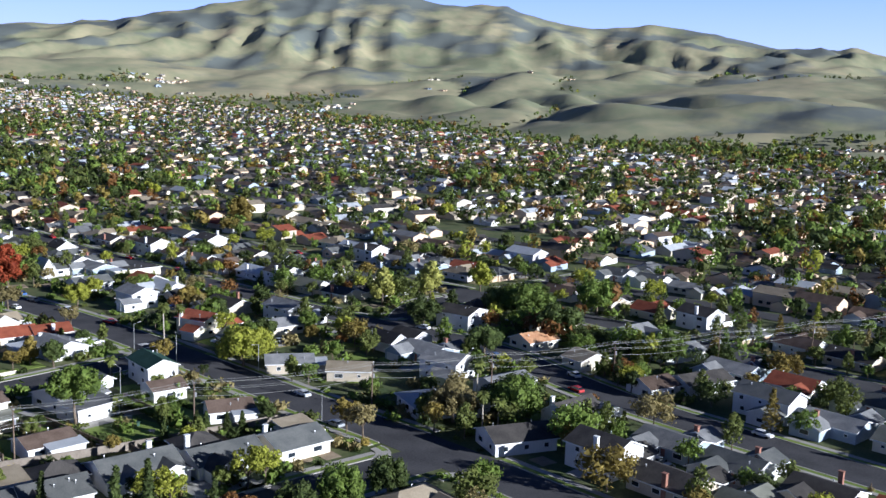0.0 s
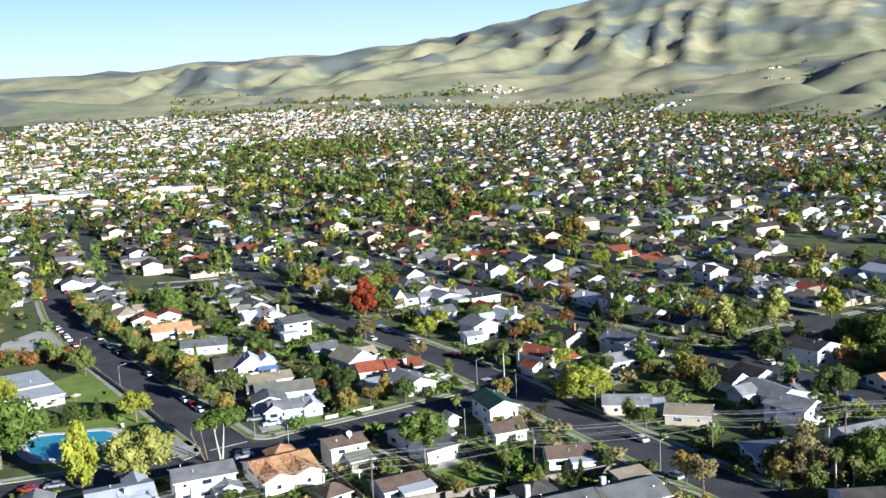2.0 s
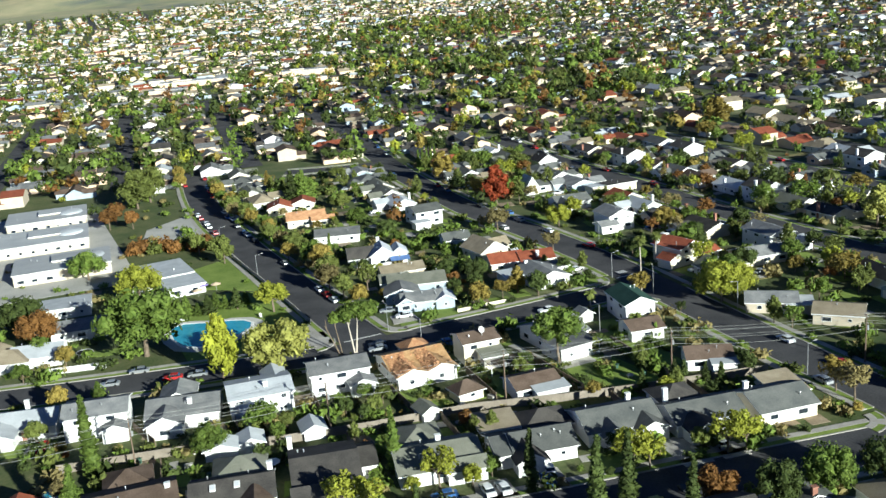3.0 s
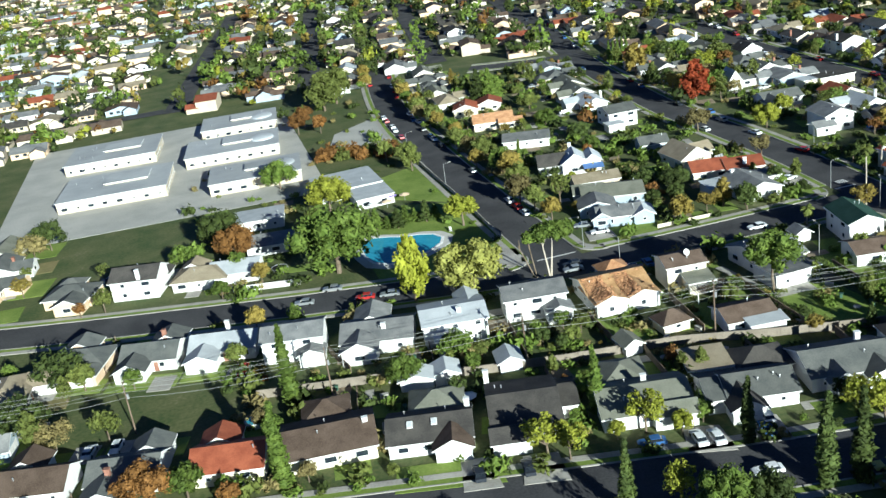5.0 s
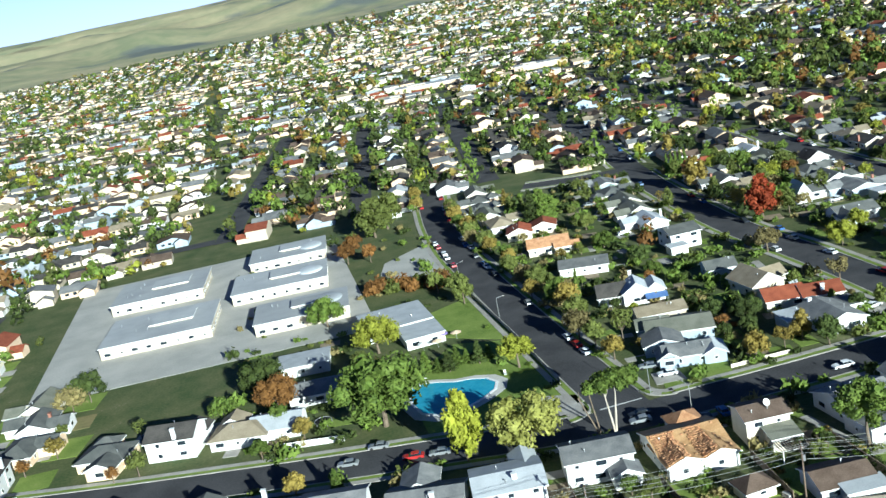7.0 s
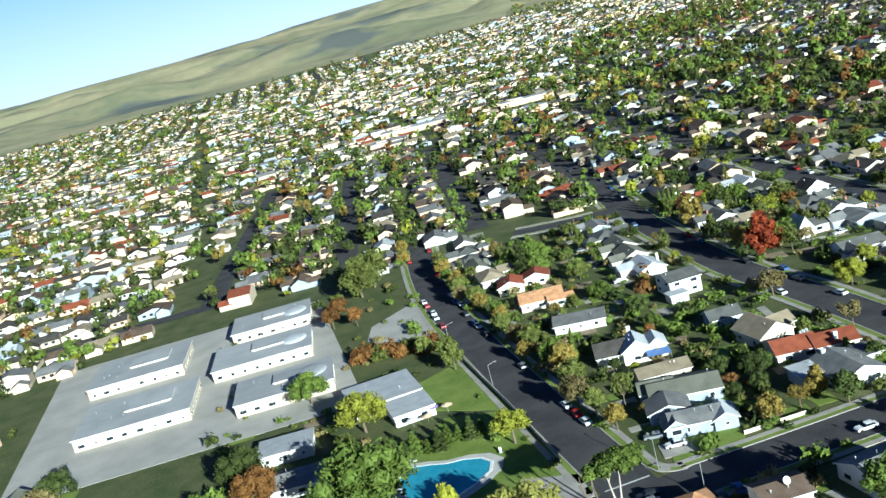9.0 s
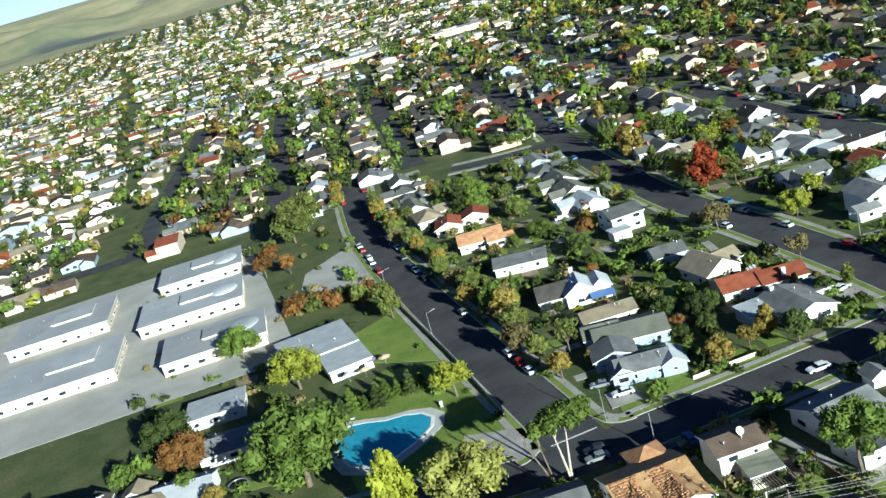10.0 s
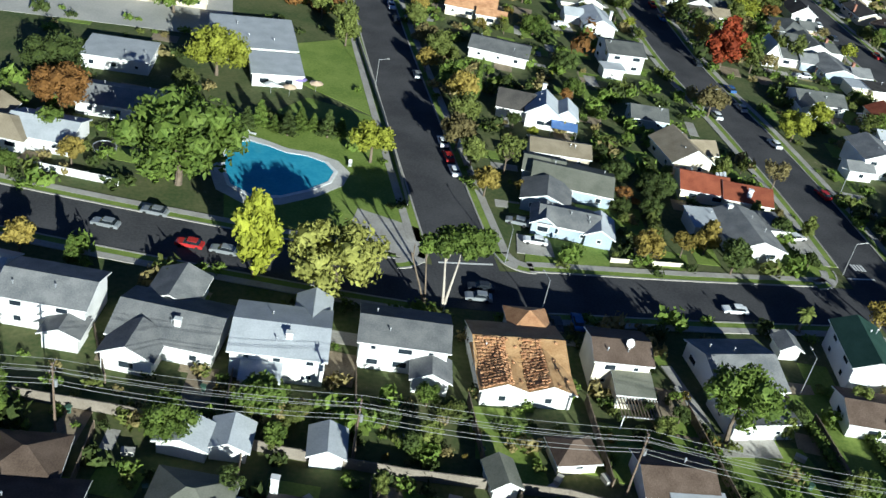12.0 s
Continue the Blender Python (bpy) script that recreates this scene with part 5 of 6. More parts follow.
for x, y in ((266, 182), (274, 178)):
    tree("broad2", x, y, L_OLIVE, 1.2)
for x, y, h in ((156.4, 213.6, 15.5), (179, 128.5, 12), (170.5, 120.5, 8.5), (173.5, 118.5, 6.5), (176.5, 234, 9), (139.4, 212.4, 4.6)):
    palm(x, y, h)
for x, y, k in ((393, 545, 1.2), (460, 357, 1.3), (448, 372, 1.1), (257, 520, 1.2), (236, 560, 1.1)):
    tree("round1", x, y, L_YELLOW, k, 1.1)
for i in range(26):
    tree(f"round{1 + i % 4}", 90.5 + rng.uniform(-1.5, 5), 255 + 9.5 * i + rng.uniform(-3, 3), (L_GOLD, L_OLIVE, L_GREY, L_OLIVE, L_GOLD, L_GREEN)[i % 6], rng.uniform(0.75, 1.2))
for i in range(16):
    x, y = rng.uniform(44, 76), rng.uniform(182, 193)
    if not any((x - a) ** 2 + (y - b) ** 2 < (c - 1) ** 2 for a, b, c in FOOT):
        tree(f"round{1 + i % 4}", x, y, rng.choice((L_GREEN, L_OLIVE, L_GREY, L_DARK)), rng.uniform(0.35, 0.65))

for x, y, leaf, k, kind in ((181, 119, L_GREEN, 1.1, "broad1"), (186, 122, L_DARK, 1.0, "broad2"), (287, 162, L_GREEN, 1.3, "broad3"), (253, 152, L_DARK, 1.2, "broad1"), (224.5, 156, L_DARK, 0.95, "broad2"), (230, 193, L_DARK, 1.0, "broad3"), (207, 197, L_LIME, 1.0, "round1"),
                            (168.5, 196.5, L_LIME, 1.15, "broad1"), (172.5, 202, L_LIME, 0.9, "round2"), (153, 141, L_GOLD, 1.0, "sparse1"), (151, 136, L_GREY, 1.1, "sparse2"), (156, 128, L_GOLD, 0.9, "sparse1"), (266, 172, L_GREEN, 1.4, "broad2"), (250, 116, L_GREEN, 1.0, "broad3"),
                            (216, 111, L_DARK, 0.8, "round1"), (96, 300, L_GREY, 1.0, "sparse1"), (97, 318, L_OLIVE, 0.7, "round1"), (125, 303, L_GREEN, 0.8, "round2"), (128, 320, L_DARK, 0.6, "broad3"), (126, 345, L_GREEN, 0.65, "broad1"), (130, 372, L_OLIVE, 0.7, "broad2"),
                            (122, 395, L_GREEN, 1.3, "cone1"), (118, 398, L_DARK, 1.3, "cone2"), (128, 410, L_GREEN, 0.8, "broad3"), (30, 335, L_GREEN, 1.0, "broad1"), (8, 290, L_DARK, 1.1, "broad2"), (34, 288, L_OLIVE, 0.9, "round2")):
    tree(kind, x, y, leaf, k)

# garden trees scattered over the lots
PICK = [L_DARK] * 9 + [L_GREEN] * 9 + [L_OLIVE] * 6 + [L_GOLD] * 4 + [L_LIME] * 3 + [L_GREY] * 3 + [L_RUST] * 2
KINDS = ["round1", "round2", "round3", "round4", "round1", "broad1", "broad2", "oval1", "oval2", "sparse1", "cone1", "shrub1", "shrub2", "round2"]
count = 0
for x, y, a, near in sorted(free[:NEAR_HOUSES] + [(fx, fy, 0, True) for fx, fy, fr in FOOT[:45]], key=lambda q: (q[0] - 100) ** 2 + (q[1] - 220) ** 2):
    for j in range(6):
        w, d = rng.uniform(0, 2 * math.pi), rng.uniform(9.0, 17)
        px, py = x + d * math.cos(w), y + d * math.sin(w)
        if any((px - fx) ** 2 + (py - fy) ** 2 < ((fr if fr > 17 else min(fr, 9.5)) * 0.9) ** 2 for fx, fy, fr in FOOT) or street_gap(Vector((px, py))) < HALF + 1.2:
            continue
        if any((px - tx) ** 2 + (py - ty) ** 2 < 8 for tx, ty, _ in TREES) or count > 700 or (44 < px < 76 and 232 < py < 345) or (75 < px < 98 and 178 < py < 200) or (20 < px < 150 and 196 < py < 224) or (108 < px < 122 and 172 < py < 190) or (92 < px < 114 and 225 < py < 241):
            continue
        close = 0 < px < 160 and 110 < py < 206 or 95 < px < 160 and 232 < py < 400
        kind = rng.choice(("round1", "round2", "round3", "shrub1", "shrub2", "oval2", "sparse1") if close else KINDS)
        tree(kind, px, py, L_OLIVE if kind.startswith("oval") else rng.choice(PICK), rng.uniform(0.38, 0.68) if close and kind[:5] != "shrub" else rng.uniform(0.55, 1.0))
        count += 1


r = random.Random(78)
extra = 0
while extra < 170:
    px, py = (r.uniform(165, 335), r.uniform(130, 480)) if extra < 110 else (r.uniform(195, 335), r.uniform(35, 130))
    if (160 < px < 205 and 110 < py < 165) or (170 < px < 210 and 205 < py < 320) or street_gap(Vector((px, py))) < HALF + 1.5 or any((px - fx) ** 2 + (py - fy) ** 2 < (min(fr, 9.5) * 0.9) ** 2 for fx, fy, fr in FOOT) or any((px - tx) ** 2 + (py - ty) ** 2 < 9 for tx, ty, _ in TREES):
        continue
    extra += 1
    tree(r.choice(("round1", "round2", "round3", "broad1", "broad2", "oval1", "cone1", "shrub1")), px, py, r.choice(PICK), r.uniform(0.5, 1.0))

r = random.Random(77)
BUSH = 0
while BUSH < 1550:
    px, py = r.uniform(0, 300), r.uniform(95, 450)
    if reserved(px, py) and r.random() < 0.75 or street_gap(Vector((px, py))) < HALF + 0.6:
        continue
    if any((px - fx) ** 2 + (py - fy) ** 2 < ((fr if fr > 17 else min(fr, 9)) * 0.88) ** 2 for fx, fy, fr in FOOT) or (px - 52) ** 2 + (py - 260) ** 2 < 196:
        continue
    BUSH += 1
    k = r.choice((r.uniform(0.5, 1.1), r.uniform(0.9, 2.0)))
    BULK.setdefault(r.choice((L_DARK, L_GREEN, L_GREEN, L_OLIVE, L_GREY)), []).append(("bush", pose(px, py, 0, 0, 0, r.uniform(0, 360)) @ Matrix.Diagonal((k, k, k * r.uniform(0.8, 1.5), 1))))


for i in range(110):
    px, py = r.uniform(14, 112), r.uniform(178, 201)
    if any((px - fx) ** 2 + (py - fy) ** 2 < (fr * 0.72) ** 2 for fx, fy, fr in FOOT):
        continue
    k = r.uniform(0.4, 1.05)
    BULK.setdefault(r.choice((L_DARK, L_GREEN, L_OLIVE, L_GREY, L_GOLD)), []).append(("bush", pose(px, py, 0, 0, 0, r.uniform(0, 360)) @ Matrix.Diagonal((k, k, k * r.uniform(0.9, 1.6), 1))))


def bulk_trees():
    """Further garden trees of the same kinds, one mesh for each colour of leaf."""
    for leaf, some in BULK.items():
        vs, fs, k, ts = [], [], 0, Shape()
        for kind, m in some:
            crown = tree_meshes(kind)[1]
            co = np.empty(len(crown.vertices) * 3)
            crown.vertices.foreach_get("co", co)
            mat = np.array(m)
            co = co.reshape(-1, 3)
            quads = [tuple(p.vertices) for p in crown.polygons]
            cores = [p for p in quads if len(p) == 3]
            leaves = [p for p in quads if len(p) == 4]
            vs.append(co @ mat[:3, :3].T + mat[:3, 3])
            fs += [tuple(k + i for i in p) for p in cores[::2] + leaves[::3]]
            k += len(co)
            at = m.translation
            if kind == "bush":
                continue
            ts.bar(at, at + Vector((0, 0, 3.0 * m.to_scale().z)), 0.2, 0.12, 5)
        me = bpy.data.meshes.new("garden_trees")
        me.from_pydata(np.concatenate(vs).tolist(), [], fs)
        me.materials.append(leaf)
        ob = tagged(new("garden_trees", me), f"garden trees with {WORDS[leaf]} leaves among the houses", kind="stuff")
        if ts.v:
            part("trunks", ts, M_TRUNK, ob)


bulk_trees()


def distant_trees():
    """The tree cover of the far town, one mesh for each colour of leaf."""
    r = np.random.default_rng(5)
    groups = {m: [] for m in (L_DARK, L_GREEN, L_OLIVE, L_GOLD, L_RUST, L_LIME, L_YELLOW)}
    pick = [L_DARK] * 14 + [L_GREEN] * 11 + [L_OLIVE] * 7 + [L_GOLD] * 4 + [L_RUST] * 2 + [L_LIME] + [L_YELLOW]
    spots = []
    for x, y, a, _ in FAR_LOTS:
        for j in range((3 if math.hypot(x, y) < 1000 else 2)):
            w, d = r.uniform(0, 6.28), r.uniform(9, 17)
            spots.append((x + d * math.cos(w), y + d * math.sin(w), r.choice((r.uniform(0.5, 0.85), r.uniform(0.7, 1.4)))))
    for gx, gy, gr, n in ((560, 1400, 190, 160), (630, 1330, 150, 120), (450, 830, 110, 120), (345, 585, 60, 50), (405, 615, 60, 50), (700, 1400, 160, 120), (810, 1415, 160, 120), (407, 1035, 90, 60), (1490, 1290, 200, 160),
                          (696, 498, 60, 40), (640, 420, 60, 40), (1316, 504, 120, 150), (577, 165, 60, 50), (485, 125, 40, 30), (380, 850, 60, 40)):
        for i in range(n):
            w, d = r.uniform(0, 6.28), gr * math.sqrt(r.uniform(0, 1))
            spots.append((gx + d * math.cos(w), gy + d * math.sin(w), r.uniform(1.0, 1.8)))
    for i in range(900):
        b, k = radians(r.uniform(18, 78)), r.uniform(-160, 60)
        d = EDGE(math.degrees(b)) + k
        spots.append((d * math.sin(b), d * math.cos(b), r.uniform(0.8, 1.6)))
    taken = {(round(x / 14), round(y / 14)) for x, y, *_ in FAR_LOTS} | {(round(x / 14), round(y / 14)) for x, y, _ in FOOT}
    for i in range(1100):
        b = r.uniform(18, 84)
        d = math.sqrt(r.uniform(280 ** 2, (EDGE(b) - 60) ** 2))
        x, y = d * math.sin(radians(b)), d * math.cos(radians(b))
        if (round(x / 14), round(y / 14)) not in taken and not reserved(x, y) and not (in_plan(x, y) and street_gap(Vector((x, y))) < HALF + 2):
            spots.append((x, y, r.uniform(0.7, 1.5)))
    for i in range(5200):
        b, d = r.uniform(-32, 19), math.sqrt(r.uniform(430 ** 2, 2300 ** 2))
        x, y = d * math.sin(radians(b)), d * math.cos(radians(b))
        if noise.noise((x / 95, y / 130, 4.1)) > 0.12 and d < EDGE(b) - 40 and not reserved(x, y) and not beside_hall(x, y) and not in_plan(x, y):
            spots.append((x, y, r.uniform(0.9, 1.7)))
    oaks = 0
    while oaks < 800:
        b = r.uniform(18, 79)
        d = r.uniform(EDGE(b) + 40, 3650)
        x, y = d * math.sin(radians(b)), d * math.cos(radians(b))
        if crease(x, y) < 0.10 * r.uniform(0.2, 1.3) and noise.noise((x / 240, y / 240, 1.7)) > -0.05:
            oaks += 1
            spots.append((x, y, r.uniform(0.9, 1.9)))
    per = 30
    for x, y, size in spots:
        far = math.hypot(x, y)
        n = 60 if far < 480 else 44 if far < 750 else per if far < 1100 else 16
        q = r.normal(size=(n, 3))
        q /= np.linalg.norm(q, axis=1, keepdims=True)
        tall = r.choice((0.9, 1.0, 1.1, 1.7))
        lob = r.normal(size=(3, 3)) * (1.3, 1.3, 0.8 * tall)
        at = q * (2.1, 2.1, 1.8 * tall) * r.uniform(0.6, 1.15, (n, 1)) + lob[r.integers(0, 3, n)]
        at = at * size + (x, y, ground(x, y) + 4.2 * size * tall)
        u = np.cross(q, r.normal(size=(n, 3)))
        u /= np.linalg.norm(u, axis=1, keepdims=True)
        w = np.cross(q, u)
        k = size * (0.92 if n == 60 else 1.1 if n == 44 else 1.3 if n == per else 1.7)
        groups[pick[r.integers(0, len(pick))]].append(np.stack([at - u * k, at - w * k, at + u * k + w * k * 0.6], 1).reshape(-1, 3))
    for m, some in groups.items():
        v = np.concatenate(some)
        me = bpy.data.meshes.new("distant_trees")
        me.from_pydata(v.tolist(), [], [(3 * i, 3 * i + 1, 3 * i + 2) for i in range(len(v) // 3)])
        me.materials.append(m)
        tagged(new("distant_trees", me), f"far trees with {WORDS[m]} leaves across the valley", kind="stuff")


distant_trees()


# ---- utility line ----
def utility_pole(x, y, turn, height=11.0):
    ob = thing("utility_pole", pose(x, y, 0, 0, 0, turn), "brown wooden utility pole with crossarms", "utility pole", "utility line")
    s = Shape()
    s.bar((0, 0, -0.3), (0, 0, height), 0.17, 0.12, 8)
    part("pole", s, M_POLE, ob)
    for z in (height - 0.5, height - 1.9):
        s = Shape()
        s.box(-0.06, 0.06, -1.2, 1.2, z - 0.07, z + 0.07)
        part("crossarm", s, M_POLE, ob)
        for y0 in (-1.05, -0.4, 0.4, 1.05):
            s = Shape()
            s.bar((0, y0, z + 0.07), (0, y0, z + 0.27), 0.05, 0.04, 6)
            part("insulator", s, M_STEEL, ob)
    s = Shape()
    s.bar((0.32, 0.0, height - 3.6), (0.32, 0.0, height - 2.6), 0.22, 0.22, 8)
    part("transformer", s, M_STEEL, ob)


def cable(a, b, sag, r=0.022):
    cu = bpy.data.curves.new("power_cable", "CURVE")
    cu.dimensions, cu.bevel_depth, cu.bevel_resolution = "3D", r, 1
    sp = cu.splines.new("POLY")
    sp.points.add(10)
    for i in range(11):
        t = i / 10
        p = Vector(a).lerp(Vector(b), t)
        sp.points[i].co = (p.x, p.y, p.z - sag * 4 * t * (1 - t), 1)
    cu.materials.append(M_CABLE)
    tagged(new("power_cable", cu), "thin sagging overhead power cable", "cable", "overhead cables")


POLES = [(-52, 202), (-15, 194.5), (21.4, 188), (58, 182), (94.2, 175.9), (128.5, 165.5), (165.3, 148.2), (192, 133.5), (224, 117.6), (256, 103), (288, 88), (320, 73)]
for (x, y), (p, q) in zip(POLES, POLES[1:] + [(352, 58)]):
    utility_pole(x, y, math.degrees(math.atan2(q - y, p - x)))
for (x, y), (p, q) in zip(POLES, POLES[1:]):
    n = Vector((-(q - y), p - x)).normalized()
    for o, z, sag in ((-1.05, 10.77, 0.7), (-0.4, 10.77, 0.75), (1.05, 10.77, 0.7), (-1.05, 9.37, 0.9), (0.4, 9.37, 0.95), (0.2, 7.6, 1.1)):
        cable((x + n.x * o, y + n.y * o, z), (p + n.x * o, q + n.y * o, z), sag, 0.03 if z < 8 else 0.022)


# ---- fences ----
def fence(pts, height, mat, label, step=2.6):
    ob = thing("fence", pose(pts[0][0], pts[0][1], 0), label, "fence", "garden fences")
    for a, b in zip(pts, pts[1:]):
        a, b = Vector(a), Vector(b)
        n = max(1, round((b - a).length / step))
        turn = math.degrees(math.atan2(b.y - a.y, b.x - a.x))
        s = Shape()
        w = (b - a).length / n
        s.box(0.05, w - 0.05, -0.045, 0.045, -0.1, height - 0.05)
        s.box(0, w, -0.08, 0.08, height - 0.05, height + 0.03)
        panel = s.mesh("panel", mat)
        s = Shape()
        s.box(-0.07, 0.07, -0.09, 0.09, -0.2, height + 0.12)
        post = s.mesh("post", mat)
        for i in range(n):
            p = a.lerp(b, i / n) - Vector(pts[0])
            for nm, me in (("panel", panel), ("post", post)):
                part(nm, me, None, ob).matrix_basis = pose(p.x, p.y, 0, 0, 0, turn)


fence([(8, 196), (30, 190.5), (48.6, 183.4), (64.9, 179.2), (85.8, 175.2), (103.5, 168.4), (118.3, 163.6), (146, 156)], 1.8, M_BLOCK, "tan block garden wall behind the houses")
for x0, y0, x1, y1 in ((26.5, 197, 24, 208), (42, 191, 43.5, 201), (58.5, 183, 60.5, 200), (75.5, 180, 76, 194), (92.5, 177, 94, 194), (109.5, 170, 109.5, 192), (128, 165, 130, 190), (26, 188, 24, 176), (44, 182, 42, 166), (60, 178, 57.5, 160),
                       (79, 175, 77, 156), (96, 169, 94, 152), (112, 164, 110, 148), (128, 160, 126, 146)):
    fence([(x0, y0), (x1, y1)], 1.7, M_FENCE, "weathered wooden garden fence")
fence([(75.6, 248), (76, 285), (75.2, 330), (74.8, 352)], 1.3, M_CONCRETE, "pale block wall along the pavement")
fence([(8, 254), (24, 249.2)], 1.5, W_WHITE, "white garden fence near the big tree")
fence([(111, 231.9), (125.2, 231.2)], 0.85, W_CREAM, "low white fence along the pavement")


# ---- lawns, drives and the pool ----
def blob(cx, cy, rx, ry, seed=1, n=28, turn=0.0):
    r = random.Random(seed)
    ph = r.uniform(0, 6)
    out = []
    for i in range(n):
        w = 2 * math.pi * i / n
        k = 1 + 0.10 * math.sin(2 * w + ph) + 0.06 * math.sin(3 * w + 2 * ph)
        px, py = rx * k * math.cos(w), ry * k * math.sin(w)
        c, q = math.cos(radians(turn)), math.sin(radians(turn))
        out.append((cx + c * px - q * py, cy + q * px + c * py))
    return out


lawn = Shape()
for ring in ([(58, 300), (75, 284), (75, 330), (58, 322)], [(42, 240), (76, 234), (75, 284), (60, 292), (42, 272)], [(94, 229.8), (110, 229), (112, 236), (97, 240)], [(146, 230), (157, 229), (158, 246), (150, 248), (146, 240)],
             [(110.5, 168), (127, 164), (125, 184), (110.5, 186)], [(128, 172), (136, 170), (138, 196), (129, 196)], [(76.5, 178), (84, 176), (84, 192), (76.5, 193)], [(94, 178), (108, 174), (108, 186), (94, 190)],
             [(176, 214), (190, 214), (190, 226), (176, 226)], [(64, 160), (76, 164), (77, 174), (64, 177)], [(93, 140), (108, 136), (107, 143), (94, 146)], [(25, 153), (42, 148), (42, 156), (27, 160)]):
    lawn.prism(ring, -0.05, 0.10)
structure("lawn", lawn, M_GRASS, "green mown lawns round the houses", "stuff")
drive = Shape()
for ring in ([(70, 142), (77, 139.5), (78, 147), (72.5, 149)], [(44, 146), (51, 144), (52, 152), (46.5, 153.5)], [(35, 148.5), (41, 147), (41.5, 156), (37, 157)], [(81, 139.5), (86, 138), (87.5, 145.5), (82.5, 147)],
             [(106, 133), (111.5, 132), (112.5, 143), (107.5, 144)], [(113.5, 131.5), (118.5, 130.5), (119, 136), (114, 137.5)], [(93.5, 233.5), (100.5, 232.5), (101, 238), (95, 240)], [(109.6, 202.5), (111.4, 202.5), (112.6, 190.5), (112.4, 184), (109.4, 187.5), (110.6, 195)],
             [(110.8, 182.6), (121, 182.2), (121.4, 187), (112.6, 187.2)], [(62, 234), (76, 229), (76.5, 240), (66, 246)], [(152, 238), (158, 237), (158, 243), (153, 244)]):
    drive.prism(ring, -0.05, 0.13)
structure("driveway", drive, M_CONCRETE, "pale concrete drives in front of the garages")
lot_shape = Shape()
lot_shape.prism([(54, 378), (58, 393), (77, 408), (77, 366), (70, 360), (60, 366)], -0.05, 0.11)
lot_shape.prism([(-60, 330), (44, 322), (46, 455), (-58, 462)], -0.05, 0.07)
structure("paved_lot", lot_shape, M_LOT, "grey paved lots of the school")

pool = thing("swimming_pool", pose(0, 0, 0), "kidney-shaped garden pool with blue water", "swimming pool")
ring = [(43.5, 268.5), (47, 269.6), (50.5, 268), (54, 265.6), (58, 264.8), (61.5, 262.6), (63, 259), (61.5, 255), (57.5, 251.5), (52, 248.5), (46.5, 248.5), (43, 252), (42, 258), (42.2, 264.5)]
mid = Vector((52, 259))
s = Shape()
s.prism([tuple(mid + (Vector(p) - mid) * 1.27) for p in ring], -0.05, 0.15)
part("deck", s, M_DECK, pool, "pale concrete deck")
s = Shape()
for k, z in ((1.05, 0.1), (1.05, 0.24), (0.98, 0.24), (0.98, 0.1)):
    s.v += [(*(mid + (Vector(p) - mid) * k), z) for p in ring]
n = len(ring)
for k in range(3):
    s.f += [(k * n + i, k * n + (i + 1) % n, (k + 1) * n + (i + 1) % n, (k + 1) * n + i) for i in range(n)]
s.m = [0] * len(s.f)
part("coping", s, M_TRIM, pool)
s = Shape()
s.prism([tuple(mid + (Vector(p) - mid) * 0.985) for p in ring], 0.05, 0.18)
part("water", s, M_WATER, pool, "clear blue water")


# patios, bare earth and small lawns among the houses
def yard_patches():
    shapes = {"lawn": (Shape(), M_GRASS, "small bright lawns behind the houses", "stuff"), "patio": (Shape(), M_CONCRETE, "pale concrete patios and paths behind the houses", "structure"),
              "bare_earth": (Shape(), M_EARTH, "patches of bare tan earth in the gardens", "stuff")}
    r = random.Random(55)
    done = 0
    while done < 430:
        x, y = r.uniform(8, 300), r.uniform(100, 430)
        if reserved(x, y) or street_gap(Vector((x, y))) < HALF + 6.5 or (44 < x < 76 and 224 < y < 300):
            continue
        kind = r.choice(("lawn", "lawn", "patio", "bare_earth"))
        long, wide = (r.uniform(4, 9), r.uniform(3, 6)) if kind != "patio" else (r.uniform(3, 8), r.uniform(1.2, 3.5))
        turn = radians(r.choice((-12, 78)) + r.uniform(-6, 6))
        c, n = math.cos(turn), math.sin(turn)
        ring = [(x + c * p - n * q, y + n * p + c * q) for p, q in ((-long / 2, -wide / 2), (long / 2, -wide / 2), (long / 2, wide / 2), (-long / 2, wide / 2))]
        shapes[kind][0].prism(ring, -0.05, 0.02 + 0.00013 * done)
        done += 1
    for name, (shape, mat, label, kind) in shapes.items():
        structure(name, shape, mat, label, kind)


yard_patches()

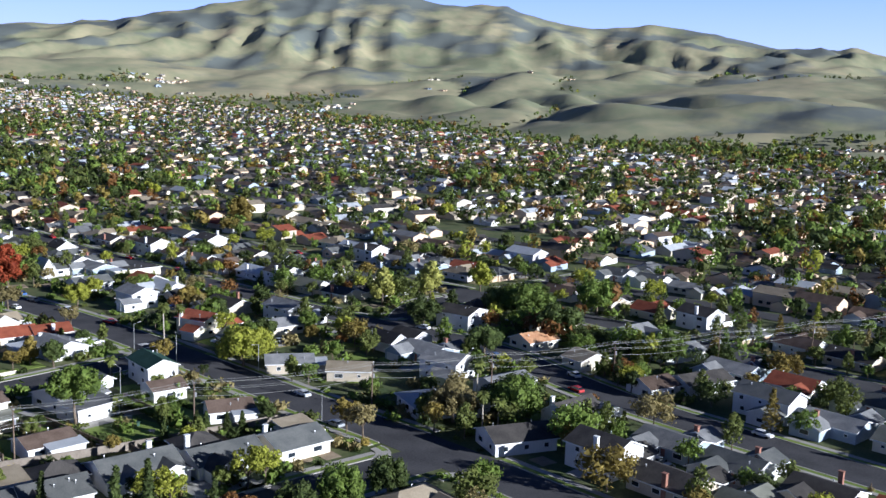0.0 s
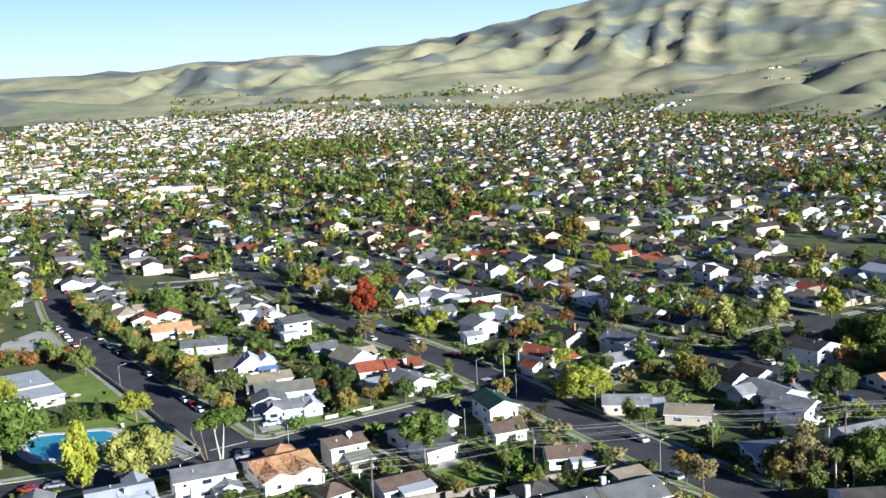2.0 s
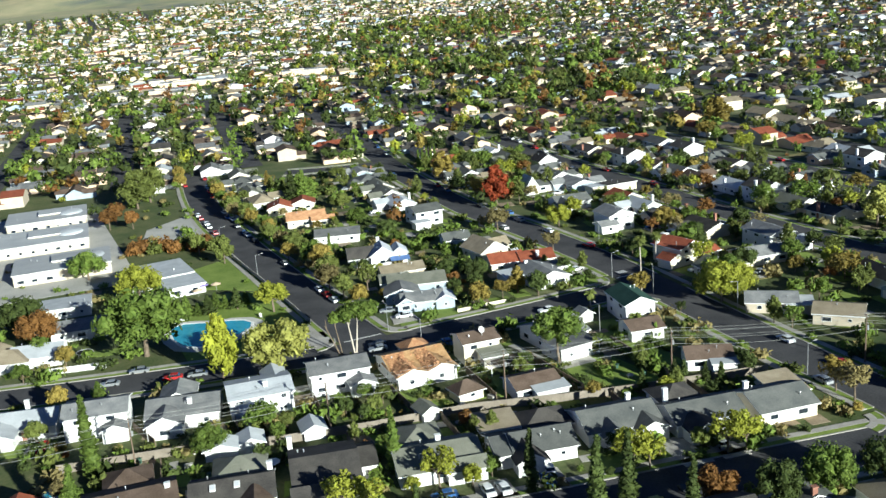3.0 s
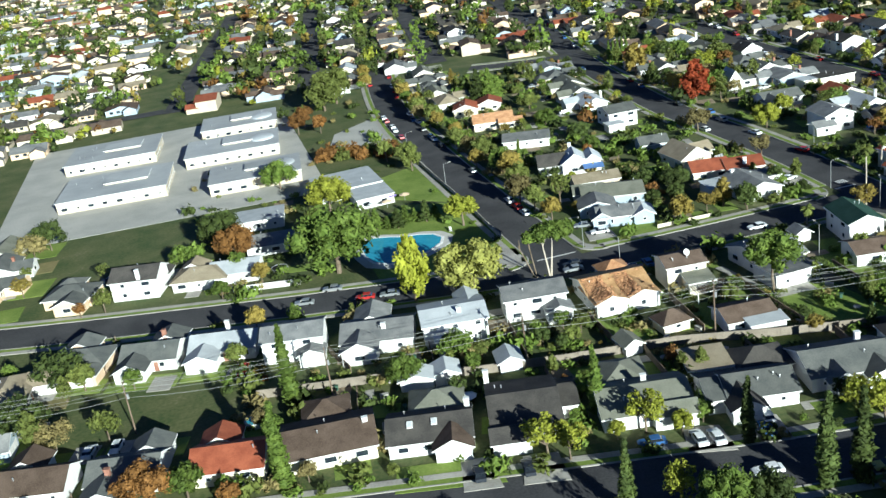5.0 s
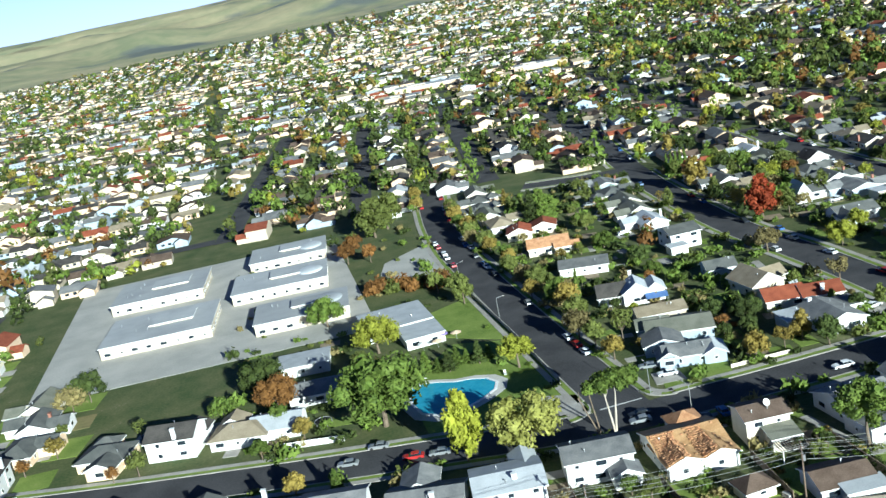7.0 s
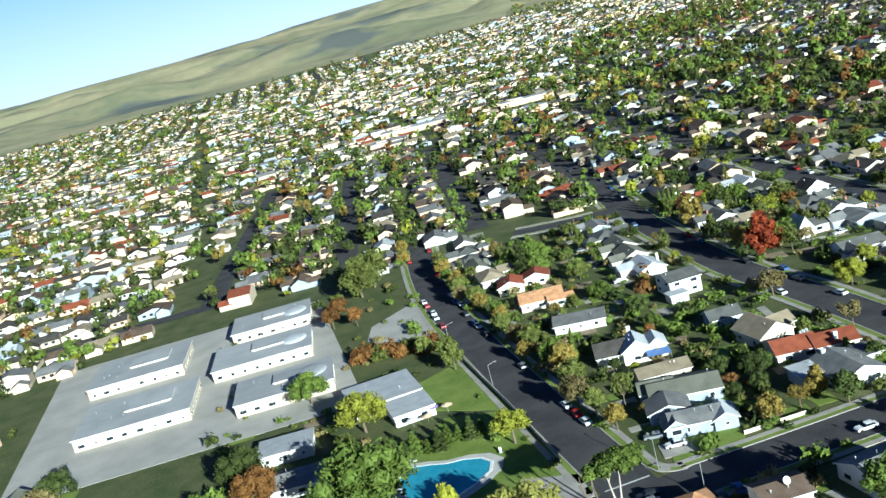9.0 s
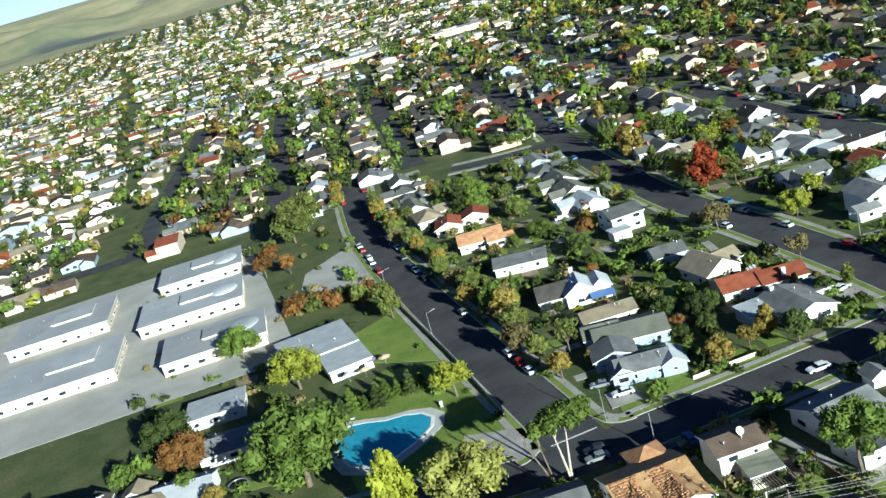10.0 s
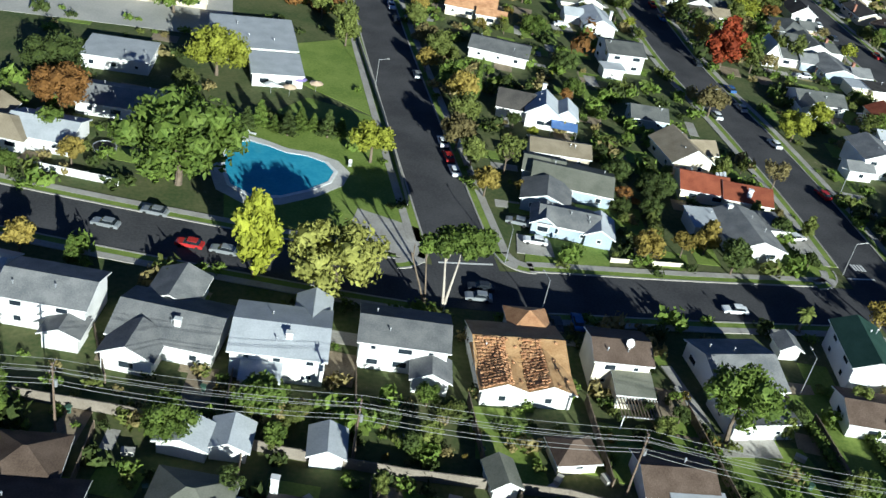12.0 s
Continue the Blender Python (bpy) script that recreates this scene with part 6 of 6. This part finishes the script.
# ---- cars ----
def car_meshes():
    body, glass, top, wheel = Shape(), Shape(), Shape(), Shape()
    side = [(-2.3, 0.35), (2.25, 0.35), (2.3, 0.7), (1.9, 0.86), (0.9, 0.94), (-1.6, 0.97), (-2.25, 0.92), (-2.32, 0.6)]
    for y0, y1, k in ((-0.86, 0.86, 1.0),):
        n = len(side)
        body.v += [(x, y0, z) for x, z in side] + [(x, y1, z) for x, z in side]
        body.f += [(i, (i + 1) % n, n + (i + 1) % n, n + i) for i in range(n)] + [tuple(range(n - 1, -1, -1)), tuple(range(n, 2 * n))]
        body.m += [0] * (n + 2)
    lo = [(-1.75, -0.8, 0.93), (0.95, -0.8, 0.93), (0.95, 0.8, 0.93), (-1.75, 0.8, 0.93)]
    hi = [(-1.25, -0.66, 1.4), (0.25, -0.66, 1.4), (0.25, 0.66, 1.4), (-1.25, 0.66, 1.4)]
    glass.face(hi)
    for i in range(4):
        glass.face([lo[i], lo[(i + 1) % 4], hi[(i + 1) % 4], hi[i]])
    top.prism([(-1.3, -0.69), (0.3, -0.69), (0.36, 0), (0.3, 0.69), (-1.3, 0.69), (-1.36, 0)], 1.4, 1.46)
    wheel.bar((0, -0.11, 0), (0, 0.11, 0), 0.33, 0.33, 12)
    return body, glass, top, wheel.mesh("wheel", M_TYRE)


CAR_BODY, CAR_GLASS, CAR_TOP, CAR_WHEEL = car_meshes()
CAR_DONE = {}


def car(x, y, turn, paint, tall=1.0, z=0.04):
    m = pose(x, y, z, 0, 0, turn) @ Matrix.Diagonal((1, 1, tall, 1))
    if paint in CAR_DONE:
        return copy_thing(CAR_DONE[paint], pose(x, y, z, 0, 0, turn))
    word = ("white", "silver", "dark", "red", "blue", "yellow")[CARS.index(paint)]
    ob = thing("car", m, f"{word} car parked at the kerb", "car", "parked cars")
    part("body", CAR_BODY, paint, ob)
    part("roof", CAR_TOP, paint, ob)
    part("glass", CAR_GLASS, M_CARGLASS, ob)
    for px in (-1.4, 1.45):
        for py in (-0.78, 0.78):
            part("wheel", CAR_WHEEL, None, ob).matrix_basis = pose(px, py, 0.33)
    CAR_DONE[paint] = ob
    return ob


WHITE, SILVER, DARK, RED, BLUE, YELLOW = CARS
PARKED = ((129.5, 217.5, 175, WHITE), (93.2, 125.7, 168, YELLOW), (87.3, 262, 92, WHITE), (87.2, 268, 92, RED), (87.2, 274.5, 90, WHITE), (87.3, 309, 90, SILVER), (87.4, 345, 90, DARK), (87.6, 360, 90, BLUE), (87.8, 372, 91, DARK), (79.2, 385, 88, WHITE),
                   (79.4, 396, 88, RED), (79.6, 402, 88, WHITE), (89.5, 385, 90, WHITE), (89.9, 400, 90, WHITE), (97.8, 237, 168, WHITE), (96, 243.5, 160, SILVER), (73, 144.5, 82, WHITE), (75.6, 143.6, 82, WHITE), (83.5, 142, 75, BLUE),
                   (85.5, 145, 75, WHITE), (77.5, 132.2, 170, WHITE), (66, 146.8, 168, BLUE), (46, 149.5, 80, DARK), (38.5, 151.5, 80, DARK), (23, 236, 162, SILVER), (30.5, 240.5, 162, SILVER), (36.5, 231, 164, RED), (42, 229.5, 164, SILVER))
# the first car's dark paint stands in for tree shade on a reddish car
PARKED += ((84.0, 221.6, 172, DARK), (83.0, 218.8, 172, SILVER), (94.7, 212, 82, DARK), (98.6, 212.8, 82, BLUE), (172, 286, 94, WHITE), (172.3, 306, 94, SILVER), (162.6, 300, 92, WHITE), (172, 262, 95, RED), (181, 215.5, 170, SILVER), (180.5, 221, 175, WHITE),
                   (155, 243, 10, WHITE), (116, 136, 80, SILVER), (102, 126.5, 168, DARK), (160.4, 150, 84, RED), (161.5, 167, 84, WHITE), (174.8, 318, 90, BLUE), (151, 146, 84, SILVER), (222, 128, 60, WHITE), (224, 160, 80, DARK), (235, 190, 95, WHITE))
for x, y, a, c in PARKED:
    car(x, y, a, c)
r = random.Random(12)
WORD = {WHITE: "white", SILVER: "silver", DARK: "dark", RED: "red", BLUE: "blue"}
for x, y, a, sd in DRIVES[:110]:
    if r.random() < 0.6:
        at = pose(x, y, 0, 0, 0, a) @ Vector((sd * 4.4 + r.choice((-1.15, 1.15)), -10.6, 0))
        paint = r.choice((WHITE, WHITE, SILVER, SILVER, DARK, DARK, BLUE, RED))
        tagged(car(at.x, at.y, a + r.choice((90, -90)), paint, 1.0, 0.11), f"{WORD[paint]} car parked on a concrete drive", "car", "parked cars")
for key in ("palm", "east", "pool", "further_east", "south"):
    for i, (p, d) in enumerate(LINES[key]):
        if i % 4 == 1 and rng.random() < 0.42 and (p.y > 330 or p.x > 190 or p.x < 10) and street_gap(p, key) > 15:
            sd = rng.choice((-1, 1))
            q = p + Vector((d.y, -d.x)) * sd * 4.7
            car(q.x, q.y, math.degrees(math.atan2(d.y, d.x)) + (180 if sd > 0 else 0), rng.choice((WHITE, WHITE, SILVER, DARK, RED, BLUE)))



# ---- details on and behind the houses ----
s = Shape()
s.prism([(-0.22, -0.17), (0.22, -0.17), (0.22, 0.17), (-0.22, 0.17)], 0, 0.1)
s.prism([(-0.2, -0.15), (0.16, -0.15), (0.16, 0.13), (-0.2, 0.13)], 0.1, 0.19)
TILE = s.mesh("roof_tile", R_ORANGE)
r = random.Random(4)
for x0, x1, nx, ny, keep in ((-6.8, -2.3, 10, 17, 0.97), (-0.1, 3.2, 8, 17, 0.86), (-3.0, -0.6, 4, 10, 0.10), (4.0, 6.6, 4, 10, 0.10)):
    for i in range(nx):
        for j in range(ny):
            if r.random() > keep:
                continue
            px, py = x0 + (i + 0.5) / nx * (x1 - x0) + r.uniform(-0.1, 0.1), -8.2 + (j + 0.5) / ny * 10 + r.uniform(-0.09, 0.09)
            main, gable = 3.0 + 1.7 * (1 - abs(py - 2.0) / 5.5), 3.0 + 1.25 * (1 - abs(abs(px) - 3.4) / 3.35)
            tip = 20 if (px > 0) == (abs(px) > 3.4) else -20
            tilt = (17, 0) if main > gable else (0, tip)
            part("roof_tile", TILE, None, tile_house).matrix_basis = pose(px, py, max(main, gable) + 0.22 + r.uniform(0, 0.12), tilt[0] + r.uniform(-9, 9), tilt[1] + r.uniform(-9, 9), r.uniform(-28, 28))

dish = thing("satellite_dish", dish_house.matrix_world @ pose(1.0, -1.2, 6.0), "white satellite dish on a brown roof", "satellite dish")
s = Shape()
s.bar((0, 0, -0.2), (0, 0, 0.7), 0.04, 0.04)
part("mast", s, M_STEEL, dish)
s = Shape()
rings = [[(0.72 * k / 4 * math.cos(w), -0.25 * (k / 4) ** 2, 0.72 * k / 4 * math.sin(w)) for w in [2 * math.pi * i / 16 for i in range(16)]] for k in range(1, 5)]
s.face(rings[0])
for a, b in zip(rings, rings[1:]):
    for i in range(16):
        s.face([a[i], a[(i + 1) % 16], b[(i + 1) % 16], b[i]])
part("reflector", s, M_TRIM, dish).matrix_basis = pose(0, 0, 0.9, -30, 0, 15)
s = Shape()
s.bar((0, 0, 0.6), (0, -0.7, 1.1), 0.025, 0.02)
part("feed_arm", s, M_STEEL, dish)

cover = thing("patio_cover", dish_house.matrix_world @ pose(1.6, -10.7, 0), "weathered wooden lattice patio cover on posts", "patio cover")
for px in (-2.8, 2.8):
    for py in (-2, 2):
        s = Shape()
        s.box(px - 0.07, px + 0.07, py - 0.07, py + 0.07, -0.1, 2.4)
        part("post", s, M_TRIM, cover)
for i in range(13):
    s = Shape()
    s.box(-3.1 + 0.5 * i, -2.95 + 0.5 * i, -2.3, 2.3, 2.5, 2.6)
    part("slat", s, M_FENCE, cover)
for py in (-2, 2):
    s = Shape()
    s.box(-3.2, 3.2, py - 0.08, py + 0.08, 2.38, 2.5)
    part("beam", s, M_TRIM, cover)

for x, y, z, turn, pitch in ((31.0, 164.9, 4.35, -15, 20), (35.0, 164.0, 4.35, -15, 20)):
    ob = thing("skylight", pose(x, y, z, pitch, 0, turn), "white-framed skylight on a dark roof", "skylight", "skylights")
    s = Shape()
    s.box(-0.5, 0.5, -0.7, 0.7, -0.1, 0.12)
    part("frame", s, M_TRIM, ob)
    s = Shape()
    s.box(-0.4, 0.4, -0.6, 0.6, 0.12, 0.15)
    part("pane", s, R_LIGHT, ob)
for i in range(3):
    ob = thing("roof_light", pose(143.4 + 1.0 * i, 259.1 + 0.25 * i, 4.25, 20, 0, -14), "long white roof light on a red tile roof", "skylight", "roof lights")
    s = Shape()
    s.box(-0.28, 0.28, -1.7, 1.7, -0.1, 0.16)
    part("frame", s, M_TRIM, ob)
    s = Shape()
    s.box(-0.2, 0.2, -1.6, 1.6, 0.16, 0.19)
    part("pane", s, R_LIGHT, ob)
for x, y in ((33, 352.5), (35, 434), (31, 395)):
    ob = thing("roof_dome", pose(x, y, 4.05, 0, 0, -6), "low pale oval dome on the school roof", "dome", "school domes")
    s = Shape()
    last = [(4.6 * math.cos(w), 5.6 * math.sin(w), 0) for w in [2 * math.pi * i / 24 for i in range(24)]]
    for k, z in ((0.96, 0.35), (0.8, 0.7), (0.5, 0.95), (0.1, 1.05)):
        cur = [(4.6 * k * math.cos(w), 5.6 * k * math.sin(w), z) for w in [2 * math.pi * i / 24 for i in range(24)]]
        for i in range(24):
            s.face([last[i], last[(i + 1) % 24], cur[(i + 1) % 24], cur[i]])
        last = cur
    s.face(last)
    part("shell", s, R_LIGHT, ob)

tank = thing("garden_pool", pose(6.9, 186.6, 0), "round above-ground pool with a pale rim", "swimming pool")
for nm, r0, r1, z0, z1, mat, word in (("side_wall", 2.3, 2.3, -0.05, 1.1, M_TRIM, ""), ("water", 2.15, 2.15, 1.0, 1.12, M_WATER, "clear blue water")):
    s = Shape()
    s.bar((0, 0, z0), (0, 0, z1), r0, r1, 24)
    part(nm, s, mat, tank, word)

M_PURPLE = plain("purple_canvas", (0.28, 0.22, 0.48), 0.8)


def parasol(x, y, canvas, label):
    ob = thing("parasol", pose(x, y, 0), label, "parasol", "garden parasols")
    s = Shape()
    s.bar((0, 0, -0.1), (0, 0, 2.5), 0.04, 0.04)
    part("pole", s, M_STEEL, ob)
    s = Shape()
    for i in range(8):
        a, b = 2 * math.pi * i / 8, 2 * math.pi * (i + 1) / 8
        s.face([(0, 0, 2.6), (1.6 * math.cos(a), 1.6 * math.sin(a), 2.05), (1.6 * math.cos(b), 1.6 * math.sin(b), 2.05)])
        s.face([(0, 0, 2.56), (1.6 * math.cos(b), 1.6 * math.sin(b), 2.01), (1.6 * math.cos(a), 1.6 * math.sin(a), 2.01)])
    part("canopy", s, canvas, ob)


for x, y, c, label in ((41.9, 175.5, M_PURPLE, "purple garden parasol behind a house"), (43.6, 173.2, M_TRIM, "white garden parasol behind a house"), (58.5, 297, M_PURPLE, "purple parasol on the pool patio"), (62, 295.5, W_TAN, "tan parasol on the pool patio"),
                       (56, 292.5, W_TAN, "tan parasol on the pool patio"), (52, 293, M_TRIM, "white parasol on the pool patio")):
    parasol(x, y, c, label)

ring = [(2.1 * math.cos(2 * math.pi * i / 20), 2.1 * math.sin(2 * math.pi * i / 20)) for i in range(20)]
tramp = thing("trampoline", pose(20.5, 262, 0), "round black garden trampoline on a steel frame", "trampoline")
s = Shape()
s.prism([(0.88 * x, 0.88 * y) for x, y in ring], 0.86, 0.90)
part("mat", s, M_TYRE, tramp)
s = Shape()
for (x, y), (p, q) in zip(ring, ring[1:] + ring[:1]):
    s.bar((x, y, 0.88), (p, q, 0.88), 0.09, 0.09, 6)
part("rim", s, M_STEEL, tramp)
for i in range(0, 20, 4):
    s = Shape()
    s.bar((*ring[i], -0.05), (*ring[i], 0.88), 0.04, 0.04)
    part("leg", s, M_STEEL, tramp)

tarp = thing("tarpaulin", pose(116.5, 282.5, 0, 0, 0, -16), "blue tarpaulin over a lean-to", "tarpaulin")
s = Shape()
s.face([(-3, -1.6, 2.3), (3, -1.6, 2.3), (3, 1.6, 2.9), (-3, 1.6, 2.9)]), s.face([(-3, 1.6, 2.85), (3, 1.6, 2.85), (3, -1.6, 2.25), (-3, -1.6, 2.25)])
part("sheet", s, M_TARP, tarp)
for px in (-2.9, 2.9):
    for py, h in ((-1.5, 2.28), (1.5, 2.85)):
        s = Shape()
        s.bar((px, py, -0.1), (px, py, h), 0.05, 0.05)
        part("pole", s, M_STEEL, tarp)

for x, y, turn in ((45.6, 271.6, 70), (47.4, 272.2, 75), (66.2, 262, -10)):
    ob = thing("lounge_chair", pose(x, y, 0.15, 0, 0, turn), "white reclining lounge chair beside the pool", "chair", "pool chairs")
    s = Shape()
    s.box(-0.33, 0.33, -1.0, 0.35, 0.32, 0.42)
    part("seat", s, M_TRIM, ob)
    s = Shape()
    s.box(-0.33, 0.33, 0.0, 0.75, 0, 0.09)
    part("backrest", s, M_TRIM, ob).matrix_basis = pose(0, 0.33, 0.36, 40)
    for px in (-0.28, 0.28):
        for py in (-0.85, 0.25):
            s = Shape()
            s.box(px - 0.03, px + 0.03, py - 0.03, py + 0.03, 0, 0.33)
            part("leg", s, M_STEEL, ob)

# things left about in the back gardens
M_BIN = plain("bin_plastic", (0.05, 0.10, 0.07), 0.6)
M_BOX = plain("box_plastic", (0.42, 0.40, 0.36), 0.7)


def garden_table(x, y, turn):
    ob = thing("garden_table", pose(x, y, 0.02, 0, 0, turn), "pale garden table behind a house", "table", "garden furniture")
    s = Shape()
    s.prism([(0.75 * math.cos(k * math.pi / 6), 0.75 * math.sin(k * math.pi / 6)) for k in range(12)], 0.70, 0.75)
    part("tabletop", s, M_BOX, ob)
    for px, py in ((-0.4, -0.4), (0.4, -0.4), (0.4, 0.4), (-0.4, 0.4)):
        s = Shape()
        s.bar((px, py, -0.05), (px * 0.9, py * 0.9, 0.70), 0.03, 0.03)
        part("leg", s, M_STEEL, ob)


def storage_box(x, y, turn):
    ob = thing("storage_box", pose(x, y, 0.02, 0, 0, turn), "pale plastic storage box in a back garden", "storage box", "garden furniture")
    s = Shape()
    s.prism([(-0.8, -0.4), (0.8, -0.4), (0.8, 0.4), (-0.8, 0.4)], -0.05, 0.68)
    part("body", s, M_BOX, ob)
    s = Shape()
    s.prism([(-0.84, -0.44), (0.84, -0.44), (0.84, 0.44), (-0.84, 0.44)], 0.68, 0.78)
    part("lid", s, M_BOX, ob)


def wheeled_bin(x, y, turn):
    ob = thing("wheeled_bin", pose(x, y, 0.02, 0, 0, turn), "dark green wheeled bin beside a house", "bin", "garden bins")
    s = Shape()
    s.bar((0, 0, -0.02), (0, 0, 1.0), 0.32, 0.42, 4)
    part("body", s, M_BIN, ob)
    s = Shape()
    s.box(-0.36, 0.36, -0.36, 0.4, 1.0, 1.07)
    part("lid", s, M_BIN, ob)


r = random.Random(31)
done = 0
while done < 34:
    x, y = r.uniform(18, 128), r.choice((r.uniform(180, 197), r.uniform(168, 180)))
    if any((x - fx) ** 2 + (y - fy) ** 2 < (fr * 0.74) ** 2 for fx, fy, fr in FOOT) or any((x - tx) ** 2 + (y - ty) ** 2 < 2.5 for tx, ty, _ in TREES):
        continue
    (garden_table, storage_box, wheeled_bin)[done % 3](x, y, r.uniform(0, 360))
    done += 1

# street lamps
for x, y, a in ((159.2, 231, 0), (90.4, 230, 90), (76, 300, 0), (75.4, 345, 0), (92.9, 215.0, 105), (159.6, 212.8, 60), (158.6, 300, 0), (176, 262, 180), (151, 150, 0), (168, 190, 180), (131.5, 196.5, 90)):
    ob = thing("street_lamp", pose(x, y, 0, 0, 0, a), "slim grey street lamp at the kerb", "street lamp", "street lamps")
    s = Shape()
    s.bar((0, 0, -0.2), (0, 0, 7.2), 0.09, 0.06, 8)
    part("pole", s, M_STEEL, ob)
    s = Shape()
    s.bar((0, 0, 7.1), (1.9, 0, 7.5), 0.04, 0.035, 6)
    part("arm", s, M_STEEL, ob)
    s = Shape()
    s.box(1.7, 2.35, -0.14, 0.14, 7.44, 7.58)
    part("lamp_head", s, M_LOT, ob)

# hedges
for pts, h, leaf in (([(49, 281), (56, 279), (63, 279)], 1.6, L_OLIVE), ([(110.5, 188), (109.8, 172)], 1.6, L_DARK), ([(128.6, 192), (128, 172)], 1.7, L_GREEN), ([(137.5, 196), (137, 178)], 1.5, L_GREEN)):
    line = along(pts, 1.3)
    o = pts[0]
    ob = thing("hedge", pose(o[0], o[1], 0), f"clipped hedge with {WORDS[leaf]} leaves", "hedge", "hedges")
    part("foliage", crown_mesh("foliage", int(o[0]), [(p.x - o[0], p.y - o[1], h * 0.5, 1.1, 1.1, h * 0.55) for p, _ in line], 0.24, 60, leaf), None, ob)
